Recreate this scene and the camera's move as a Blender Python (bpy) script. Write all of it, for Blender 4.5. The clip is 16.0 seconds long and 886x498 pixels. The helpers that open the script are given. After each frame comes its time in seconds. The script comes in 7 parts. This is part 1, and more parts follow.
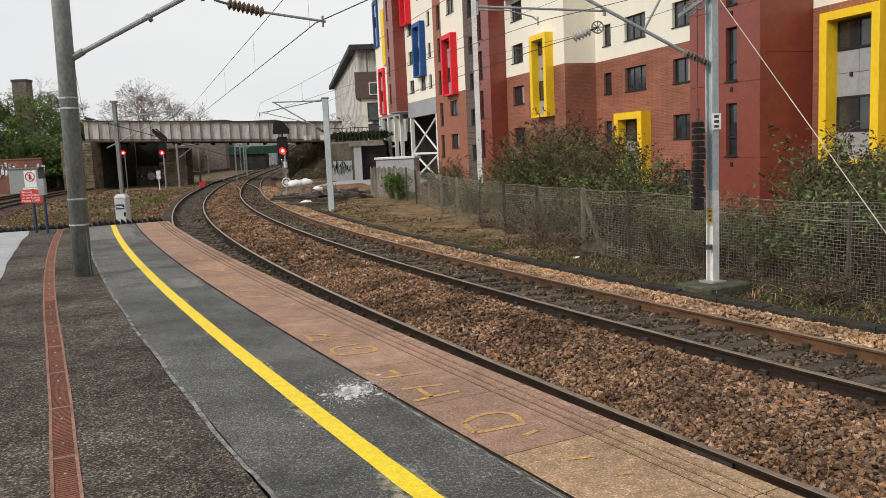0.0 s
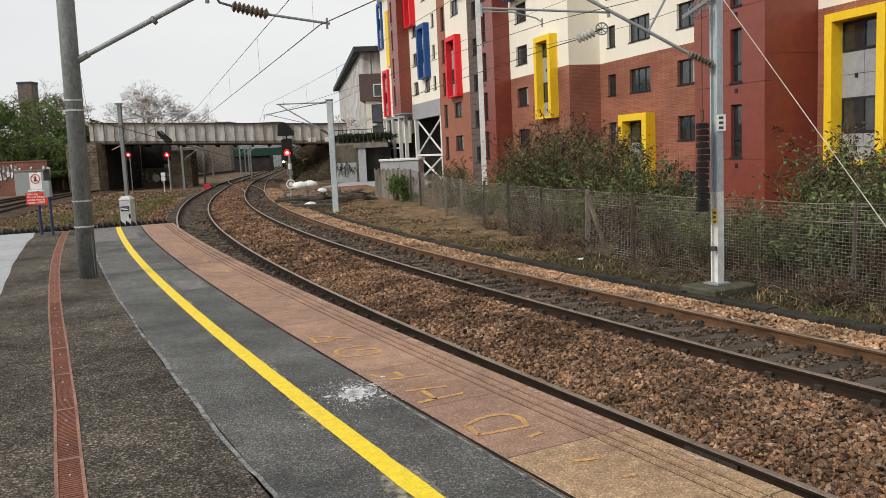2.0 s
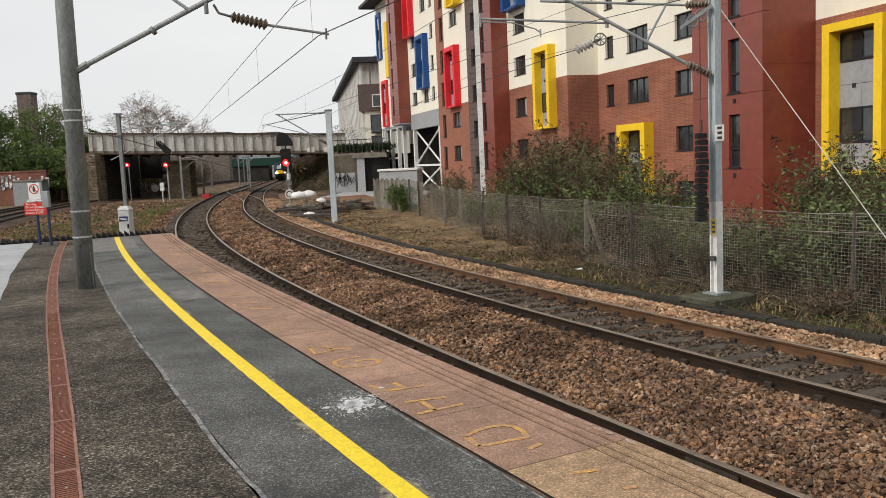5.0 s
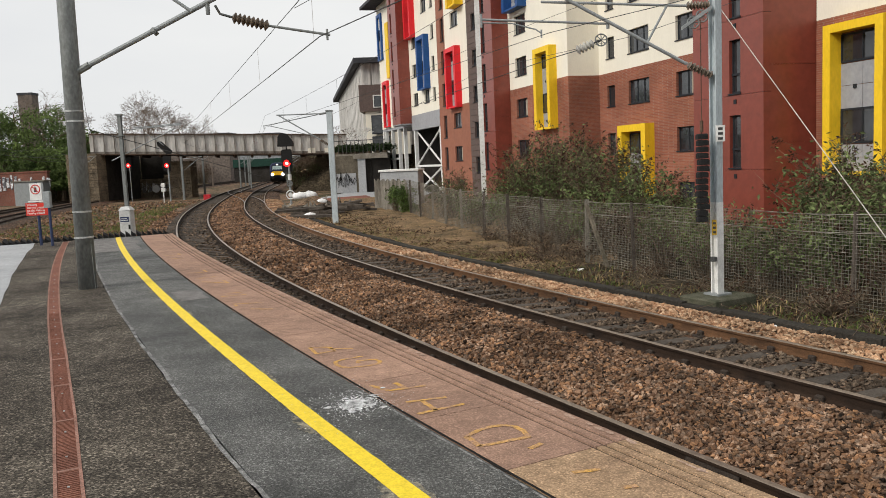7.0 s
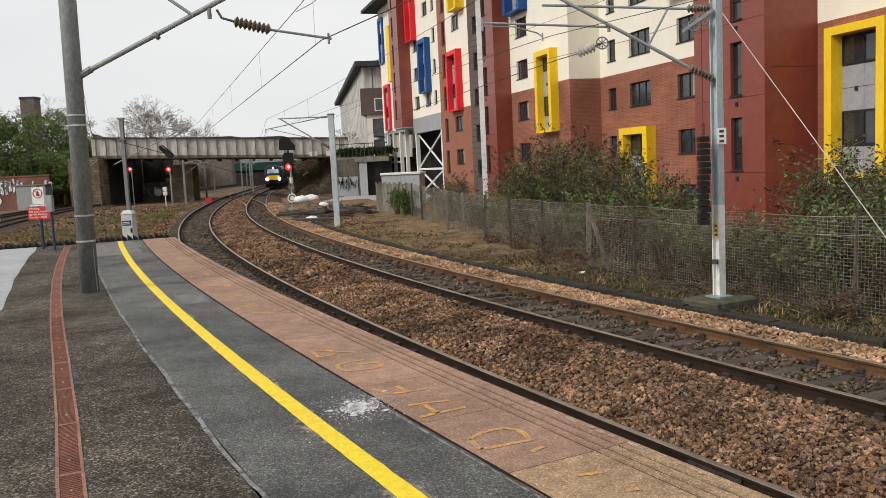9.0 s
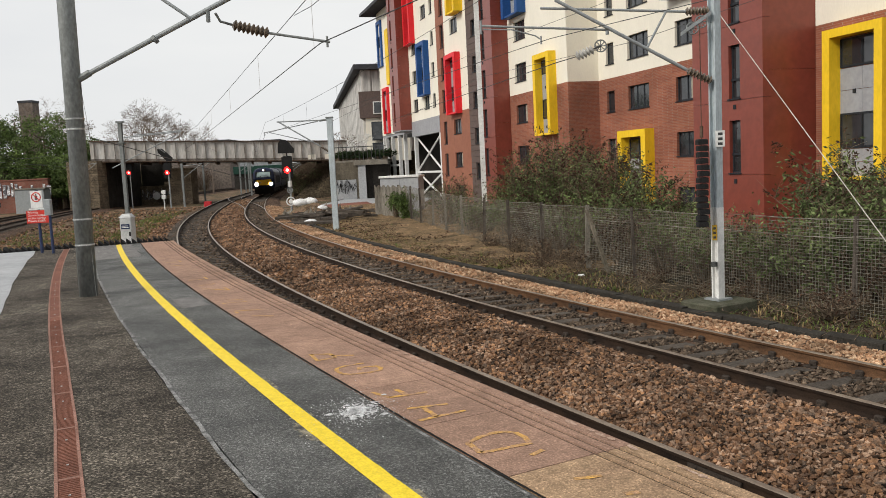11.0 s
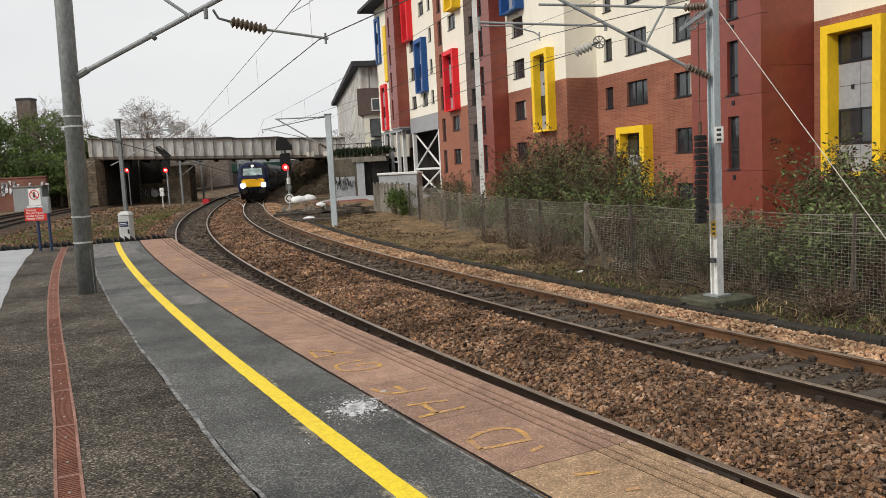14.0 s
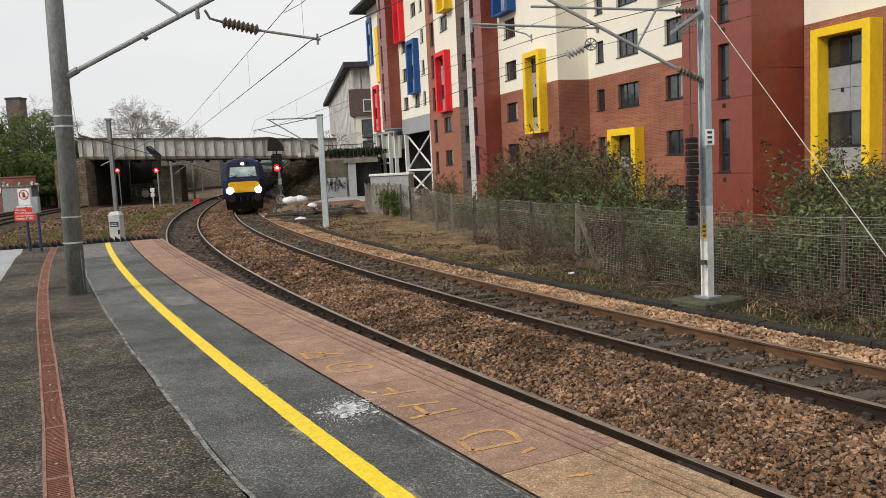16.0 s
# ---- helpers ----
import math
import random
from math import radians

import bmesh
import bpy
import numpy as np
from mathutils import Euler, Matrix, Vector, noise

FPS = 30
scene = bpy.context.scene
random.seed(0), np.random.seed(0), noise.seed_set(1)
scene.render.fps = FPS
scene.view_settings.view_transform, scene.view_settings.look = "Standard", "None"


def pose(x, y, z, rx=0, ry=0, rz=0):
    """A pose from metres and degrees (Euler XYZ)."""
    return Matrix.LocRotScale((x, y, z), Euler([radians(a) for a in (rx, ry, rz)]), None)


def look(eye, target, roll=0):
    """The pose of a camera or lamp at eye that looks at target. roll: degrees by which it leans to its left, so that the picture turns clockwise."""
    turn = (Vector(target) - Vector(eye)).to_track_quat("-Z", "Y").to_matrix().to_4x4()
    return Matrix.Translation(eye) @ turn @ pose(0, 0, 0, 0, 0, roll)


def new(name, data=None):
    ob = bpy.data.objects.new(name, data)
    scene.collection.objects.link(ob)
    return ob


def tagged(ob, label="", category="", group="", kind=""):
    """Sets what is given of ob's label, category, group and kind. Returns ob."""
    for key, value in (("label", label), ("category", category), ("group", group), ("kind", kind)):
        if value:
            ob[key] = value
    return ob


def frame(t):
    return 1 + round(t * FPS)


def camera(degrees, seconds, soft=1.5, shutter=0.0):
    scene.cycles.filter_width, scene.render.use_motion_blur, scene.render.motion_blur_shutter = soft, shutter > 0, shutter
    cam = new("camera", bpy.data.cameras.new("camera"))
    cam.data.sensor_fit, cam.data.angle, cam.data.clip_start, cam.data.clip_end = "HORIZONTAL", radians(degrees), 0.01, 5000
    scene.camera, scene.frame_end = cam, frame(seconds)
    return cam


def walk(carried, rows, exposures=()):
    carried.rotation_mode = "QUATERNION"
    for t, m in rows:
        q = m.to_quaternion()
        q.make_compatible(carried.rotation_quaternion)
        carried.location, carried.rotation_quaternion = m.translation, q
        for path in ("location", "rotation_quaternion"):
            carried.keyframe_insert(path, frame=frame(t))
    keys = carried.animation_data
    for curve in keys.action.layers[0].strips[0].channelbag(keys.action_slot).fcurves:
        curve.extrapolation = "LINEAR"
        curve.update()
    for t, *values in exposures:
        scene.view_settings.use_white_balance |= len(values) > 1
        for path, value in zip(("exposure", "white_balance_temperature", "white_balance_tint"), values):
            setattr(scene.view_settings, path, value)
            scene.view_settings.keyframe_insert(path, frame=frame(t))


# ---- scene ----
# ---- camera and its walk ----
cam = camera(56.78, 16.0, soft=0.8)
PATH = [
    (0, look((0.0000, -0.0000, 1.5653), (0.000, 19.851, -0.870), -2.571)),
    (0.5, look((0.0019, 0.0025, 1.5671), (-0.004, 19.849, -0.903), -2.629)),
    (1, look((-0.0019, 0.0112, 1.5631), (-0.054, 19.854, -0.939), -2.663)),
    (1.5, look((0.0042, -0.0027, 1.5655), (-0.091, 19.845, -0.898), -2.683)),
    (2, look((0.0027, 0.0019, 1.5653), (-0.102, 19.858, -0.825), -2.636)),
    (2.5, look((0.0041, -0.0027, 1.5691), (-0.091, 19.861, -0.761), -2.600)),
    (3, look((0.0014, 0.0042, 1.5675), (-0.056, 19.873, -0.720), -2.603)),
    (3.5, look((0.0051, 0.0176, 1.5672), (-0.041, 19.888, -0.708), -2.541)),
    (4, look((0.0011, 0.0232, 1.5660), (-0.073, 19.898, -0.668), -2.633)),
    (6.5, look((-0.0021, 0.0067, 1.5667), (-0.048, 19.896, -0.534), -2.660)),
    (7, look((-0.0034, 0.0050, 1.5652), (-0.084, 19.890, -0.570), -2.639)),
    (7.5, look((-0.0063, -0.0013, 1.5661), (-0.124, 19.885, -0.557), -2.579)),
    (8, look((-0.0046, 0.0021, 1.5675), (-0.128, 19.892, -0.528), -2.653)),
    (8.5, look((-0.0019, -0.0005, 1.5673), (-0.148, 19.891, -0.511), -2.757)),
    (9, look((-0.0015, -0.0036, 1.5680), (-0.120, 19.890, -0.492), -2.757)),
    (11.5, look((-0.0067, 0.0029, 1.5690), (-0.092, 19.904, -0.417), -2.854)),
    (12, look((-0.0097, 0.0016, 1.5656), (-0.107, 19.902, -0.423), -2.843)),
    (12.5, look((-0.0103, 0.0052, 1.5669), (-0.100, 19.904, -0.439), -2.853)),
    (13, look((-0.0075, 0.0025, 1.5673), (-0.087, 19.898, -0.477), -2.911)),
    (13.5, look((-0.0059, -0.0017, 1.5664), (-0.077, 19.891, -0.500), -2.971)),
    (14, look((-0.0076, 0.0062, 1.5667), (-0.065, 19.899, -0.502), -2.980)),
    (14.5, look((-0.0063, -0.0013, 1.5684), (-0.056, 19.894, -0.475), -2.989)),
    (15, look((-0.0091, 0.0031, 1.5678), (-0.011, 19.904, -0.420), -2.804)),
    (15.5, look((-0.0106, 0.0062, 1.5655), (0.070, 19.907, -0.423), -2.712)),
    (16, look((-0.0083, 0.0042, 1.5690), (0.143, 19.898, -0.481), -2.766)),
]
walk(cam, PATH)
scene.view_settings.exposure = 0.16

# ---- sky and light: a bright overcast winter day ----
world = bpy.data.worlds.new("overcast_sky")
scene.world = world
world.use_nodes = True
wn, wl = world.node_tree.nodes, world.node_tree.links
wn.clear()
w_out = wn.new("ShaderNodeOutputWorld")
w_bg = wn.new("ShaderNodeBackground")
w_sky = wn.new("ShaderNodeTexSky")
w_sky.sky_type = "NISHITA"
w_sky.sun_disc = False
w_sky.sun_elevation, w_sky.sun_rotation = radians(38), radians(235)
w_tc = wn.new("ShaderNodeTexCoord")
w_map = wn.new("ShaderNodeMapping")
w_map.inputs["Scale"].default_value = (1.0, 1.0, 3.5)
w_noise = wn.new("ShaderNodeTexNoise")
w_noise.inputs["Scale"].default_value = 1.6
w_noise.inputs["Detail"].default_value = 5
w_noise.inputs["Roughness"].default_value = 0.5
w_ramp = wn.new("ShaderNodeValToRGB")
w_ramp.color_ramp.elements[0].position, w_ramp.color_ramp.elements[0].color = 0.3, (8.2, 8.35, 8.6, 1)
w_ramp.color_ramp.elements[1].position, w_ramp.color_ramp.elements[1].color = 0.75, (9.9, 9.9, 9.75, 1)
w_mix = wn.new("ShaderNodeMixRGB")
w_mix.inputs["Fac"].default_value = 0.94
wl.new(w_tc.outputs["Generated"], w_map.inputs["Vector"])
wl.new(w_map.outputs["Vector"], w_noise.inputs["Vector"])
wl.new(w_noise.outputs["Fac"], w_ramp.inputs["Fac"])
wl.new(w_sky.outputs["Color"], w_mix.inputs["Color1"])
wl.new(w_ramp.outputs["Color"], w_mix.inputs["Color2"])
wl.new(w_mix.outputs["Color"], w_bg.inputs["Color"])
w_bg.inputs["Strength"].default_value = 0.083
wl.new(w_bg.outputs["Background"], w_out.inputs["Surface"])

sun_data = bpy.data.lights.new("sun", "SUN")
sun_data.energy, sun_data.angle, sun_data.color = 2.1, radians(15), (1.0, 0.94, 0.86)
sun = new("sun", sun_data)
sun.matrix_world = look((-34, -14, 30), (0, 10, 0))


# ---- materials ----
def shade(name, base, rough=0.8, metal=0.0, dark=None, scale=3.0, fine=60.0, bump=0.3, bump_scale=None,
          spread=0.45, fleck=0.25, island=0.0, objvar=0.0, spec=0.16, depth=0.02, stretch=(1, 1, 1), world_space=True, mottle=0.1, chips=0.0, chip_mix=1.0):
    """A node material: a base colour broken by broad stains and fine grain, with fine relief."""
    m = bpy.data.materials.new(name)
    m.use_nodes = True
    nt = m.node_tree
    N, L = nt.nodes, nt.links
    b = N["Principled BSDF"]
    b.inputs["Roughness"].default_value, b.inputs["Metallic"].default_value = rough, metal
    b.inputs["Specular IOR Level"].default_value = spec
    if world_space:
        src = N.new("ShaderNodeNewGeometry").outputs["Position"]
    else:
        src = N.new("ShaderNodeTexCoord").outputs["Object"]
    mp = N.new("ShaderNodeMapping")
    mp.inputs["Scale"].default_value = stretch
    L.new(src, mp.inputs["Vector"])
    big = N.new("ShaderNodeTexNoise")
    big.inputs["Scale"].default_value, big.inputs["Detail"].default_value, big.inputs["Roughness"].default_value = scale, 6, 0.62
    small = N.new("ShaderNodeTexNoise")
    small.inputs["Scale"].default_value, small.inputs["Detail"].default_value = fine, 3
    L.new(mp.outputs["Vector"], big.inputs["Vector"])
    L.new(mp.outputs["Vector"], small.inputs["Vector"])
    ramp = N.new("ShaderNodeValToRGB")
    ramp.color_ramp.elements[0].position, ramp.color_ramp.elements[1].position = 0.5 - spread / 2, 0.5 + spread / 2
    dark = dark or tuple(c * 0.6 for c in base)
    ramp.color_ramp.elements[0].color, ramp.color_ramp.elements[1].color = (*dark, 1), (*base, 1)
    L.new(big.outputs["Fac"], ramp.inputs["Fac"])
    grain = N.new("ShaderNodeMapRange")
    grain.inputs["From Min"].default_value, grain.inputs["From Max"].default_value = 0.36, 0.64
    grain.inputs["To Min"].default_value, grain.inputs["To Max"].default_value = 1 - fleck, 1 + fleck
    L.new(small.outputs["Fac"], grain.inputs["Value"])
    medium = N.new("ShaderNodeTexNoise")
    medium.inputs["Scale"].default_value, medium.inputs["Detail"].default_value = scale * 7, 4
    L.new(mp.outputs["Vector"], medium.inputs["Vector"])
    mott = N.new("ShaderNodeMapRange")
    mott.inputs["From Min"].default_value, mott.inputs["From Max"].default_value = 0.3, 0.7
    mott.inputs["To Min"].default_value, mott.inputs["To Max"].default_value = 1 - mottle, 1 + mottle
    L.new(medium.outputs["Fac"], mott.inputs["Value"])
    both = N.new("ShaderNodeMath")
    both.operation = "MULTIPLY"
    L.new(grain.outputs["Result"], both.inputs[0])
    L.new(mott.outputs["Result"], both.inputs[1])
    value = both.outputs["Value"]
    if chips:
        vor = N.new("ShaderNodeTexVoronoi")
        vor.inputs["Scale"].default_value = chips
        L.new(mp.outputs["Vector"], vor.inputs["Vector"])
        sepc = N.new("ShaderNodeSeparateColor")
        L.new(vor.outputs["Color"], sepc.inputs["Color"])
        chip = N.new("ShaderNodeValToRGB")
        for pos, val in ((0.0, 0.3), (0.45, 0.7), (0.8, 1.35), (1.0, 3.0)):
            e = chip.color_ramp.elements[0] if pos == 0.0 else chip.color_ramp.elements[-1] if pos == 1.0 else chip.color_ramp.elements.new(pos)
            val = 1 + (val - 1) * chip_mix
            e.position, e.color = pos, (val, val, val, 1)
        L.new(sepc.outputs["Red"], chip.inputs["Fac"])
        mulc = N.new("ShaderNodeMath")
        mulc.operation = "MULTIPLY"
        L.new(value, mulc.inputs[0])
        L.new(chip.outputs["Color"], mulc.inputs[1])
        value = mulc.outputs["Value"]
    for amount, kind in ((island, "i"), (objvar, "o")):
        if amount:
            node = N.new("ShaderNodeNewGeometry") if kind == "i" else N.new("ShaderNodeObjectInfo")
            out = node.outputs["Random Per Island"] if kind == "i" else node.outputs["Random"]
            mr = N.new("ShaderNodeMapRange")
            mr.inputs["To Min"].default_value, mr.inputs["To Max"].default_value = 1 - amount, 1 + amount
            L.new(out, mr.inputs["Value"])
            mul = N.new("ShaderNodeMath")
            mul.operation = "MULTIPLY"
            L.new(value, mul.inputs[0])
            L.new(mr.outputs["Result"], mul.inputs[1])
            value = mul.outputs["Value"]
    mixn = N.new("ShaderNodeVectorMath")
    mixn.operation = "SCALE"
    L.new(ramp.outputs["Color"], mixn.inputs[0])
    L.new(value, mixn.inputs["Scale"])
    L.new(mixn.outputs["Vector"], b.inputs["Base Color"])
    if bump:
        bn = N.new("ShaderNodeBump")
        bn.inputs["Strength"].default_value, bn.inputs["Distance"].default_value = bump, depth
        if bump_scale:
            bt = N.new("ShaderNodeTexNoise")
            bt.inputs["Scale"].default_value, bt.inputs["Detail"].default_value = bump_scale, 4
            L.new(mp.outputs["Vector"], bt.inputs["Vector"])
            L.new(bt.outputs["Fac"], bn.inputs["Height"])
        else:
            L.new(small.outputs["Fac"], bn.inputs["Height"])
        L.new(bn.outputs["Normal"], b.inputs["Normal"])
    return m


def stony(name, colours, scale=22.0, rough=0.9, bump=1.0, depth=0.04):
    """Loose stone: cells of several colours with dark gaps."""
    m = bpy.data.materials.new(name)
    m.use_nodes = True
    N, L = m.node_tree.nodes, m.node_tree.links
    b = N["Principled BSDF"]
    b.inputs["Roughness"].default_value = rough
    b.inputs["Specular IOR Level"].default_value = 0.16
    geo = N.new("ShaderNodeNewGeometry")
    vor = N.new("ShaderNodeTexVoronoi")
    vor.inputs["Scale"].default_value = scale
    L.new(geo.outputs["Position"], vor.inputs["Vector"])
    sep = N.new("ShaderNodeSeparateColor")
    L.new(vor.outputs["Color"], sep.inputs["Color"])
    ramp = N.new("ShaderNodeValToRGB")
    while len(ramp.color_ramp.elements) < len(colours):
        ramp.color_ramp.elements.new(0.5)
    for i, c in enumerate(colours):
        e = ramp.color_ramp.elements[i]
        e.position, e.color = i / (len(colours) - 1), (*c, 1)
    L.new(sep.outputs["Red"], ramp.inputs["Fac"])
    big = N.new("ShaderNodeTexNoise")
    big.inputs["Scale"].default_value, big.inputs["Detail"].default_value = 0.7, 6
    L.new(geo.outputs["Position"], big.inputs["Vector"])
    mr = N.new("ShaderNodeMapRange")
    mr.inputs["From Min"].default_value, mr.inputs["From Max"].default_value = 0.3, 0.7
    mr.inputs["To Min"].default_value, mr.inputs["To Max"].default_value = 0.55, 1.15
    L.new(big.outputs["Fac"], mr.inputs["Value"])
    sc = N.new("ShaderNodeVectorMath")
    sc.operation = "SCALE"
    L.new(ramp.outputs["Color"], sc.inputs[0])
    L.new(mr.outputs["Result"], sc.inputs["Scale"])
    L.new(sc.outputs["Vector"], b.inputs["Base Color"])
    bn = N.new("ShaderNodeBump")
    bn.inputs["Strength"].default_value, bn.inputs["Distance"].default_value = bump, depth
    bn.invert = True
    L.new(vor.outputs["Distance"], bn.inputs["Height"])
    L.new(bn.outputs["Normal"], b.inputs["Normal"])
    return m


def stone_pieces(name, colours, rough=0.9):
    """Loose stones as single pieces, each with its own colour."""
    m = bpy.data.materials.new(name)
    m.use_nodes = True
    N, L = m.node_tree.nodes, m.node_tree.links
    b = N["Principled BSDF"]
    b.inputs["Roughness"].default_value = rough
    b.inputs["Specular IOR Level"].default_value = 0.16
    geo = N.new("ShaderNodeNewGeometry")
    ramp = N.new("ShaderNodeValToRGB")
    while len(ramp.color_ramp.elements) < len(colours):
        ramp.color_ramp.elements.new(0.5)
    for i, c in enumerate(colours):
        e = ramp.color_ramp.elements[i]
        e.position, e.color = i / (len(colours) - 1), (*c, 1)
    L.new(geo.outputs["Random Per Island"], ramp.inputs["Fac"])
    big = N.new("ShaderNodeTexNoise")
    big.inputs["Scale"].default_value, big.inputs["Detail"].default_value = 1.3, 5
    fine = N.new("ShaderNodeTexNoise")
    fine.inputs["Scale"].default_value, fine.inputs["Detail"].default_value = 70, 3
    mul = N.new("ShaderNodeMath")
    mul.operation = "MULTIPLY"
    for t, lo, hi, slot in ((big, 0.38, 1.25, 0), (fine, 0.6, 1.35, 1)):
        L.new(geo.outputs["Position"], t.inputs["Vector"])
        mr = N.new("ShaderNodeMapRange")
        mr.inputs["From Min"].default_value, mr.inputs["From Max"].default_value = 0.32, 0.68
        mr.inputs["To Min"].default_value, mr.inputs["To Max"].default_value = lo, hi
        L.new(t.outputs["Fac"], mr.inputs["Value"])
        L.new(mr.outputs["Result"], mul.inputs[slot])
    sc = N.new("ShaderNodeVectorMath")
    sc.operation = "SCALE"
    L.new(ramp.outputs["Color"], sc.inputs[0])
    L.new(mul.outputs["Value"], sc.inputs["Scale"])
    L.new(sc.outputs["Vector"], b.inputs["Base Color"])
    return m


def bricks(name, c1, c2, mortar, turn):
    """Brickwork at true size on upright walls that run along the given heading."""
    m = bpy.data.materials.new(name)
    m.use_nodes = True
    N, L = m.node_tree.nodes, m.node_tree.links
    b = N["Principled BSDF"]
    b.inputs["Roughness"].default_value = 0.85
    b.inputs["Specular IOR Level"].default_value = 0.16
    geo = N.new("ShaderNodeNewGeometry")
    rot = N.new("ShaderNodeMapping")
    rot.vector_type = "POINT"
    rot.inputs["Rotation"].default_value = (0, 0, turn)
    L.new(geo.outputs["Position"], rot.inputs["Vector"])
    sep = N.new("ShaderNodeSeparateXYZ")
    L.new(rot.outputs["Vector"], sep.inputs["Vector"])
    add = N.new("ShaderNodeMath")
    add.operation = "ADD"
    L.new(sep.outputs["X"], add.inputs[0])
    L.new(sep.outputs["Y"], add.inputs[1])
    com = N.new("ShaderNodeCombineXYZ")
    L.new(add.outputs["Value"], com.inputs["X"])
    L.new(sep.outputs["Z"], com.inputs["Y"])
    br = N.new("ShaderNodeTexBrick")
    br.inputs["Scale"].default_value = 1.0
    br.inputs["Brick Width"].default_value, br.inputs["Row Height"].default_value = 0.225, 0.075
    br.inputs["Mortar Size"].default_value, br.inputs["Mortar Smooth"].default_value = 0.006, 0.2
    br.inputs["Color1"].default_value, br.inputs["Color2"].default_value, br.inputs["Mortar"].default_value = (*c1, 1), (*c2, 1), (*mortar, 1)
    L.new(com.outputs["Vector"], br.inputs["Vector"])
    big = N.new("ShaderNodeTexNoise")
    big.inputs["Scale"].default_value, big.inputs["Detail"].default_value = 0.45, 6
    L.new(geo.outputs["Position"], big.inputs["Vector"])
    mr = N.new("ShaderNodeMapRange")
    mr.inputs["From Min"].default_value, mr.inputs["From Max"].default_value = 0.3, 0.7
    mr.inputs["To Min"].default_value, mr.inputs["To Max"].default_value = 0.72, 1.15
    L.new(big.outputs["Fac"], mr.inputs["Value"])
    sc = N.new("ShaderNodeVectorMath")
    sc.operation = "SCALE"
    L.new(br.outputs["Color"], sc.inputs[0])
    L.new(mr.outputs["Result"], sc.inputs["Scale"])
    L.new(sc.outputs["Vector"], b.inputs["Base Color"])
    bn = N.new("ShaderNodeBump")
    bn.inputs["Strength"].default_value, bn.inputs["Distance"].default_value = 0.5, 0.01
    bn.invert = True
    L.new(br.outputs["Fac"], bn.inputs["Height"])
    L.new(bn.outputs["Normal"], b.inputs["Normal"])
    return m


def glowing(name, colour, strength):
    m = bpy.data.materials.new(name)
    m.use_nodes = True
    b = m.node_tree.nodes["Principled BSDF"]
    b.inputs["Base Color"].default_value = (*colour, 1)
    b.inputs["Emission Color"].default_value = (*colour, 1)
    b.inputs["Emission Strength"].default_value = strength
    return m


def clear_glass(name, tint, rough=0.04):
    """Dark glazing as seen from outside: reflects the sky, shows a dim room."""
    m = bpy.data.materials.new(name)
    m.use_nodes = True
    N, L = m.node_tree.nodes, m.node_tree.links
    b = N["Principled BSDF"]
    b.inputs["Roughness"].default_value = rough
    b.inputs["Specular IOR Level"].default_value = 0.75
    geo = N.new("ShaderNodeNewGeometry")
    t = N.new("ShaderNodeTexNoise")
    t.inputs["Scale"].default_value = 1.4
    L.new(geo.outputs["Position"], t.inputs["Vector"])
    ramp = N.new("ShaderNodeValToRGB")
    ramp.color_ramp.elements[0].position, ramp.color_ramp.elements[0].color = 0.4, (*[c * 0.5 for c in tint], 1)
    ramp.color_ramp.elements[1].position, ramp.color_ramp.elements[1].color = 0.65, (*tint, 1)
    L.new(t.outputs["Fac"], ramp.inputs["Fac"])
    L.new(ramp.outputs["Color"], b.inputs["Base Color"])
    return m


TARMAC = shade("old_tarmac", (0.13, 0.113, 0.09), 0.92, dark=(0.045, 0.038, 0.031), scale=0.8, fine=60, bump=1.0, bump_scale=120, fleck=0.4, depth=0.014, spread=0.3, mottle=0.28, chips=85, chip_mix=0.95)
TARMAC_DARK = shade("dark_tarmac", (0.175, 0.175, 0.165), 0.72, dark=(0.036, 0.037, 0.035), scale=0.6, fine=60, bump=0.9, bump_scale=130, fleck=0.22, depth=0.01, spread=0.44, mottle=0.18, chips=130, chip_mix=0.7, spec=0.25)
CRACK = shade("crack_filler", (0.3, 0.3, 0.29), 0.9, dark=(0.09, 0.09, 0.088), scale=9, fine=150, fleck=0.4, spread=0.25)
CONCRETE = shade("pale_concrete", (0.42, 0.43, 0.44), 0.75, dark=(0.3, 0.31, 0.32), scale=0.8, fine=90, bump=0.25, fleck=0.15, depth=0.006)
CONCRETE_OLD = shade("weathered_concrete", (0.3, 0.275, 0.23), 0.9, dark=(0.1, 0.088, 0.07), scale=0.9, fine=40, bump=0.5, stretch=(1, 1, 0.5), mottle=0.2)
STAINED = shade("stained_concrete", (0.17, 0.145, 0.11), 0.92, dark=(0.055, 0.05, 0.036), scale=0.7, fine=20, bump=0.5, stretch=(1, 1, 0.4), mottle=0.25)
PATCH = shade("patch_concrete", (0.24, 0.23, 0.22), 0.9, dark=(0.12, 0.115, 0.11), scale=4, fine=110, fleck=0.4)
COPING = shade("coping_pink", (0.39, 0.245, 0.175), 0.85, dark=(0.24, 0.15, 0.11), scale=1.1, fine=90, bump=0.6, fleck=0.2, objvar=0.07, depth=0.006, chips=150, chip_mix=0.22, mottle=0.15)
COPING_TAN = shade("coping_tan", (0.4, 0.275, 0.165), 0.88, dark=(0.25, 0.165, 0.105), scale=1.6, fine=90, bump=0.7, fleck=0.2, objvar=0.07, depth=0.008, chips=130, chip_mix=0.3, mottle=0.2)
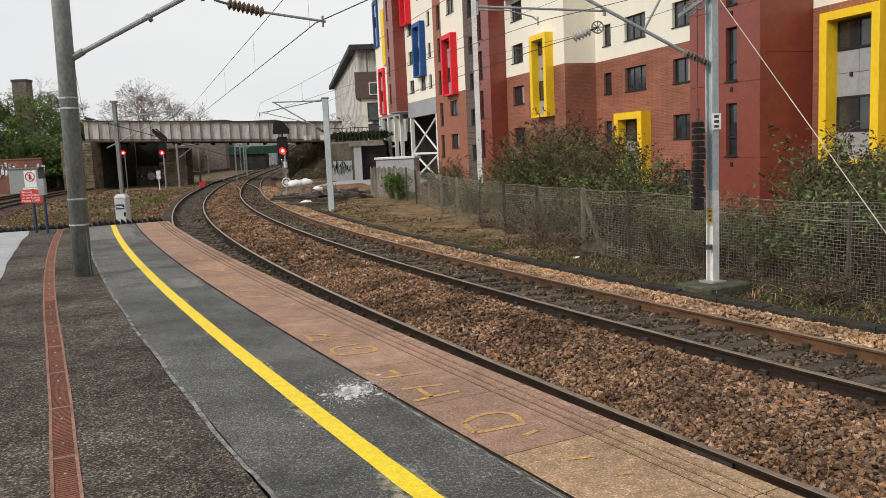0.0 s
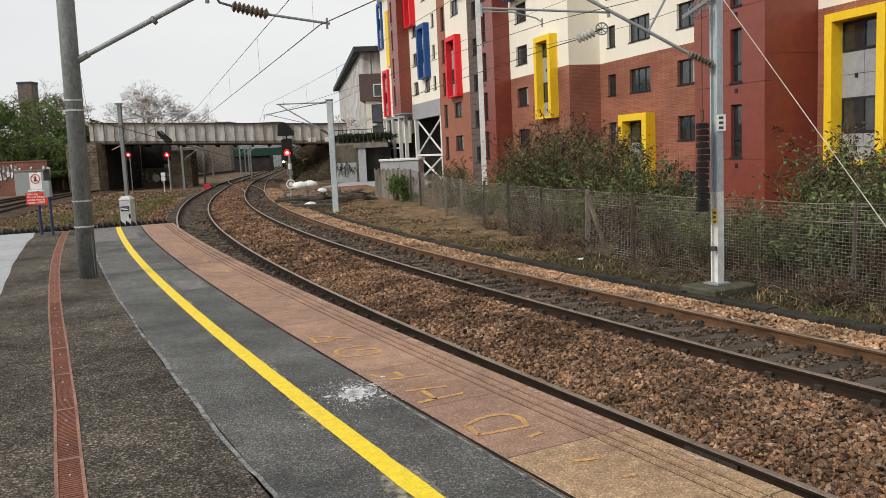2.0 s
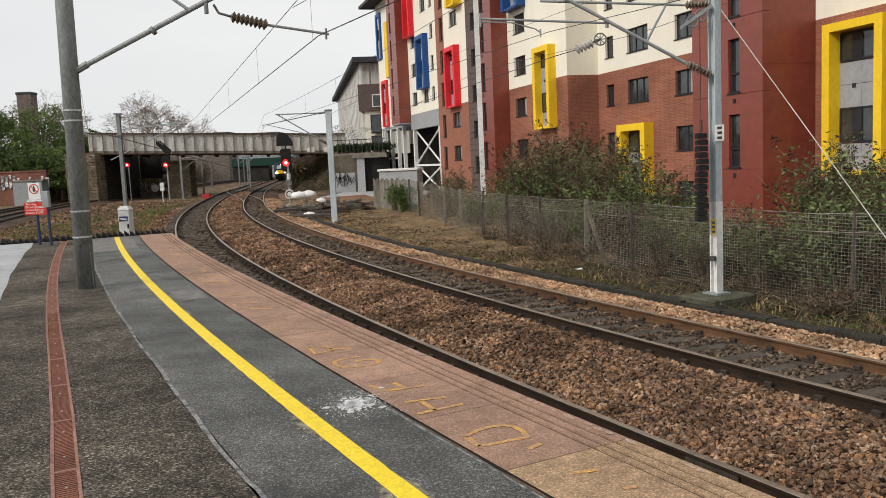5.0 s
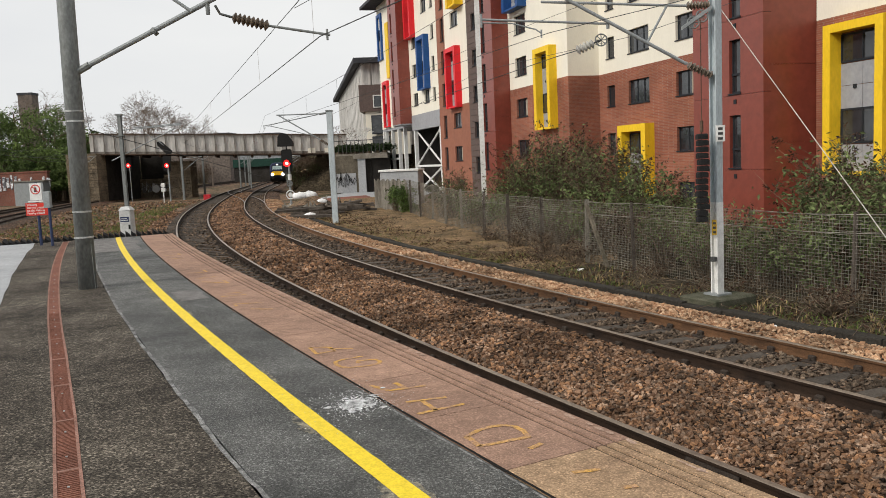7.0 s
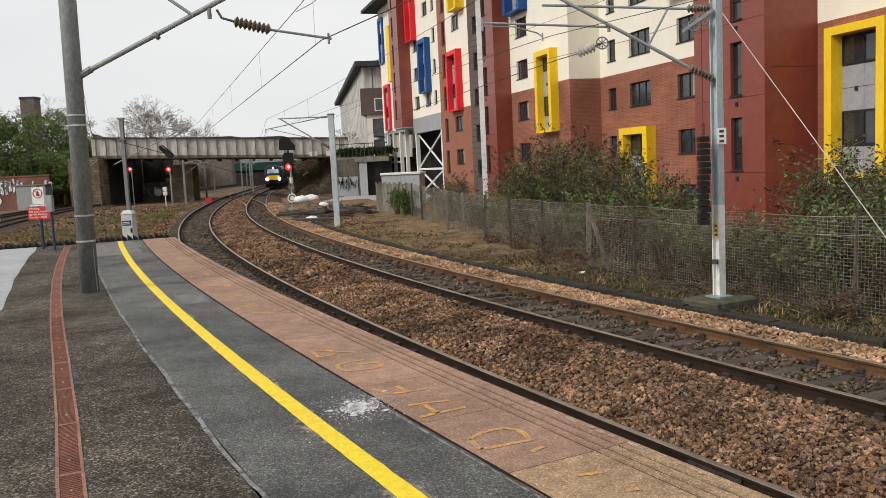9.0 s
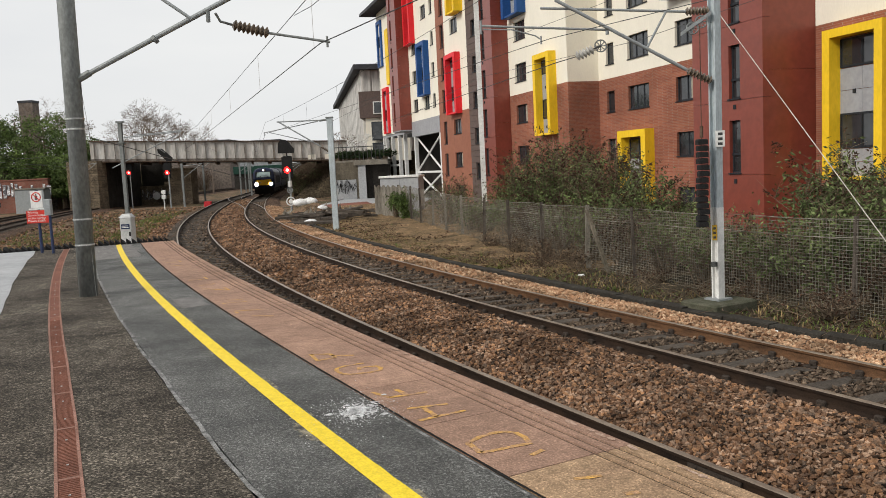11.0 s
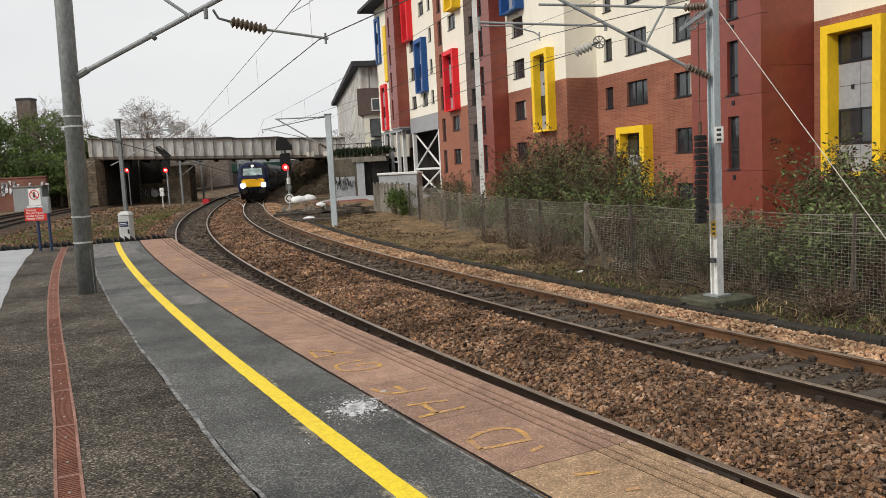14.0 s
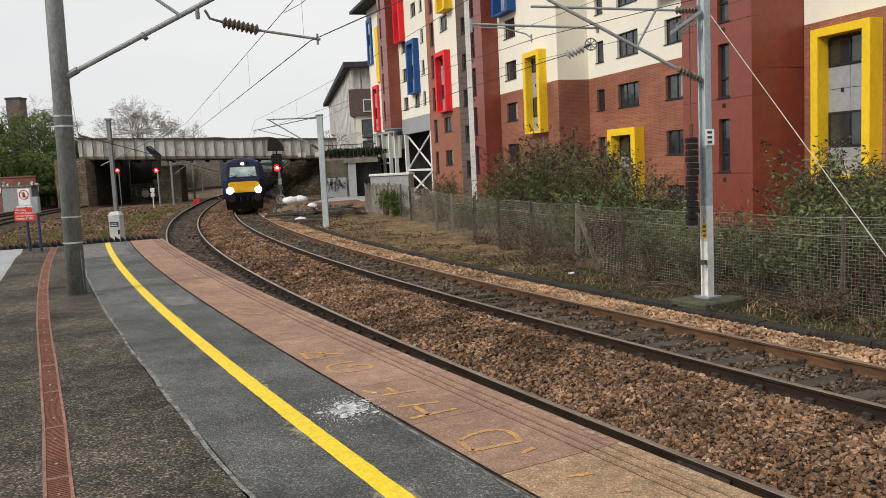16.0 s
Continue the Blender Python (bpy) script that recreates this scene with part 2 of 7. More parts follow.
PAINT_YELLOW = shade("line_paint", (0.83, 0.63, 0.035), 0.55, dark=(0.78, 0.56, 0.03), scale=2.5, fine=90, bump=0.3, fleck=0.1, depth=0.004)
PAINT_EDGE = shade("old_line_paint", (0.3, 0.27, 0.2), 0.8, dark=(0.06, 0.06, 0.058), scale=14, fine=120, fleck=0.3, spread=0.2)
PAINT_FADED = shade("faded_paint", (0.6, 0.34, 0.08), 0.8, dark=(0.36, 0.22, 0.15), scale=9, fine=120, fleck=0.25, spread=0.3, mottle=0.25)
CHIPPED = shade("chipped_stone", (0.52, 0.38, 0.3), 0.9, dark=(0.34, 0.23, 0.17), scale=9, fine=90, bump=0.2)
POWDER = shade("white_powder", (0.75, 0.76, 0.76), 0.95, dark=(0.3, 0.3, 0.3), scale=16, fine=140, fleck=0.3, spread=0.3)
DRAIN_RIM = shade("drain_rim", (0.36, 0.2, 0.155), 0.8, dark=(0.19, 0.1, 0.075), scale=3, fine=80, bump=0.3, fleck=0.3)
DRAIN = shade("drain_rust", (0.25, 0.105, 0.07), 0.8, dark=(0.15, 0.065, 0.045), scale=2.2, fine=80, bump=0.4, fleck=0.3)
BLACK_GAP = shade("dark_gap", (0.02, 0.018, 0.016), 0.95, scale=5)
RUBBER = shade("black_rubber", (0.022, 0.022, 0.022), 0.8, scale=6)
GALV = shade("galvanised_steel", (0.34, 0.36, 0.36), 0.6, metal=0.25, dark=(0.24, 0.26, 0.265), scale=4, fine=40, bump=0.1, fleck=0.1)
GALV_DARK = shade("weathered_galvanised", (0.25, 0.265, 0.26), 0.6, metal=0.2, dark=(0.16, 0.17, 0.165), scale=5, fine=30, bump=0.12, fleck=0.12, stretch=(1, 1, 0.5), mottle=0.15)
GALV_BLUE = shade("pale_steel", (0.5, 0.56, 0.58), 0.6, metal=0.05, dark=(0.38, 0.43, 0.45), scale=2, fine=40, bump=0.1, fleck=0.1, stretch=(1, 1, 0.3))
WHITE_PAINT = shade("white_paint", (0.78, 0.78, 0.76), 0.6, dark=(0.6, 0.6, 0.57), scale=1.5, fine=40, bump=0.1, fleck=0.06)
PALE_GREY = shade("pale_grey_paint", (0.6, 0.61, 0.6), 0.6, dark=(0.42, 0.42, 0.4), scale=2.5, fine=40, bump=0.1, fleck=0.08)
STRAP = shade("steel_strap", (0.6, 0.61, 0.6), 0.4, metal=0.6, scale=3)
WIRE = shade("wire_dark", (0.09, 0.092, 0.09), 0.6, metal=0.4, scale=3, bump=0)
WIRE_PALE = shade("guy_wire", (0.6, 0.57, 0.52), 0.6, metal=0.2, scale=3, bump=0)
INSULATOR = shade("brown_porcelain", (0.17, 0.13, 0.095), 0.25, spec=0.5, dark=(0.1, 0.08, 0.06), scale=8, bump=0)
INSULATOR_PALE = shade("grey_porcelain", (0.55, 0.54, 0.5), 0.35, scale=8, bump=0)
RAIL_SIDE = shade("rail_rust", (0.042, 0.026, 0.017), 0.85, dark=(0.014, 0.01, 0.008), scale=2, fine=60, bump=0.3, fleck=0.25, stretch=(1, 1, 3))
RAIL_RUST = shade("bright_rust", (0.17, 0.088, 0.044), 0.85, dark=(0.06, 0.034, 0.02), scale=2, fine=60, bump=0.3, fleck=0.25, stretch=(1, 1, 3))
RAIL_TOP = shade("rail_head", (0.33, 0.27, 0.21), 0.42, metal=0.55, dark=(0.2, 0.155, 0.12), scale=1.5, fine=60, bump=0.05, fleck=0.12)
RAIL_BRIGHT = shade("polished_rail_head", (0.38, 0.35, 0.31), 0.4, metal=0.6, dark=(0.27, 0.24, 0.21), scale=1.5, fine=60, bump=0.05, fleck=0.1)
SLEEPER = shade("sleeper", (0.125, 0.106, 0.088), 0.9, dark=(0.04, 0.033, 0.027), scale=3, fine=40, bump=0.5, objvar=0.2)
CHAIR_IRON = shade("chair_iron", (0.06, 0.047, 0.038), 0.85, scale=9, fine=60)
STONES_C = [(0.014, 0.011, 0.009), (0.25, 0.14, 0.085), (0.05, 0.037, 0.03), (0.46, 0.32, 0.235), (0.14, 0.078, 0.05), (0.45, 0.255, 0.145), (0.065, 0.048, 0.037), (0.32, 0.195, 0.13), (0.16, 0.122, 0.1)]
# stone colours halved: the shade between loose stones is put into this colour
BALLAST_SHADED = stony("shaded_ballast_bed", [tuple(c * 0.5 for c in q) for q in STONES_C], 20, depth=0.05)
STONE = stone_pieces("ballast_stones", [(r * 1.0, g * 0.97, b * 0.9) for r, g, b in STONES_C])
STONE_GREY = stone_pieces("sooty_stones", [(0.03, 0.024, 0.019), (0.17, 0.125, 0.088), (0.07, 0.054, 0.041), (0.26, 0.19, 0.135), (0.11, 0.084, 0.062)])
STONE_TAN = stone_pieces("fresh_stones", [(0.36, 0.19, 0.1), (0.52, 0.33, 0.2), (0.28, 0.145, 0.08), (0.6, 0.43, 0.28), (0.4, 0.24, 0.14)])
EARTH = shade("rough_ground", (0.215, 0.135, 0.09), 0.95, dark=(0.05, 0.052, 0.024), scale=0.3, fine=9, bump=1.0, bump_scale=14, fleck=0.5, depth=0.06, spread=0.25, mottle=0.4)
LITTER = shade("leaf_litter", (0.105, 0.078, 0.048), 0.95, dark=(0.025, 0.023, 0.014), scale=1.3, fine=25, bump=1.0, bump_scale=18, fleck=0.6, depth=0.05, mottle=0.35)
DRY_BANK = shade("matted_dead_grass", (0.32, 0.21, 0.115), 0.95, dark=(0.07, 0.055, 0.03), scale=1.4, fine=22, bump=1.0, bump_scale=26, fleck=0.5, depth=0.05, spread=0.4, mottle=0.35)
BRICK = bricks("red_brick", (0.33, 0.125, 0.075), (0.26, 0.09, 0.058), (0.3, 0.2, 0.155), math.atan(0.31))
CREAM = shade("cream_render", (0.84, 0.8, 0.69), 0.85, dark=(0.79, 0.75, 0.64), scale=0.35, fine=18, bump=0.1, fleck=0.02, stretch=(1, 1, 0.4), mottle=0.02)
RED_PANEL = shade("red_brown_panel", (0.235, 0.055, 0.036), 0.35, dark=(0.2, 0.047, 0.031), scale=0.4, fine=6, bump=0.03, fleck=0.05, spec=0.5)
ORANGE_PANEL = shade("orange_brown_panel", (0.32, 0.135, 0.085), 0.6, dark=(0.28, 0.115, 0.075), scale=0.4, fine=10, bump=0.05, fleck=0.05)
CLAD = shade("brown_cladding", (0.135, 0.1, 0.088), 0.65, dark=(0.11, 0.082, 0.073), scale=1, fine=12, bump=0.08, fleck=0.08)
GREY_PANEL = shade("grey_panel", (0.34, 0.345, 0.36), 0.5, dark=(0.3, 0.305, 0.32), scale=0.6, fine=8, bump=0.03, fleck=0.04)
F_YELLOW = shade("yellow_paint", (0.9, 0.6, 0.03), 0.5, dark=(0.8, 0.52, 0.025), scale=0.9, fine=15, bump=0.05, fleck=0.04, stretch=(1, 1, 0.4), mottle=0.05)
F_RED = shade("red_paint", (0.78, 0.03, 0.04), 0.45, dark=(0.68, 0.025, 0.033), scale=0.6, fine=10, bump=0.03, fleck=0.04, mottle=0.04)
F_BLUE = shade("blue_paint", (0.025, 0.09, 0.28), 0.45, dark=(0.02, 0.075, 0.23), scale=0.6, fine=10, bump=0.03, fleck=0.04)
WIN_FRAME = shade("dark_window_frame", (0.03, 0.034, 0.04), 0.5, scale=3, bump=0)
GLASS = clear_glass("window_glass", (0.045, 0.05, 0.055))
CURTAIN = shade("curtain", (0.5, 0.46, 0.38), 0.9, dark=(0.25, 0.2, 0.15), scale=4, fine=30, stretch=(1, 1, 0.1), bump=0)
ROOF_DARK = shade("dark_roof", (0.07, 0.072, 0.08), 0.7, scale=1)
GIRDER = shade("weathered_white_girder", (0.66, 0.65, 0.62), 0.75, dark=(0.36, 0.33, 0.29), scale=0.6, fine=5, bump=0.15, fleck=0.14, stretch=(1, 1, 0.25))
GIRDER_DARK = shade("dark_girder", (0.26, 0.235, 0.205), 0.8, dark=(0.1, 0.085, 0.07), scale=1.0, fine=6, bump=0.15, fleck=0.2)
RUST_IRON = shade("rusty_iron", (0.13, 0.085, 0.06), 0.9, dark=(0.05, 0.038, 0.03), scale=1.2, fine=14, bump=0.3)
STONE_WALL = shade("sooty_stone", (0.24, 0.19, 0.13), 0.95, dark=(0.08, 0.065, 0.048), scale=1.1, fine=9, bump=0.7, bump_scale=5, fleck=0.4, depth=0.08)
DARK_WALL = shade("dark_masonry", (0.05, 0.045, 0.04), 0.95, dark=(0.02, 0.018, 0.016), scale=1, fine=10)
GRAFFITI = shade("graffiti_paint", (0.62, 0.62, 0.62), 0.8, dark=(0.12, 0.12, 0.13), scale=2.2, fine=8, fleck=0.4, spread=0.1)
BRICK_OLD = bricks("old_brick", (0.27, 0.1, 0.07), (0.2, 0.08, 0.058), (0.2, 0.16, 0.13), 0.3)
HEDGE = shade("evergreen_leaf", (0.15, 0.205, 0.055), 0.6, dark=(0.035, 0.062, 0.018), scale=0.35, fine=3, bump=0, fleck=0.3, island=0.5)
HEDGE_DARK = shade("dark_hedge_leaf", (0.04, 0.07, 0.025), 0.7, dark=(0.016, 0.028, 0.01), scale=1, fine=6, bump=0, fleck=0.3, island=0.5)
LEAF = shade("shrub_leaf", (0.18, 0.225, 0.085), 0.7, dark=(0.04, 0.055, 0.022), scale=1.2, fine=12, bump=0, fleck=0.3, island=0.5)
DEAD = shade("dead_flower", (0.09, 0.05, 0.032), 0.9, dark=(0.035, 0.021, 0.014), scale=2, fine=20, bump=0, fleck=0.3, island=0.4)
TWIG = shade("twig", (0.19, 0.145, 0.1), 0.9, dark=(0.08, 0.06, 0.043), scale=4, fine=30, bump=0, fleck=0.3, island=0.4)
TWIG_FAR = shade("bare_twig", (0.25, 0.2, 0.165), 0.9, dark=(0.17, 0.135, 0.11), scale=1, fine=10, bump=0, fleck=0.2)
DRY_GRASS = shade("dry_grass", (0.27, 0.2, 0.1), 0.9, dark=(0.14, 0.1, 0.05), scale=1, fine=12, bump=0, fleck=0.3, island=0.45)
GRASS = shade("green_weed", (0.15, 0.19, 0.05), 0.85, dark=(0.065, 0.09, 0.025), scale=1, fine=12, bump=0, fleck=0.3, island=0.45)
TRAIN_BLUE = shade("dark_blue_livery", (0.013, 0.019, 0.055), 0.4, dark=(0.009, 0.013, 0.038), scale=1, fine=20, bump=0, fleck=0.1, world_space=False)
TRAIN_YELLOW = shade("warning_yellow", (0.85, 0.47, 0.02), 0.45, dark=(0.72, 0.38, 0.02), scale=2, fine=20, bump=0, fleck=0.08, world_space=False)
TRAIN_DARK = shade("underframe", (0.028, 0.026, 0.025), 0.85, dark=(0.015, 0.014, 0.013), scale=3, fine=20, bump=0.2, world_space=False)
TRAIN_GREY = shade("coach_livery", (0.02, 0.025, 0.04), 0.5, scale=1, bump=0, world_space=False)
# pale green tint paints the sky's reflection into the glass colour
TRAIN_GLASS = clear_glass("cab_glass", (0.4, 0.52, 0.5), 0.06)
COACH_GLASS = clear_glass("coach_glass", (0.03, 0.035, 0.04))
HEADLIGHT = glowing("headlight", (1.0, 0.97, 0.85), 40)
SIGNAL_RED = glowing("signal_red", (1.0, 0.012, 0.012), 3.5)
SIGNAL_CORE = glowing("signal_core", (1.0, 0.35, 0.28), 6)
SIGN_RED = shade("sign_red", (0.6, 0.05, 0.035), 0.5, scale=3, dark=(0.5, 0.04, 0.03), bump=0)
SIGN_BLUE = shade("post_blue", (0.045, 0.06, 0.12), 0.6, scale=3, bump=0)
PLATE_YELLOW = shade("plate_yellow", (0.7, 0.45, 0.05), 0.6, scale=8, bump=0)
PALLET_WHITE = shade("white_sacks", (0.85, 0.85, 0.84), 0.8, dark=(0.68, 0.68, 0.67), scale=3, fine=20, bump=0.3, fleck=0.1)
TIMBER = shade("old_timber", (0.19, 0.155, 0.12), 0.9, dark=(0.05, 0.04, 0.032), scale=2, fine=20, bump=0.4, objvar=0.25)
GREEN_STEEL = shade("green_steel", (0.02, 0.06, 0.045), 0.6, scale=1, bump=0.05)
TROUGH = shade("sooty_concrete", (0.055, 0.05, 0.042), 0.95, dark=(0.025, 0.022, 0.018), scale=3, fine=30, bump=0.5)
# brown litter earth, darker because the cutting's shadow is put into its colour
SHADED_SCRUB_EARTH = shade("shaded_scrub_earth", (0.085, 0.065, 0.042), 0.95, dark=(0.03, 0.026, 0.017), scale=0.6, fine=5, bump=1.0, bump_scale=4, fleck=0.5, depth=0.15, mottle=0.4)
SCRUB_TWIG = shade("scrub_twig", (0.14, 0.105, 0.07), 0.9, dark=(0.06, 0.046, 0.03), scale=0.6, fine=5, bump=0, fleck=0.3, island=0.4)
ORANGE = shade("red_marker", (0.7, 0.05, 0.06), 0.6, scale=3, bump=0)
FAR_GREY = shade("far_building", (0.3, 0.32, 0.33), 0.8, dark=(0.24, 0.25, 0.26), scale=0.2, fine=2, bump=0)
FAR_BROWN = shade("far_brown_building", (0.17, 0.14, 0.12), 0.85, dark=(0.12, 0.1, 0.085), scale=0.2, fine=2, bump=0)
FAR_WHITE = shade("corrugated_white", (0.62, 0.61, 0.58), 0.75, dark=(0.42, 0.4, 0.37), scale=0.35, fine=3, bump=0.05, stretch=(1, 1, 0.2))
MOSS = shade("mossy_concrete", (0.12, 0.115, 0.085), 0.95, dark=(0.045, 0.05, 0.03), scale=5, fine=60)
MESH_WIRE = shade("fence_wire", (0.34, 0.32, 0.27), 0.8, metal=0.1, dark=(0.1, 0.088, 0.07), scale=0.8, fine=8, bump=0)


# ---- geometry helpers ----
class Geo:
    """Collects vertices and faces of one mesh."""

    def __init__(self):
        self.v, self.f, self.mi, self.smooth = [], [], [], False

    def add(self, verts, faces, mi=0):
        k = len(self.v)
        self.v += [tuple(p) for p in verts]
        self.f += [tuple(i + k for i in f) for f in faces]
        self.mi += [mi] * len(faces)
        return self

    def hexa(self, p, mi=0):
        """Eight corners: four below, four above, both counter-clockwise."""
        return self.add(p, [(3, 2, 1, 0), (4, 5, 6, 7), (0, 1, 5, 4), (1, 2, 6, 5), (2, 3, 7, 6), (3, 0, 4, 7)], mi)

    def box(self, x0, x1, y0, y1, z0, z1, mi=0):
        return self.hexa([(x0, y0, z0), (x1, y0, z0), (x1, y1, z0), (x0, y1, z0), (x0, y0, z1), (x1, y0, z1), (x1, y1, z1), (x0, y1, z1)], mi)

    def cbox(self, x0, x1, y0, y1, z0, z1, c=0.02, mi=0):
        """A box with chamfered top and upright edges."""
        def ring(i, z):
            return [(x0 + i + c, y0 + i, z), (x1 - i - c, y0 + i, z), (x1 - i, y0 + i + c, z), (x1 - i, y1 - i - c, z), (x1 - i - c, y1 - i, z), (x0 + i + c, y1 - i, z), (x0 + i, y1 - i - c, z), (x0 + i, y0 + i + c, z)]
        return self.loft([ring(0, z0), ring(0, z1 - c), ring(c, z1)], True, mi)

    def loft(self, rings, caps=True, mi=0, closed=True):
        n, k = len(rings[0]), 0
        verts = [p for r in rings for p in r]
        faces = []
        for j in range(len(rings) - 1):
            for i in range(n if closed else n - 1):
                a, b = j * n + i, j * n + (i + 1) % n
                faces.append((a, b, b + n, a + n))
        if caps:
            faces.append(tuple(range(n - 1, -1, -1)))
            faces.append(tuple(range((len(rings) - 1) * n, len(rings) * n)))
        return self.add(verts, faces, mi)

    def cyl(self, p0, p1, r0, r1=None, n=10, mi=0, caps=True):
        return self.tube([p0, p1], [r0, r0 if r1 is None else r1], n, mi, caps)

    def tube(self, path, r, n=8, mi=0, caps=True):
        path = [Vector(p) for p in path]
        rad = r if isinstance(r, (list, tuple)) else [r] * len(path)
        rings = []
        for i, p in enumerate(path):
            t = (path[min(i + 1, len(path) - 1)] - path[max(i - 1, 0)]).normalized()
            u = t.cross(Vector((0, 0, 1)) if abs(t.z) < 0.95 else Vector((1, 0, 0))).normalized()
            w = u.cross(t)
            rings.append([p + (u * math.cos(a) + w * math.sin(a)) * rad[i] for a in (-2 * math.pi * k / n for k in range(n))])
        return self.loft(rings, caps, mi)

    def disc(self, c, axis, r, t, n=16, mi=0):
        c, axis = Vector(c), Vector(axis).normalized()
        return self.cyl(c - axis * t / 2, c + axis * t / 2, r, n=n, mi=mi)

    def mesh(self, name, mats):
        me = bpy.data.meshes.new(name)
        me.from_pydata(self.v, [], self.f)
        for m in mats if isinstance(mats, (list, tuple)) else [mats]:
            me.materials.append(m)
        if any(self.mi):
            me.polygons.foreach_set("material_index", self.mi)
        if self.smooth:
            me.polygons.foreach_set("use_smooth", [True] * len(self.f))
        me.update()
        return me


def thing(name, m, label, category, group="", kind=""):
    """An empty at a thing's base that carries its parts."""
    ob = new(name)
    ob.empty_display_size = 0.2
    ob.matrix_world = m
    return tagged(ob, label, category, group, kind)


def part(name, g, mats, parent=None, label=""):
    """One mesh object, under a thing or a part."""
    ob = new(name, g.mesh(name, mats))
    ob.parent = parent
    return tagged(ob, label)


def solo(name, g, mats, label, category="", group="", kind=""):
    return tagged(part(name, g, mats), label, category, group, kind)


# ---- the line of the railway: heading along the platform's edge ----
PSI0, K0, K1, K2, X0 = -0.49872, 0.0056427, -0.0000062417, -0.0000016007, 1.1485
GAUGE = 1.505
OFF_A, OFF_C = 0.6804, 4.4309
OFF_B, OFF_D = OFF_A + GAUGE, OFF_C + GAUGE
Z_A, Z_B, Z_C, Z_D = -1.003, -1.055, -0.942, -0.994
MID_1, MID_2 = (OFF_A + OFF_B) / 2, (OFF_C + OFF_D) / 2
STEP = 0.5
_s = np.arange(-60, 320.01, STEP)


def heading(s):
    s = np.asarray(s, float)
    c = np.clip(s, -14, 82)
    a = PSI0 + K0 * c + K1 * c ** 2 / 2 + K2 * c ** 3 / 6
    a = a + np.where(s < -14, (s + 14) * 0.0055, 0.0)
    far = np.clip((s - 82) / 25, 0, 1)
    return a * (1 - far) + far * -0.155


_h = heading(_s)
_x = np.concatenate(([0], np.cumsum(np.sin((_h[1:] + _h[:-1]) / 2)) * STEP))
_y = np.concatenate(([0], np.cumsum(np.cos((_h[1:] + _h[:-1]) / 2)) * STEP))
_i0 = int(round(60 / STEP))
_x, _y = _x - _x[_i0] + X0, _y - _y[_i0] + 4.0


def at(o, s, z=0.0):
    """The point o metres to the right of the platform's edge at the running length s."""
    h = float(heading(s))
    x, y = float(np.interp(s, _s, _x)), float(np.interp(s, _s, _y))
    return Vector((x + o * math.cos(h), y - o * math.sin(h), z))


def at_many(o, s):
    h = heading(s)
    return np.interp(s, _s, _x) + o * np.cos(h), np.interp(s, _s, _y) - o * np.sin(h)


def ribbon(g, o0, o1, z0, z1, s0, s1, step=1.0, mi=0, thick=0.0):
    """A strip along the line between two offsets, with an optional thickness."""
    n = max(1, int(round((s1 - s0) / step)))
    ss = [s0 + (s1 - s0) * i / n for i in range(n + 1)]
    if thick:
        return g.loft([[at(o0, s, z0), at(o0, s, z0 - thick), at(o1, s, z1 - thick), at(o1, s, z1)] for s in ss], True, mi)
    return g.loft([[at(o0, s, z0), at(o1, s, z1)] for s in ss], False, mi, closed=False)


# ---- ground ----
def bed(o):
    """Height of the ballast across the two tracks."""
    xs = [-0.2, 0.4, 1.4, 2.3, 2.6, 3.3, 3.9, 4.3, 4.6, 5.2, 5.8, 6.2, 6.8, 7.35, 7.7, 9.5, 14]
    zs = [-1.28, -1.245, -1.25, -1.24, -1.15, -1.03, -1.04, -1.1, -1.165, -1.17, -1.165, -1.08, -1.1, -1.24, -1.28, -1.25, -1.25]
    return np.interp(o, xs, zs)


g = Geo()
R = 3000.0
g.add([(-R, -R, -1.3), (R, -R, -1.3), (R, R, -1.3), (-R, R, -1.3)], [(0, 1, 2, 3)])
solo("ground", g, EARTH, "rough brown earth and gravel beside the railway", "ground", kind="structure")

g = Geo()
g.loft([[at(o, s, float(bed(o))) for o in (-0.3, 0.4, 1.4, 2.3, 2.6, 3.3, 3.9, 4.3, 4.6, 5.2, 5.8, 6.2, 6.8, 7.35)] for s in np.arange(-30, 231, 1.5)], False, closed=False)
solo("shaded_ballast_bed", g, BALLAST_SHADED, "brown crushed-stone ballast under the two tracks, darkened for shade between stones", "ballast", kind="structure")

# bank between the cable trough and the fence
rng = np.random.default_rng(5)
g = Geo()
FENCE = [Vector((*p, 0)) for p in ((8.6, 9.0), (6.5, 13.2), (5.4, 15.4), (3.9, 19.9), (3.3, 21.4), (1.95, 26.8), (0.54, 32.4), (-1.0, 39.7), (-2.05, 44.7), (-4.2, 50.4))]
rows_ = []
for s in np.arange(-12, 62.1, 0.5):
    row = []
    for k in range(12):
        o = 7.55 + k * 0.75
        q = at(o, s)
        row.append((q.x, q.y, -1.22 + 0.09 * noise.noise((q.x * 0.8, q.y * 0.8, 0)) + 0.05 * noise.noise((q.x * 3, q.y * 3, 4)) + 0.02 * k))
    rows_.append(row)
g.loft(rows_[:53], False, closed=False)
solo("bank", g, LITTER, "bank of dead leaves and soil beside the fence", "ground", kind="structure")
g = Geo()
g.loft(rows_[52:], False, closed=False)
solo("grass_bank", g, DRY_BANK, "bank of matted straw-coloured dead grass", "ground", kind="structure")

# ---- platform ----
S_END = 19.3
SB = -16.0


def drain_mid(s):
    return float(np.interp(s, [-16, 0, 1.4, 2.9, 4.9, 8.9, 18.4, 20], [-4.0, -2.8, -2.745, -2.68, -2.635, -2.6, -2.535, -2.53]))


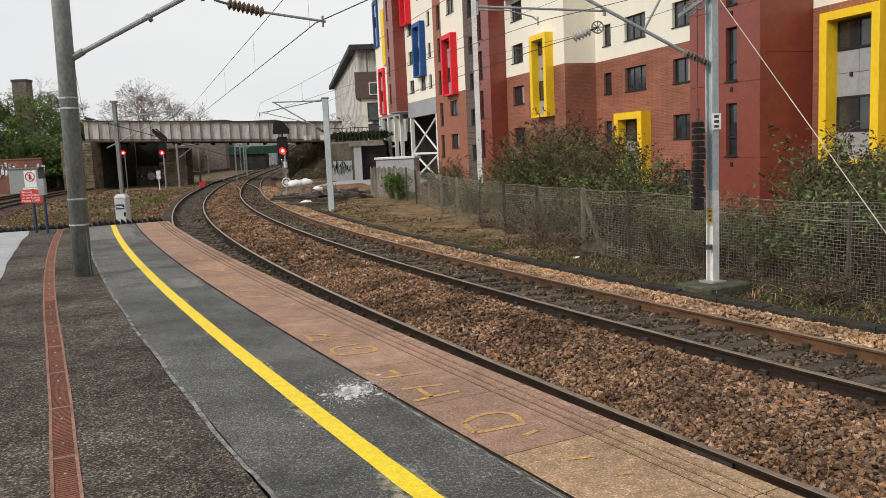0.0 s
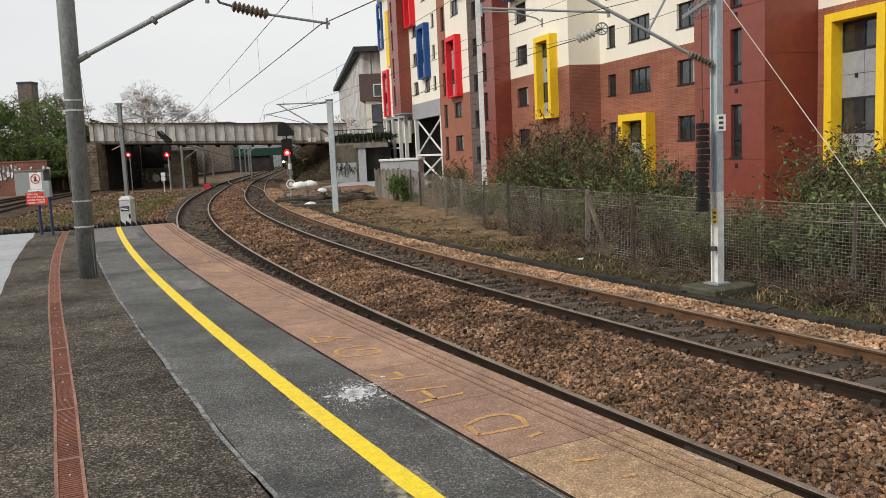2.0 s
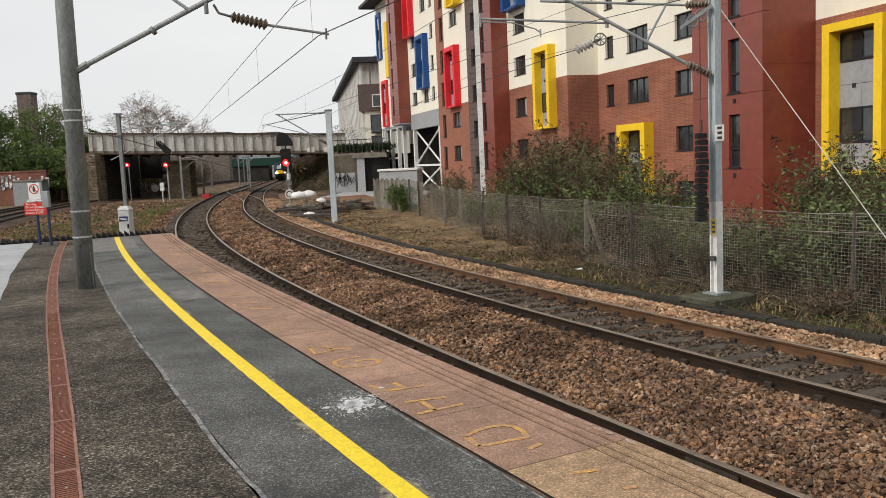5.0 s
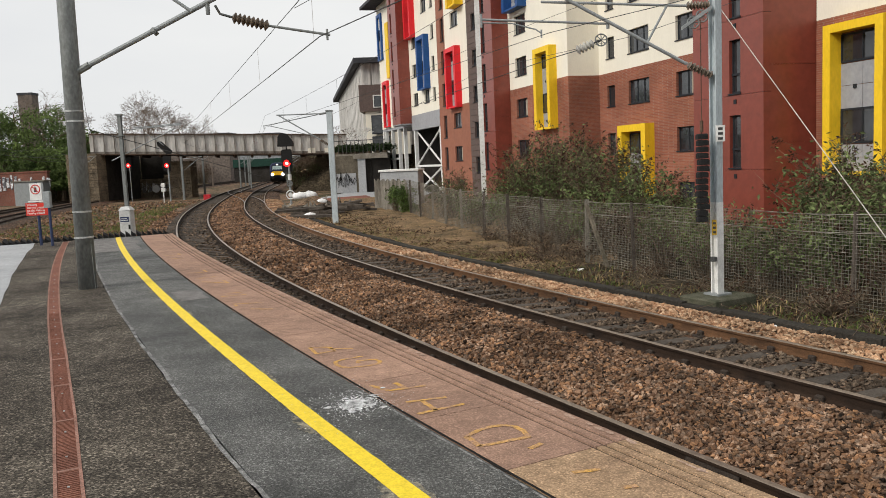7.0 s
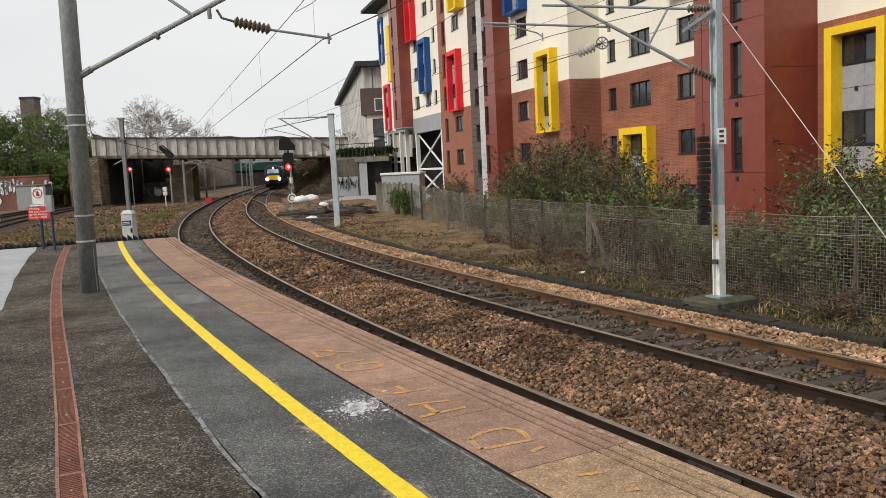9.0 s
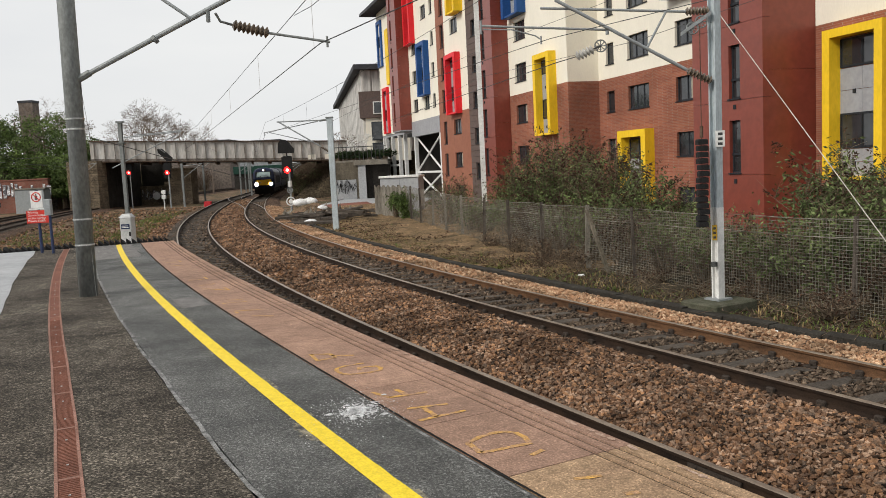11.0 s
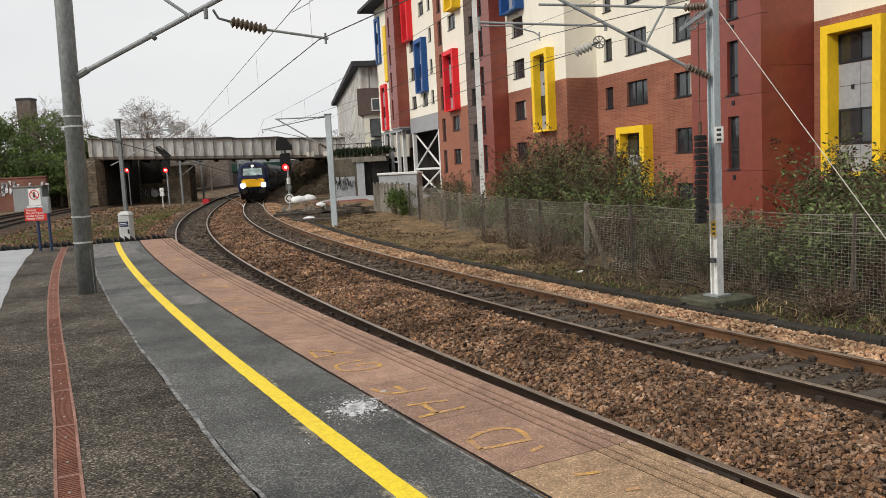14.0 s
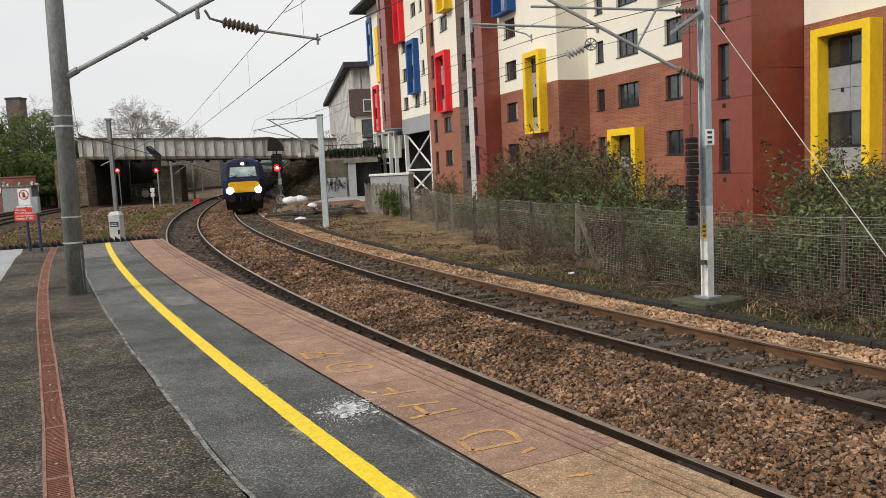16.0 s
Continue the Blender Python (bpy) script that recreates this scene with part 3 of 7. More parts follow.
platform = thing("platform", pose(0, 0, 0), "curved station platform of patched tarmac with pink coping slabs", "platform", kind="structure")
g = Geo()
g.loft([[at(drain_mid(s) + 0.072, s, 0), at(drain_mid(s) + 0.072, s, -1.3), at(-1.945, s, -1.3), at(-1.945, s, 0)] for s in np.linspace(SB, S_END, 40)], True)
part("tarmac_walk", g, TARMAC, platform, "worn brown tarmac")
g = Geo()
g.loft([[at(-9.0, s, 0), at(-9.0, s, -1.3), at(drain_mid(s) - 0.072, s, -1.3), at(drain_mid(s) - 0.072, s, 0)] for s in np.linspace(SB, S_END, 40)], True)
part("tarmac_apron", g, TARMAC, platform, "worn brown tarmac")
g = Geo()
ribbon(g, -1.915, -0.815, 0, 0, SB, S_END, thick=1.3)
part("tarmac_strip", g, TARMAC_DARK, platform, "newer dark grey tarmac strip")
g = Geo()
ribbon(g, -0.815, -0.08, -0.09, -0.09, SB, S_END, thick=1.2)
part("edge_wall", g, CONCRETE_OLD, platform, "platform wall under the coping")
# crack between the two tarmacs: an uneven filled seam
g = Geo()
pts = np.arange(SB, S_END, 0.12)
wob = [0.022 * noise.noise((s * 0.9, 0, 0)) + 0.012 * noise.noise((s * 5, 3, 0)) for s in pts]
wid = [0.012 + 0.012 * abs(noise.noise((s * 2.2, 7, 0))) for s in pts]
g.loft([[at(-1.93 + w - d, s, 0.003), at(-1.93 + w + d, s, 0.003)] for s, w, d in zip(pts, wob, wid)], False, closed=False)
part("crack_seam", g, CRACK, platform, "grey filled crack in the tarmac")
# black joint beside the coping
g = Geo()
g.loft([[at(-0.805 - 0.006 + 0.01 * noise.noise((s * 3, 1, 0)), s, 0.0025), at(-0.79, s, 0.0025)] for s in np.arange(SB, S_END, 0.15)], False, closed=False)
part("joint_seam", g, BLACK_GAP, platform, "tarry black seam along the coping")
g = Geo()
g.loft([[at(-0.835 - 0.03 * max(0, noise.noise((s * 1.1, 9, 0)) + 0.25), s, 0.002), at(-0.827, s, 0.002)] for s in np.arange(SB, 2.0, 0.12)], False, closed=False)
part("grout_seam", g, CRACK, platform, "grey grout beside the coping")
# pale concrete of the far inner part
g = Geo()
g.loft([[at(-9.0, s, 0.006), at(-3.22 + 0.05 * noise.noise((s * 0.7, 2, 0)), s, 0.006)] for s in np.arange(8.5, S_END + 0.05, 0.3)], False, closed=False)
part("concrete_apron", g, CONCRETE, platform, "smooth pale grey concrete")
g = Geo()
g.loft([[at(-1.9, s, 0.004), at(-0.84 - 0.25 * (noise.noise((s, 5, 0)) + 1) * 0.5, s, 0.004)] for s in np.arange(15.2, S_END + 0.05, 0.3)], False, closed=False)
part("pale_end", g, PATCH, platform, "pale end of the tarmac strip")
# yellow line
g = Geo()
g.loft([[at(-1.39 - 0.006 * noise.noise((s * 6, 1, 0)), s, 0.0045), at(-1.27 + 0.006 * noise.noise((s * 6, 4, 0)), s, 0.0045)] for s in np.arange(SB, S_END, 0.06)], False, closed=False)
part("yellow_line", g, PAINT_YELLOW, platform, "fresh bright yellow safety line")
g = Geo()
for o0, o1, sd in ((-1.47, -1.39, 1), (-1.27, -1.235, 5)):
    for s in np.arange(SB, 14, 0.05):
        k = noise.noise((s * 1.5, sd, 0)) + 0.45 * noise.noise((s * 9, sd, 0))
        if k > 0.08:
            w = min(1, (k - 0.08) * 2.5) * (o1 - o0)
            a, b = ((-1.39 - w, -1.385) if sd == 1 else (-1.275, -1.27 + w))
            ribbon(g, a, b, 0.003, 0.003, s, s + 0.05)
part("old_line", g, PAINT_EDGE, platform, "remains of an older worn line")
# repair patch
g = Geo()
g.loft([[at(-1.2, s, 0.0035), at(-0.86 + 0.04 * noise.noise((s * 4, 0, 0)), s, 0.0035)] for s in np.arange(7.3, 8.25, 0.08)], False, closed=False)
part("repair_patch", g, PATCH, platform, "pale rectangular repair patch")
# spilt white powder
g = Geo()
c0 = at(-0.97, 1.95)
for i in range(1500):
    a, r = rng.uniform(0, 6.283), abs(rng.normal(0, 0.15))
    q = (c0.x + r * math.cos(a) * 1.25, c0.y + r * math.sin(a) * 1.6, 0.0)
    sz = rng.uniform(0.002, 0.0075) * (1.4 if r < 0.1 else 0.8)
    t = rng.uniform(0, 3)
    g.add([(q[0] + sz * math.cos(t + k * 1.57), q[1] + sz * math.sin(t + k * 1.57), 0.003) for k in range(4)] + [(q[0], q[1], 0.003 + sz * 0.7)], [(0, 1, 4), (1, 2, 4), (2, 3, 4), (3, 0, 4)])
for k in range(34):
    a, r = rng.uniform(0, 6.283), abs(rng.normal(0, 0.09))
    q = (c0.x + r * math.cos(a) * 1.2, c0.y + r * math.sin(a) * 1.5)
    rr = rng.uniform(0.01, 0.032)
    g.add([(q[0] + rr * (0.6 + 0.5 * rng.random()) * math.cos(j * 0.5236), q[1] + rr * (0.6 + 0.5 * rng.random()) * math.sin(j * 0.5236), 0.0048 + k * 0.0002) for j in range(12)], [tuple(range(12))])
solo("spilt_powder", g, POWDER, "splash of white powder spilt on the dark tarmac", "spill", kind="stuff")


# coping slabs with three grooves along the edge
def slab(s0, s1, mat):
    g = Geo()
    prof = [(-0.79, -0.1), (-0.79, -0.004), (-0.785, 0.004)]
    for c in (-0.235, -0.165, -0.085):
        prof += [(c - 0.013, 0.004), (c - 0.011, -0.012), (c + 0.011, -0.012), (c + 0.013, 0.004)]
    prof += [(0.012, 0.004), (0.02, -0.006), (0.02, -0.1)]
    g.loft([[at(o, s, z) for o, z in reversed(prof)] for s in (s0 + 0.004, (s0 + s1) / 2, s1 - 0.004)], True)
    part("slab", g, mat, platform)


cuts = [-9.6, -8.5, -7.2, -6.0, -4.9, -3.7, -2.6, -1.6, -0.6, 0.42, 1.4, 2.4, 3.4, 4.4, 5.5, 6.6, 7.6, 8.7, 9.8, 10.9, 12.0, 13.1, 14.2, 15.3, 16.4, 17.4, 18.4, S_END]
for a, b in zip(cuts, cuts[1:]):
    slab(a, b, COPING_TAN if b < 0.5 else COPING)


for c in (-0.235, -0.165, -0.085):
    g = Geo()
    ribbon(g, c - 0.0112, c + 0.0112, -0.007, -0.007, cuts[0], S_END, 0.5)
    part("groove_strip", g, BLACK_GAP, platform, "black strip along a groove")


# worn lettering on the coping, read from the track side
def stroke(g, pts, w):
    """A painted strip of one width along a run of points, slightly uneven at its edges."""
    pts = [Vector(p) for p in pts]
    path = []
    for p, q in zip(pts, pts[1:]):
        k = max(1, int((q - p).length / 0.03))
        path += [p.lerp(q, i / k) for i in range(k)]
    path.append(pts[-1])
    rows = []
    for i, p in enumerate(path):
        d = path[min(i + 1, len(path) - 1)] - path[max(i - 1, 0)]
        n = Vector((-d.y, d.x)).normalized() * w / 2
        a, b = p + n * (1 + 0.35 * noise.noise((p.x * 40, p.y * 40, 1))), p - n * (1 + 0.35 * noise.noise((p.x * 40, p.y * 40, 5)))
        rows.append([at(b.x, b.y, 0.0068), at(a.x, a.y, 0.0068)])
    g.loft(rows, False, closed=False)


# each worn letter is a run of strokes in (across, along) the edge
LETTERS = (
    (((-0.71, 0.97), (-0.6, 1.02), (-0.5, 1.035), (-0.43, 1.01), (-0.395, 0.95), (-0.395, 0.86), (-0.43, 0.76), (-0.73, 0.79)), ((-0.71, 0.97), (-0.73, 0.79))),
    (((-0.43, 0.63), (-0.53, 0.6)), ((-0.55, 0.2), (-0.41, 0.16))),
    (((-0.7, 1.78), (-0.43, 1.72)), ((-0.75, 1.51), (-0.41, 1.52)), ((-0.6, 1.75), (-0.62, 1.51))),
    (((-0.73, 2.3), (-0.68, 2.1)), ((-0.68, 2.1), (-0.41, 2.06)), ((-0.56, 2.26), (-0.56, 2.1))),
    (((-0.44, 3.16), (-0.62, 3.16), (-0.69, 3.12), (-0.715, 3.02), (-0.71, 2.94), (-0.67, 2.88), (-0.5, 2.84), (-0.42, 2.86), (-0.39, 2.92), (-0.4, 3.0), (-0.53, 3.04), (-0.55, 2.98)),),
    (((-0.69, 3.76), (-0.72, 3.5), (-0.55, 3.5)), ((-0.69, 3.76), (-0.55, 3.66), (-0.56, 3.5)), ((-0.56, 3.6), (-0.4, 3.48))),
    (((-0.7, 6.6), (-0.41, 6.44)), ((-0.63, 6.1), (-0.42, 5.92)), ((-0.7, 6.6), (-0.72, 6.4))),
    (((-0.72, 7.28), (-0.42, 7.22)), ((-0.6, 7.5), (-0.42, 7.45))),
    (((-0.42, 9.32), (-0.68, 9.3)), ((-0.68, 8.9), (-0.39, 8.46), (-0.39, 8.8))),
    (((-0.7, 10.1), (-0.42, 10.0), (-0.42, 10.3)),),
    (((-0.7, 12.6), (-0.42, 12.5)), ((-0.7, 13.3), (-0.42, 13.2), (-0.42, 13.5))),
    (((-0.47, -0.08), (-0.4, -0.1)),),
)
letters = thing("worn_lettering", pose(0, 0, 0), "worn yellow painted letters on the coping slabs", "lettering")
for runs in LETTERS:
    for run in runs:
        g = Geo()
        stroke(g, run, 0.036)
        part("letter_stroke", g, PAINT_FADED, letters)

# chipped outer edge and specks of grit on the coping
g = Geo()
r = random.Random(31)
for k in range(420):
    s = r.uniform(-4, 16)
    o = r.choice((r.uniform(-0.03, -0.02), r.uniform(-0.03, -0.02), r.uniform(-0.75, -0.05)))
    if noise.noise((s * 0.7, 3, 0)) < -0.05 and o > -0.04:
        continue
    w, l = (r.uniform(0.006, 0.018), r.uniform(0.01, 0.05)) if o > -0.04 else (r.uniform(0.002, 0.005), r.uniform(0.002, 0.006))
    g.add([at(o + w * c * r.uniform(0.7, 1.2), s + l * e * r.uniform(0.7, 1.2), 0.006 + k * 0.00001) for c, e in ((-1, -0.5), (0, -1), (1, -0.4), (0.9, 0.6), (0, 1), (-0.9, 0.5))], [(0, 1, 2, 3, 4, 5)])
part("edge_chips", g, CHIPPED, platform, "pale chips along the coping's edge")["kind"] = "stuff"

# drain channel: frame and grating bars
drain = thing("drain_channel", pose(0, 0, 0), "long rust-red slotted drain channel set in the tarmac", "drain", kind="structure")
g = Geo()
ss = np.arange(SB, S_END, 0.4)
for e0, e1 in ((-0.072, -0.054), (0.054, 0.072)):
    g.loft([[at(drain_mid(s) + e0, s, 0.004), at(drain_mid(s) + e0, s, -0.03), at(drain_mid(s) + e1, s, -0.03), at(drain_mid(s) + e1, s, 0.004)] for s in ss], True)
part("frame", g, DRAIN_RIM, drain)
g = Geo()
g.loft([[at(drain_mid(s) - 0.078, s, -0.02), at(drain_mid(s) + 0.078, s, -0.02)] for s in ss], False, closed=False)
part("channel", g, BLACK_GAP, drain)
g = Geo()
for s in np.arange(0.2, 7.5, 0.028):
    m = drain_mid(s)
    g.hexa([at(m - 0.054, s, -0.015), at(m + 0.054, s, -0.015), at(m + 0.054, s + 0.017, -0.015), at(m - 0.054, s + 0.017, -0.015),
            at(m - 0.054, s, 0.0), at(m + 0.054, s, 0.0), at(m + 0.054, s + 0.017, 0.0), at(m - 0.054, s + 0.017, 0.0)])
ob = part("grating", g, DRAIN, drain)
ob["kind"] = "stuff"
g = Geo()
g.loft([[at(drain_mid(s) - 0.054, s, -0.001), at(drain_mid(s) + 0.054, s, -0.001)] for s in np.arange(7.5, S_END, 0.4)], False, closed=False)
part("far_grating", g, DRAIN, drain)
for s in np.arange(0.75, 12, 1.0):
    g = Geo()
    m = drain_mid(s)
    g.hexa([at(m - 0.054, s, -0.015), at(m + 0.054, s, -0.015), at(m + 0.054, s + 0.03, -0.015), at(m - 0.054, s + 0.03, -0.015),
            at(m - 0.054, s, 0.003), at(m + 0.054, s, 0.003), at(m + 0.054, s + 0.03, 0.003), at(m - 0.054, s + 0.03, 0.003)])
    part("end_bar", g, DRAIN_RIM, drain)
for s in np.arange(0.5, 12, 0.5):
    g = Geo()
    p = at(drain_mid(s), s, 0.001)
    g.disc((p.x, p.y, 0.002), (0, 0, 1), 0.007, 0.006, 8)
    part("bolt", g, STRAP, drain)

# ---- tracks ----
def rail(name, o, z, s0, s1, parent, top=RAIL_TOP, step=1.0, shift=None, side=RAIL_SIDE):
    prof = [(-0.07, -0.152), (0.07, -0.152), (0.07, -0.142), (0.012, -0.12), (0.009, -0.045), (0.034, -0.036), (0.035, -0.008), (0.027, 0.0), (-0.027, 0.0), (-0.035, -0.008), (-0.034, -0.036), (-0.009, -0.045), (-0.012, -0.12), (-0.07, -0.142)]
    n = int((s1 - s0) / step)
    ss = [s0 + (s1 - s0) * i / n for i in range(n + 1)]
    g = Geo()
    rings = [[at(o + (shift(s) if shift else 0) + a, s, z + b) for a, b in prof] for s in ss]
    g.loft(rings, True)
    k = len(prof)
    g.mi = [1 if i % k in (6, 7, 8) and i < k * n else 0 for i in range(len(g.f))]
    return part(name, g, [side, top], parent)


track_near = thing("railway_track", pose(0, 0, 0), "curved track beside the platform on dark sleepers", "railway track", "tracks")
track_far = thing("railway_track", pose(0, 0, 0), "curved track beyond the heaped ballast with rusty rails", "railway track", "tracks")
rail("rail", OFF_A, Z_A, -30, 290, track_near)
rail("rail", OFF_B, Z_B, -30, 290, track_near)
rail("rail", OFF_C, Z_C, -30, 290, track_far)
rail("rail", OFF_D, Z_D, -30, 290, track_far, side=RAIL_RUST)
g = Geo()
g.cbox(-1.25, 1.25, -0.125, 0.125, -0.2, 0, 0.012)
sleeper_me = g.mesh("sleeper", SLEEPER)
g = Geo()
g.cbox(-0.17, 0.17, -0.09, 0.09, 0, 0.025, 0.008)
for e in (-1, 1):
    g.cbox(min(e * 0.05, e * 0.11), max(e * 0.05, e * 0.11), -0.05, 0.05, 0.025, 0.09, 0.012)
    g.cyl((e * 0.14, 0, 0.02), (e * 0.14, 0, 0.05), 0.018, n=6)
chair_me = g.mesh("chair", CHAIR_IRON)


def lay(track, mid, z, lo, hi, chairs_to):
    s = lo
    while s < hi:
        p = at(mid, s, z - 0.178)
        m = Matrix.Translation(p) @ Matrix.Rotation(-float(heading(s)), 4, "Z") @ Matrix.Rotation(0.034, 4, "Y")
        ob = new("sleeper", sleeper_me)
        ob.parent = track
        ob.matrix_basis = m @ pose(random.uniform(-0.03, 0.03), 0, random.uniform(-0.006, 0.006), 0, 0, random.uniform(-0.8, 0.8))
        if s < chairs_to:
            for e in (-GAUGE / 2, GAUGE / 2):
                ch = new("chair", chair_me)
                ch.parent = track
                ch.matrix_basis = m @ pose(e, 0, 0.002)
        s += 0.66
    return s


lay(track_near, MID_1, (Z_A + Z_B) / 2, -8, 150, 34)
lay(track_far, MID_2, (Z_C + Z_D) / 2, -8, 150, 26)
# fishplated joints
for o, z, s, tr in ((OFF_D, Z_D, 9.1, track_far), (OFF_B, Z_B, 1.9, track_near)):
    g = Geo()
    for e in (-1, 1):
        g.loft([[at(o + e * 0.02, q, z - 0.12), at(o + e * 0.05, q, z - 0.12), at(o + e * 0.04, q, z - 0.045), at(o + e * 0.02, q, z - 0.045)] for q in (s - 0.3, s + 0.3)], True)
        for q in (-0.2, -0.07, 0.07, 0.2):
            p0, p1 = at(o + e * 0.045, s + q, z - 0.08), at(o + e * 0.075, s + q, z - 0.08)
            g.cyl(p0, p1, 0.02, n=6)
    part("fishplate", g, CHAIR_IRON, tr)


# crossover between the two tracks
def cross(s):
    k = min(1, max(0, (s - 60) / 50.0))
    return -(MID_2 - MID_1) * (k * k * (3 - 2 * k))


crossover = thing("crossover", pose(0, 0, 0), "crossover rails joining the two curved tracks", "railway track", "tracks")
rail("rail", OFF_C, -0.95, 62, 108, crossover, RAIL_BRIGHT, shift=cross)
rail("rail", OFF_D, -1.0, 62, 108, crossover, RAIL_BRIGHT, shift=cross)

# tracks of the other line beyond the platform
LEFT = [Vector(p) for p in ((-17.0, 20.0, 0), (-23.0, 37.0, 0), (-28.9, 53.8, 0), (-34.2, 73.3, 0), (-38.2, 94.5, 0), (-41.5, 124, 0), (-45.0, 168, 0), (-49.0, 230, 0))]
def left_at(k, o, z):
    i = min(int(k), len(LEFT) - 2)
    f = k - i
    p0, p1, p2, p3 = LEFT[max(i - 1, 0)], LEFT[i], LEFT[i + 1], LEFT[min(i + 2, len(LEFT) - 1)]
    q = 0.5 * ((2 * p1) + (p2 - p0) * f + (2 * p0 - 5 * p1 + 4 * p2 - p3) * f * f + (3 * p1 - p0 - 3 * p2 + p3) * f ** 3)
    d = (p2 - p1).normalized()
    return Vector((q.x + d.y * o, q.y - d.x * o, z))


for base in (0.0, -3.7):
    tr = thing("railway_track", pose(0, 0, 0), "distant rusty track of the other line", "railway track", "tracks")
    for o in (base - 1.505, base):
        g = Geo()
        g.loft([[left_at(k, o - 0.05, -1.16), left_at(k, o + 0.05, -1.16), left_at(k, o + 0.035, -1.0), left_at(k, o - 0.035, -1.0)] for k in np.arange(0, 7, 0.1)], True)
        part("rail", g, RAIL_SIDE, tr)
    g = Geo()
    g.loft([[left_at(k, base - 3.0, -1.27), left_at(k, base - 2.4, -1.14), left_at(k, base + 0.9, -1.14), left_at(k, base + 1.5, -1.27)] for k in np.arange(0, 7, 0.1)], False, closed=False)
    part("ballast", g, BALLAST_SHADED, tr, "brown stone ballast")
    g = Geo()
    for k in np.arange(0.6, 5, 0.038):
        c, d2 = left_at(k, base - 0.75, -1.13), left_at(k + 0.01, base - 0.75, -1.13)
        e = (d2 - c).normalized()
        n = Vector((e.y, -e.x, 0))
        q = [c - n * 1.25 - e * 0.12, c + n * 1.25 - e * 0.12, c + n * 1.25 + e * 0.12, c - n * 1.25 + e * 0.12]
        g.hexa([Vector((v.x, v.y, -1.2)) for v in q] + [Vector((v.x, v.y, -1.12)) for v in q])
    ob = part("sleeper", g, SLEEPER, tr)
    ob["kind"] = "stuff"

# cable trough beside the far track
g = Geo()
for s in np.arange(-10, 58, 1.0):
    j = random.uniform(-0.015, 0.015)
    g.loft([[at(7.38 + j, q, -1.3), at(7.62 + j, q, -1.3), at(7.62 + j, q, -1.14 + j), at(7.6 + j, q, -1.125 + j), at(7.4 + j, q, -1.125 + j), at(7.38 + j, q, -1.14 + j)] for q in (s + 0.01, s + 0.99)], True)
solo("cable_trough", g, TROUGH, "dark concrete cable trough along the track", "cable trough", kind="structure")


# ---- ballast stones ----
def stone_shapes(count, seed):
    r = random.Random(seed)
    out = []
    for _ in range(count):
        bm = bmesh.new()
        for _k in range(8):
            v = Vector((1 if _k & 1 else -1, 1 if _k & 2 else -1, 1 if _k & 4 else -1)) * 0.62
            bm.verts.new((v.x * r.uniform(0.2, 1.8), v.y * r.uniform(0.2, 1.4), v.z * r.uniform(0.3, 1.1)))
        bm.verts.remove(r.choice(list(bm.verts)))
        bmesh.ops.convex_hull(bm, input=bm.verts[:])
        for v in [v for v in bm.verts if not v.link_faces]:
            bm.verts.remove(v)
        bmesh.ops.triangulate(bm, faces=bm.faces[:])
        bm.verts.index_update()
        out.append((np.array([v.co[:] for v in bm.verts]), np.array([[v.index for v in f.verts] for f in bm.faces])))
        bm.free()
    return out


SHAPES = stone_shapes(10, 3)


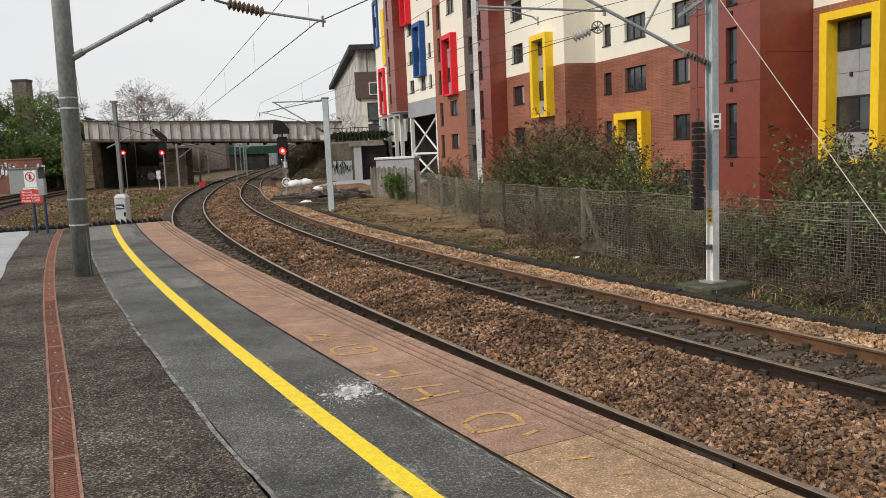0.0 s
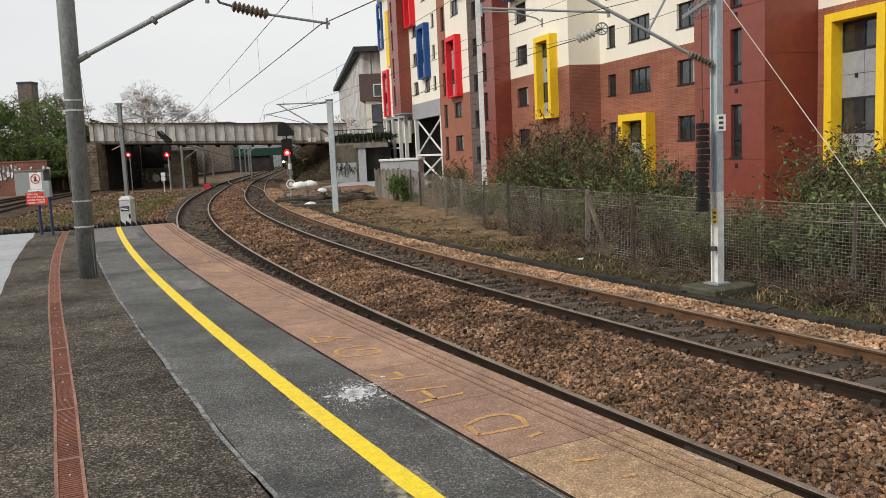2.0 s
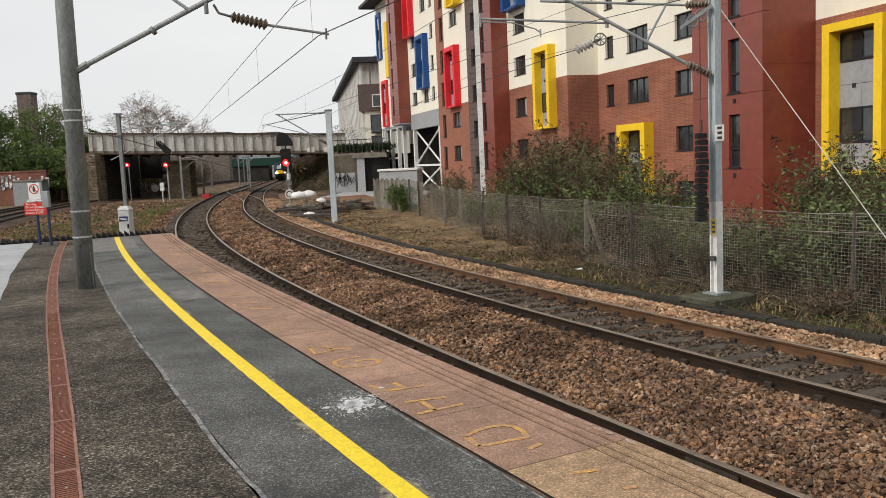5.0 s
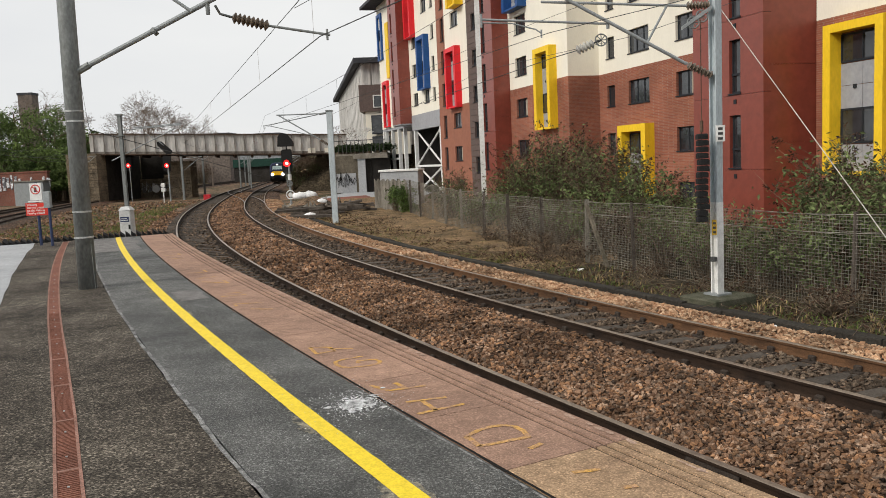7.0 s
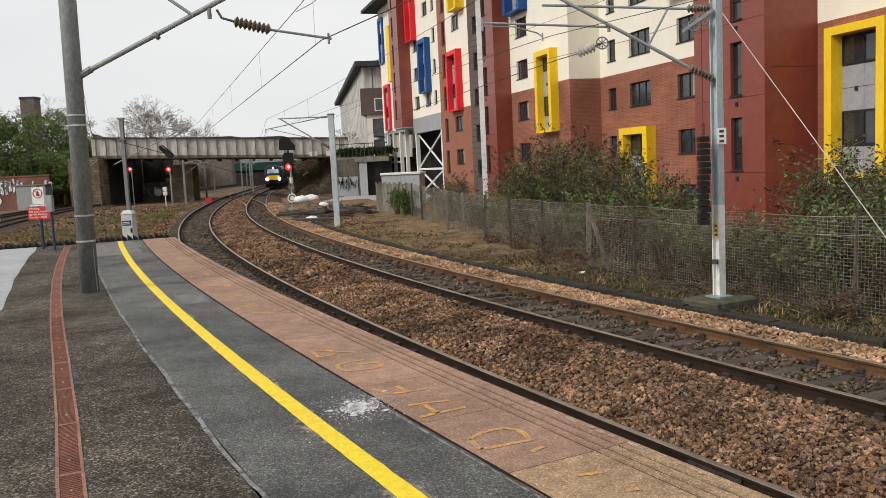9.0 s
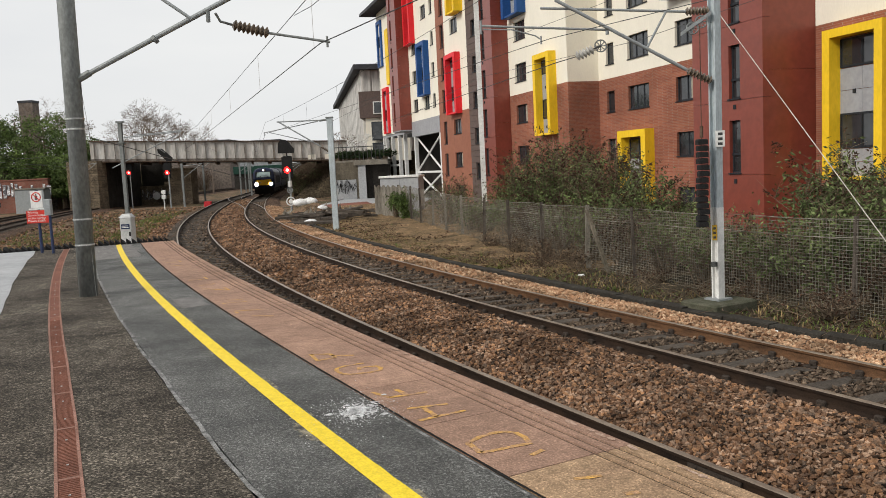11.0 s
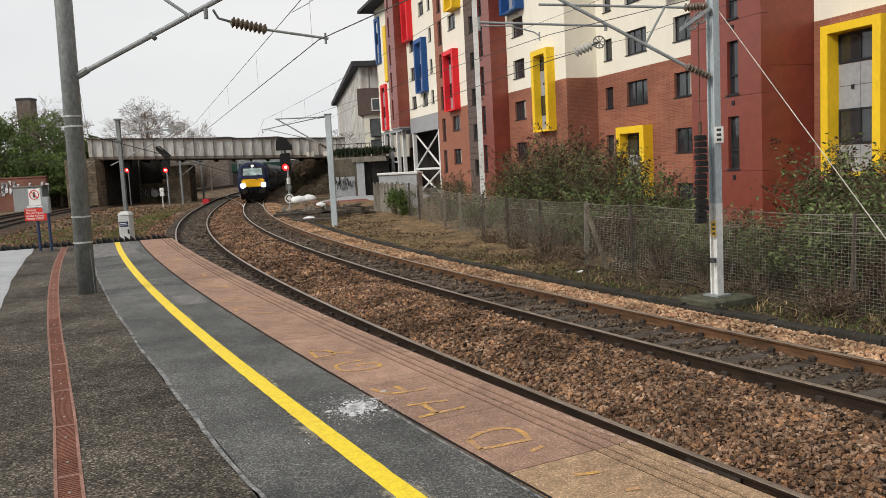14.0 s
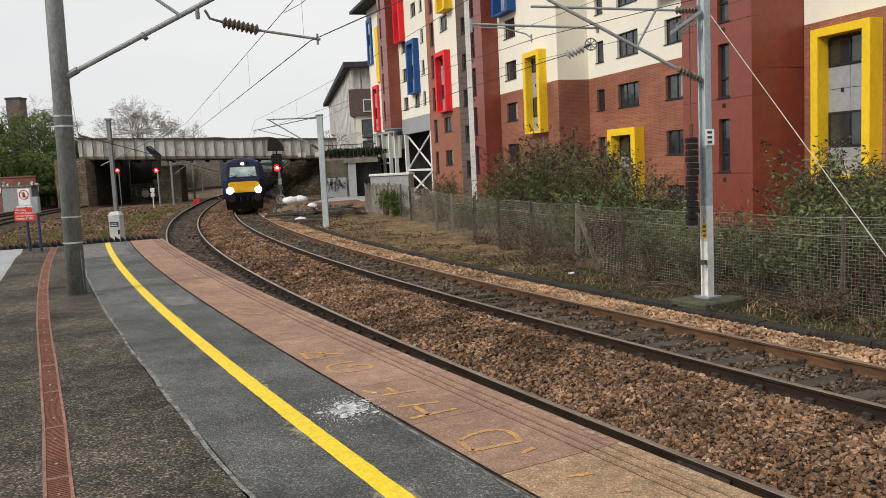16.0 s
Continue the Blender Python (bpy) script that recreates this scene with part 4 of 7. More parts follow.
def scatter(name, bands, mat, label, seed):
    """Loose stones over bands of (o0, o1, s0, s1, stones per square metre, size)."""
    r = np.random.default_rng(seed)
    vs, fs, base = [], [], 0
    for o0, o1, s0, s1, dens, size in bands:
        n = int((o1 - o0) * (s1 - s0) * dens)
        o, s = r.uniform(o0, o1, n), r.uniform(s0, s1, n)
        keep = np.ones(n, bool)
        for ro in (OFF_A, OFF_B, OFF_C, OFF_D):
            keep &= abs(o - ro) > 0.085
        near = abs((s + 8) % 0.66 - 0.33) > 0.2
        keep &= ~(near & (((o > 4.3) & (o < 6.0)) | (o < 2.2)) & (r.random(n) < 0.95))
        o, s = o[keep], s[keep]
        n = len(o)
        x, y = at_many(o, s)
        rad = size * r.uniform(0.55, 1.35, n)
        z = bed(o) + r.uniform(-0.3, 0.9, n) * rad
        kind = r.integers(0, len(SHAPES), n)
        for k, (V, F) in enumerate(SHAPES):
            idx = np.where(kind == k)[0]
            m = len(idx)
            if not m:
                continue
            a, b, c = r.uniform(0, 6.283, m), r.normal(0, 0.45, m), r.normal(0, 0.45, m)
            ca, sa, cb, sb, cc, sc = np.cos(a), np.sin(a), np.cos(b), np.sin(b), np.cos(c), np.sin(c)
            M = np.empty((m, 3, 3))
            M[:, 0] = np.stack([ca * cb, ca * sb * sc - sa * cc, ca * sb * cc + sa * sc], 1)
            M[:, 1] = np.stack([sa * cb, sa * sb * sc + ca * cc, sa * sb * cc - ca * sc], 1)
            M[:, 2] = np.stack([-sb, cb * sc, cb * cc], 1)
            P = np.einsum("mij,vj->mvi", M, V) * rad[idx, None, None] + np.stack([x[idx], y[idx], z[idx]], 1)[:, None, :]
            vs.append(P.reshape(-1, 3))
            fs.append((F[None] + (np.arange(m) * len(V))[:, None, None] + base).reshape(-1, 3))
            base += m * len(V)
    V, F = np.concatenate(vs), np.concatenate(fs)
    me = bpy.data.meshes.new(name)
    me.vertices.add(len(V))
    me.vertices.foreach_set("co", V.ravel())
    me.loops.add(F.size)
    me.loops.foreach_set("vertex_index", F.ravel())
    me.polygons.add(len(F))
    me.polygons.foreach_set("loop_start", np.arange(len(F)) * 3)
    me.materials.append(mat)
    me.update(calc_edges=True)
    me.validate()
    me.shade_flat()
    return tagged(new(name, me), label, "ballast", kind="stuff")


scatter("ballast_stones", [(2.3, 4.35, -4, 5, 1200, 0.027), (2.3, 4.35, 5, 16, 760, 0.03), (2.3, 4.35, 16, 45, 220, 0.045), (2.3, 4.35, 45, 95, 60, 0.06)], STONE, "heaped brown and pink ballast stones between the tracks", 1)
scatter("sooty_stones", [(4.5, 5.86, -6, 12, 520, 0.03), (4.5, 5.86, 12, 40, 130, 0.042), (4.5, 5.86, 40, 85, 45, 0.06), (0.05, 2.1, 1, 22, 180, 0.034), (0.05, 2.1, 22, 70, 50, 0.055)], STONE_GREY, "sooty grey ballast stones between the rails", 2)
scatter("loose_gravel", [(-13, -0.2, 20.5, 48, 48, 0.045), (-1.6, 0.5, 20, 60, 60, 0.05), (-24, -13, 20, 48, 10, 0.06), (-16, -0.5, 48, 85, 9, 0.08)], STONE, "loose reddish gravel strewn between the lines", 4)
scatter("fresh_stones", [(6.02, 7.4, -3, 14, 440, 0.032), (6.02, 7.4, 14, 45, 190, 0.04), (6.02, 7.4, 45, 70, 60, 0.05)], STONE_TAN, "fresh orange-tan ballast stones along the outer rail", 3)


# ---- apartment building beside the line ----
BD = Vector((-0.31, 1.0, 0)).normalized()
BN = Vector((-BD.y, BD.x, 0))
BM = Matrix(((BD.x, BN.x, 0, 13.4), (BD.y, BN.y, 0, 27.2), (0, 0, 1, 0), (0, 0, 0, 1)))
flats = thing("apartment_building", BM, "apartment block of red brick and cream render with coloured window surrounds", "building")
GROUND_Z, ROOF_Z = -1.3, 18.4
FLOORS = [1.52 + 2.63 * k for k in range(-1, 7)]


def wall_piece(g, a0, a1, z0, z1, o, holes, thick=0.35):
    """A wall with real openings, one connected skin round the cells left between them."""
    xs = sorted({a0, a1, *[min(max(h[i], a0), a1) for h in holes for i in (0, 1)]})
    zs = sorted({z0, z1, *[min(max(h[i], z0), z1) for h in holes for i in (2, 3)]})
    nx, nz = len(xs) - 1, len(zs) - 1

    def solid(i, j):
        if not (0 <= i < nx and 0 <= j < nz):
            return False
        cx, cz = (xs[i] + xs[i + 1]) / 2, (zs[j] + zs[j + 1]) / 2
        return not any(h[0] < cx < h[1] and h[2] < cz < h[3] for h in holes)

    index, verts, faces = {}, [], []

    def v(i, j, k):
        if (i, j, k) not in index:
            index[i, j, k] = len(verts)
            verts.append((xs[i], o - thick * k, zs[j]))
        return index[i, j, k]

    for i in range(nx):
        for j in range(nz):
            if not solid(i, j):
                continue
            faces.append((v(i + 1, j, 0), v(i, j, 0), v(i, j + 1, 0), v(i + 1, j + 1, 0)))
            faces.append((v(i, j, 1), v(i + 1, j, 1), v(i + 1, j + 1, 1), v(i, j + 1, 1)))
            for di, dj, p, q in ((-1, 0, (i, j), (i, j + 1)), (1, 0, (i + 1, j + 1), (i + 1, j)), (0, -1, (i + 1, j), (i, j)), (0, 1, (i, j + 1), (i + 1, j + 1))):
                if not solid(i + di, j + dj):
                    faces.append((v(*p, 0), v(*p, 1), v(*q, 1), v(*q, 0)))
    g.add(verts, faces)


def window(a0, a1, z0, z1, o, bars=2, parent=None, curtain=False):
    d = 0.13
    g = Geo()
    w = 0.06
    cells = [a0 + (a1 - a0) * k / bars for k in range(bars + 1)]
    wall_piece(g, a0, a1, z0, z1, o - d, [(p + (w if k == 0 else 0.035), q - (w if k == bars - 1 else 0.035), z0 + w, z1 - w) for k, (p, q) in enumerate(zip(cells, cells[1:]))], 0.06)
    win = part("window", g, WIN_FRAME, parent or flats)
    g = Geo()
    g.box(a0 + 0.04, a1 - 0.04, o - d - 0.05, o - d - 0.03, z0 + 0.04, z1 - 0.04)
    part("pane", g, GLASS, win)
    g = Geo()
    g.box(a0 - 0.04, a1 + 0.04, o - 0.12, o + 0.05, z0 - 0.05, z0 - 0.002)
    part("sill", g, WIN_FRAME, win)
    if curtain:
        g = Geo()
        g.box(a0 + 0.07, a0 + 0.07 + (a1 - a0) * 0.3, o - d - 0.03, o - d - 0.025, z0 + 0.07, z1 - 0.07)
        part("curtain", g, CURTAIN, win)


def wall(name, a0, a1, o, bands, cols, thick=0.35):
    """Wall of stacked material bands (z0, z1, material, name) with window columns (a0, a1, floors, bars, drop)."""
    holes = []
    for c0, c1, floors, bars, lo, hi in cols:
        for k in floors:
            z = FLOORS[k + 1]
            h = (c0, c1, z + lo, z + hi)
            holes.append(h)
            window(*h, o, bars, curtain=(k * 7 + int(c0)) % 3 == 0)
    for z0, z1, mat, nm in bands:
        g = Geo()
        wall_piece(g, a0, a1, z0, z1, o, [h for h in holes if h[3] > z0 and h[2] < z1], thick)
        part(nm, g, mat, flats)


def box_frame(a0, a1, z0, z1, o, mat, stick=0.55, w=0.42, splits=2, label=""):
    """A deep coloured surround with glazing and grey panels set back in it."""
    g = Geo()
    g.box(a0, a0 + w, o, o + stick, z0, z1)
    g.box(a1 - w, a1, o, o + stick, z0, z1)
    g.box(a0 + w, a1 - w, o, o + stick, z1 - w * 0.85, z1)
    g.box(a0 + w, a1 - w, o, o + stick * 0.9, z0, z0 + 0.12)
    fr = part("window_surround", g, mat, flats, label)
    zs = [z for z in FLOORS if z0 - 0.3 < z < z1 - 0.7]
    prev = z0 + 0.12
    for z in zs:
        if z - prev > 0.15:
            g = Geo()
            c = (a0 + a1) / 2
            for p0, p1 in ((a0 + w, c - 0.008), (c + 0.008, a1 - w)):
                m = (prev + z) / 2
                g.box(p0, p1, o, o + 0.04, prev, m - 0.008)
                g.box(p0, p1, o, o + 0.04, m + 0.008, z - 0.03)
            part("spandrel_panel", g, GREY_PANEL, fr, "grey panel")
            g = Geo()
            g.box(c + 0.25, c + 0.37, o + 0.04, o + 0.07, (prev + z) / 2 - 0.12, (prev + z) / 2 + 0.02)
            part("vent", g, WIN_FRAME, fr)
        top = min(z + 1.15, z1 - w)
        g = Geo()
        g.box(a0 + w, a1 - w, o, o + 0.05, z, z + 0.07)
        g.box(a0 + w, a1 - w, o, o + 0.05, top - 0.07, top)
        for p in (a0 + w, (a0 + a1) / 2 - 0.03, a1 - w - 0.06):
            g.box(p, p + 0.06, o, o + 0.055, z + 0.07, top - 0.07)
        part("window_frame", g, WIN_FRAME, fr)
        g = Geo()
        g.box(a0 + w, a1 - w, o, o + 0.03, z, top)
        part("pane", g, GLASS, fr)
        prev = top


B_T, C_T = 6.0, ROOF_Z
W = (0.0, 1.15)
ALL = range(-1, 6)
# near brick length with the large yellow surround
wall("wall", -12, 1.48, 0.0, ((GROUND_Z, 5.72, BRICK, "brick_wall"), (5.72, C_T, CREAM, "render_wall")), [(-6.5, -4.6, ALL, 2, *W)])
box_frame(-1.84, 0.64, 0.5, 5.4, 0.0, F_YELLOW, 0.5, 0.32, label="deep yellow window surround")
# red tower
def tower(a0, a1, o, z0, wa0, wa1, lo=-0.68, hi=1.18, flank=1.0):
    holes = []
    for z in FLOORS:
        if z + lo > z0:
            h = (wa0, wa1, z + lo, z + hi)
            holes.append(h)
            window(*h, o, 1)
            g = Geo()
            g.box(wa0, wa1, o - 0.15, o - 0.1, z + lo + 0.62, z + lo + 0.7)
            part("transom", g, WIN_FRAME, flats)
            g = Geo()
            g.box(wa1 - 0.4, wa1 - 0.26, o, o + 0.03, z + lo - 0.38, z + lo - 0.22)
            part("vent", g, WIN_FRAME, flats)
    # panels with open joints, floor by floor
    prev = z0
    for z in [q + lo - 0.08 for q in FLOORS if q + lo - 0.08 > z0 + 0.3] + [ROOF_Z]:
        g = Geo()
        wall_piece(g, a0, a1, prev + 0.012, z, o, [h for h in holes if h[3] > prev and h[2] < z], 0.3)
        part("front_panel", g, RED_PANEL, flats, "smooth red-brown panel")
        prev = z
    prev = z0
    for z in [q + lo - 0.08 + 0.9 for q in FLOORS if q + lo + 0.8 > z0 + 0.3] + [ROOF_Z]:
        g = Geo()
        g.box(a0 + 0.004, a0 + 0.3, -0.1, o - 0.3, prev + 0.012, z)
        part("flank_panel", g, RED_PANEL, flats, "smooth red-brown panel")
        prev = z
    g = Geo()
    g.box(a0 + 0.06, a1, -0.3, o - 0.32, z0, ROOF_Z - 0.1)
    part("tower_core", g, RED_PANEL, flats)


tower(1.5, 5.5, 2.15, GROUND_Z, 2.7, 3.32)
# recess with brick below and render above
RO = -1.95
cols = [(11.32, 12.93, ALL, 2, *W), (15.35, 17.4, range(1, 6), 3, -0.02, 1.2), (18.88, 19.75, ALL, 1, *W), (7.2, 8.9, ALL, 2, *W)]
wall("wall", 5.5, 21.0, RO, ((GROUND_Z, 6.0, BRICK, "brick_wall"), (6.0, C_T, CREAM, "render_wall")), cols)
box_frame(14.95, 17.75, -1.3, 3.0, RO, F_YELLOW, 0.55, 0.42, label="deep yellow window surround")
box_frame(11.0, 13.3, 9.0, 14.6, RO, F_BLUE, 0.6, 0.4, label="deep blue window surround")
g = Geo()
g.box(20.65, 21.0, RO - 0.35, -0.35, GROUND_Z, 6.0)
part("brick_return", g, BRICK, flats)
g = Geo()
g.box(20.65, 21.0, RO - 0.35, -0.35, 6.0, C_T)
part("render_return", g, CREAM, flats)
# projecting brick length
cols = [(26.5, 28.3, ALL, 2, *W)]
wall("wall", 20.65, 29.35, 0.0, ((GROUND_Z, B_T, BRICK, "brick_wall"), (B_T, C_T, CREAM, "render_wall")), cols)
box_frame(22.1, 24.4, 3.15, 7.95, 0.0, F_YELLOW, 0.5, 0.36, label="deep yellow window surround")
box_frame(26.2, 28.9, 10.9, 15.5, 0.0, F_BLUE, 0.6, 0.4, label="deep blue window surround")
tower(29.4, 32.2, 1.13, GROUND_Z, 30.8, 31.55)
# brown clad strip in narrow boards
holes = []
for z in FLOORS:
    h = (35.75, 36.6, z - 0.95, z + 0.2)
    if h[2] > GROUND_Z:
        holes.append(h)
        window(*h, 0.0, 1)
zz = GROUND_Z
while zz < ROOF_Z:
    g = Geo()
    wall_piece(g, 32.2, 37.65, zz, min(zz + 0.42, ROOF_Z), 0.0, [h for h in holes if h[3] > zz and h[2] < zz + 0.42])
    part("cladding_board", g, CLAD, flats, "dark brown cladding board")
    zz += 0.44
# cream and orange lengths further on
wall("wall", 37.65, 43.15, 0.0, ((GROUND_Z, 5.9, ORANGE_PANEL, "panel_wall"), (5.9, C_T, CREAM, "render_wall")), [(39.7, 41.55, [-1, 0, 1, 4, 5], 2, *W)])
box_frame(39.3, 42.0, 5.7, 10.4, 0.0, F_RED, 0.5, 0.4, label="deep red window surround")
box_frame(38.2, 40.4, 13.3, 17.0, 0.0, F_YELLOW, 0.7, 0.4, label="deep yellow window surround")
wall("wall", 43.15, 45.35, 0.0, ((GROUND_Z, C_T, ORANGE_PANEL, "panel_wall"),), [(43.4, 44.3, range(-1, 6), 1, -0.7, 1.15)])
cols = [(51.9, 53.4, [2, 3, 4], 2, *W), (48.2, 49.75, [2, 5], 2, *W), (46.25, 47.05, [2, 3, 4, 5], 1, *W)]
wall("wall", 45.35, 54.4, 0.0, ((5.95, C_T, CREAM, "render_wall"),), cols)
g = Geo()
g.box(45.36, 54.4, -0.3, 0.03, 4.55, 5.95)
part("grey_fascia", g, GREY_PANEL, flats, "grey panel band over the open ground floor")
box_frame(47.7, 50.3, 7.95, 12.6, 0.0, F_BLUE, 0.5, 0.4, label="deep blue window surround")
box_frame(51.9, 54.2, 13.0, 18.0, 0.0, F_RED, 0.5, 0.4, label="deep red window surround")
tower(54.45, 57.6, 1.12, 5.25, 56.2, 56.8)
holes = []
for z in FLOORS[3:]:
    h = (59.2, 60.3, z - 0.6, z + 0.55)
    holes.append(h)
    window(*h, 0.0, 1)
g = Geo()
wall_piece(g, 57.6, 61.5, 5.25, ROOF_Z, 0.0, holes)
part("clad_wall", g, CLAD, flats, "dark brown cladding")
g = Geo()
g.box(57.65, 58.0, 0.002, 0.12, 5.25, ROOF_Z - 0.2)
part("white_strip", g, WHITE_PAINT, flats, "white vertical strip")
g = Geo()
wall_piece(g, 61.5, 66.9, 5.25, ROOF_Z, 0.0, [])
part("render_wall", g, CREAM, flats)
g = Geo()
g.box(61.6, 62.9, 0.0, 0.2, 10.4, 16.0)
part("yellow_strip", g, F_YELLOW, flats, "yellow panel strip")
box_frame(62.9, 65.2, 5.4, 10.2, 0.0, F_RED, 0.25, 0.4, label="deep red window surround")
box_frame(64.6, 66.6, 12.6, 17.4, 0.0, F_BLUE, 0.2, 0.4, label="deep blue window surround")
# open ground floor with steel columns and cross bracing
# back, side and floor near black: the undercroft's shade put into their colour
g = Geo()
g.box(45.4, 66.9, -4.0, -3.7, GROUND_Z, 5.2)
g.box(45.36, 45.5, -4.0, -0.4, GROUND_Z, 4.6)
g.box(45.4, 66.9, -4.0, -0.3, GROUND_Z, GROUND_Z + 0.1)
part("undercroft_wall", g, DARK_WALL, flats)
g = Geo()
g.box(54.4, 66.9, -3.7, -0.05, 5.0, 5.25)
g.box(54.4, 57.6, -0.05, 1.1, 5.15, 5.25)
part("undercroft_soffit", g, GREY_PANEL, flats)
for a in (45.6, 53.9, 57.9, 60.2, 63.0, 65.6, 66.7):
    g = Geo()
    g.box(a - 0.17, a + 0.17, -0.35, -0.02, GROUND_Z, 5.0 if a > 50 else 4.55)
    part("column", g, WHITE_PAINT, flats, "white steel column")
for z0, z1, up in ((-1.2, 1.1, 0), (-1.2, 1.1, 1), (1.3, 4.4, 0), (1.3, 4.4, 1)):
    g = Geo()
    a0, a1 = (45.8, 53.7) if up else (53.7, 45.8)
    g.cyl((a0, -0.2, z0), (a1, -0.2 - 0.1 * up, z1), 0.09, n=6)
    part("brace", g, WHITE_PAINT, flats)
for z in (1.2, 2.0):
    g = Geo()
    g.box(45.8, 53.7, -0.3, -0.12, z - 0.1, z + 0.08) if z < 1.5 else g.box(60.2, 66.7, -0.3, -0.12, z - 0.1, z + 0.1)
    part("beam", g, WHITE_PAINT, flats)
# back, ends and roof close the block
g = Geo()
g.box(-12, 66.9, -14, -13.7, GROUND_Z, ROOF_Z)
g.box(-12.3, -12, -14, 0, GROUND_Z, ROOF_Z)
g.box(66.55, 66.9, -14, -0.35, 5.25, ROOF_Z)
part("rear_wall", g, BRICK, flats)
g = Geo()
g.box(-12.5, 68.6, -14.4, 1.5, ROOF_Z, ROOF_Z + 0.3)
part("roof", g, ROOF_DARK, flats, "dark flat roof with an overhanging eave")

# ---- wire fence along the bank ----
fence = thing("wire_fence", pose(0, 0, 0), "rusty wire mesh fence on concrete posts overgrown with scrub", "fence")
g = Geo()
lens = [0.0]
for p, q in zip(FENCE, FENCE[1:]):
    lens.append(lens[-1] + (q - p).length)


def fence_at(u, z):
    for i in range(len(FENCE) - 1):
        if u <= lens[i + 1] or i == len(FENCE) - 2:
            f = (u - lens[i]) / (lens[i + 1] - lens[i])
            p = FENCE[i].lerp(FENCE[i + 1], f)
            return Vector((p.x + 0.05 * noise.noise((u * 0.4, z, 3)), p.y, z))


def fence_top(u):
    return float(np.interp(u, [0, lens[5], lens[6], lens[7], lens[8]], [0.42, 0.36, 0.38, 0.52, 0.64]))


# each span of netting is tied to its posts and sags a little between them
g = Geo()
MESH_END = lens[8]
for j in range(28):
    f = j / 27
    for u in np.arange(0, MESH_END - 0.4, 0.8):
        p = []
        for q in (u, u + 0.8):
            sag = 0.035 * noise.noise((q * 0.5, f, 1)) - 0.03 * abs(math.sin(q * 1.08)) * f
            p.append(fence_at(q, -1.2 + (fence_top(q) + 1.2) * f + sag))
        g.cyl(p[0], p[1], 0.0036, n=3, caps=False)
for u in np.arange(0, MESH_END, 0.065):
    g.cyl(fence_at(u, -1.25), fence_at(u, fence_top(u) - 0.03 * abs(math.sin(u * 1.08))), 0.0028, n=3, caps=False)
ob = part("wire_mesh", g, MESH_WIRE, fence)
ob["kind"] = "stuff"
POSTS = [1.2, 4.6, 10.6] + [lens[3] + 0.9 + k * 2.9 for k in range(10)]
for i, u in enumerate(POSTS):
    if u > lens[-1]:
        continue
    p = fence_at(u, 0)
    h = fence_top(u) + 0.05
    lean = 0.05 * math.sin(i * 2.3)
    w = 0.055 if i > 2 else 0.035
    g = Geo()
    g.hexa([(p.x - w, p.y - w, -1.3), (p.x + w, p.y - w, -1.3), (p.x + w, p.y + w, -1.3), (p.x - w, p.y + w, -1.3),
            (p.x - w + 0.01 + lean, p.y - w, h), (p.x + w - 0.01 + lean, p.y - w, h), (p.x + w - 0.01 + lean, p.y + w, h), (p.x - w + 0.01 + lean, p.y + w, h)])
    part("fence_post", g, CONCRETE_OLD if i in (3, 7, 8, 9) else SLEEPER, fence)
    if i == 3:
        d = (FENCE[2] - FENCE[3]).normalized()
        g = Geo()
        a0, a1 = Vector((p.x, p.y - 0.07, h - 0.12)), Vector((p.x, p.y - 0.07, -1.25)) + d * 1.05
        n = Vector((d.y, -d.x, 0)) * 0.04
        e = d * 0.04
        g.hexa([a1 - n - e, a1 + n - e, a1 + n + e, a1 - n + e, a0 - n - e, a0 + n - e, a0 + n + e, a0 - n + e])
        part("stay", g, STAINED, fence, "slanting concrete stay")
for drop in (0.0, 0.3):
    g = Geo()
    g.tube([fence_at(u, fence_top(u) - drop + 0.02 * math.sin(u * 2)) for u in np.arange(0, MESH_END, 0.8)], 0.007, 4)
    part("top_wire", g, MESH_WIRE, fence)

# weathered wooden palings at the far end
u = lens[-2] - 0.3
while u < lens[-1]:
    g = Geo()
    p, q = fence_at(u, -1.3), fence_at(min(u + 0.11, lens[-1]), -1.3)
    h = 0.62 + 0.06 * math.sin(u * 37)
    n = Vector(((q - p).y, -(q - p).x, 0)).normalized() * 0.03
    g.hexa([p - n * 2, q - n * 2, q - n, p - n, p - n * 2 + Vector((0.02 * math.sin(u * 9), 0, 1.3 + h)), q - n * 2 + Vector((0.02 * math.sin(u * 9), 0, 1.3 + h)), q - n + Vector((0.02 * math.sin(u * 9), 0, 1.3 + h)), p - n + Vector((0.02 * math.sin(u * 9), 0, 1.3 + h))])
    part("paling", g, CONCRETE_OLD, fence)
    u += 0.145

# ---- road bridge over the tracks ----
bridge = thing("road_bridge", pose(0, 0, 0), "old riveted plate girder road bridge with flaking white paint", "bridge")
BL, BR = Vector((-38.2, 89.8, 0)), Vector((-11.0, 96.1, 0))
bd = (BR - BL).normalized()
bn = Vector((bd.y, -bd.x, 0))
def br_at(u, z, o=0.0):
    f = u / (BR - BL).length
    p = BL.lerp(BR, f) + bn * o
    return Vector((p.x, p.y, z + 4.05 - 1.08 * f))
LB = (BR - BL).length
g = Geo()
g.loft([[br_at(u, 0, 0), br_at(u, 0, -0.1), br_at(u, 2.1, -0.1), br_at(u, 2.1, 0)] for u in np.linspace(0, LB, 12)], True)
part("girder_web", g, GIRDER, bridge)
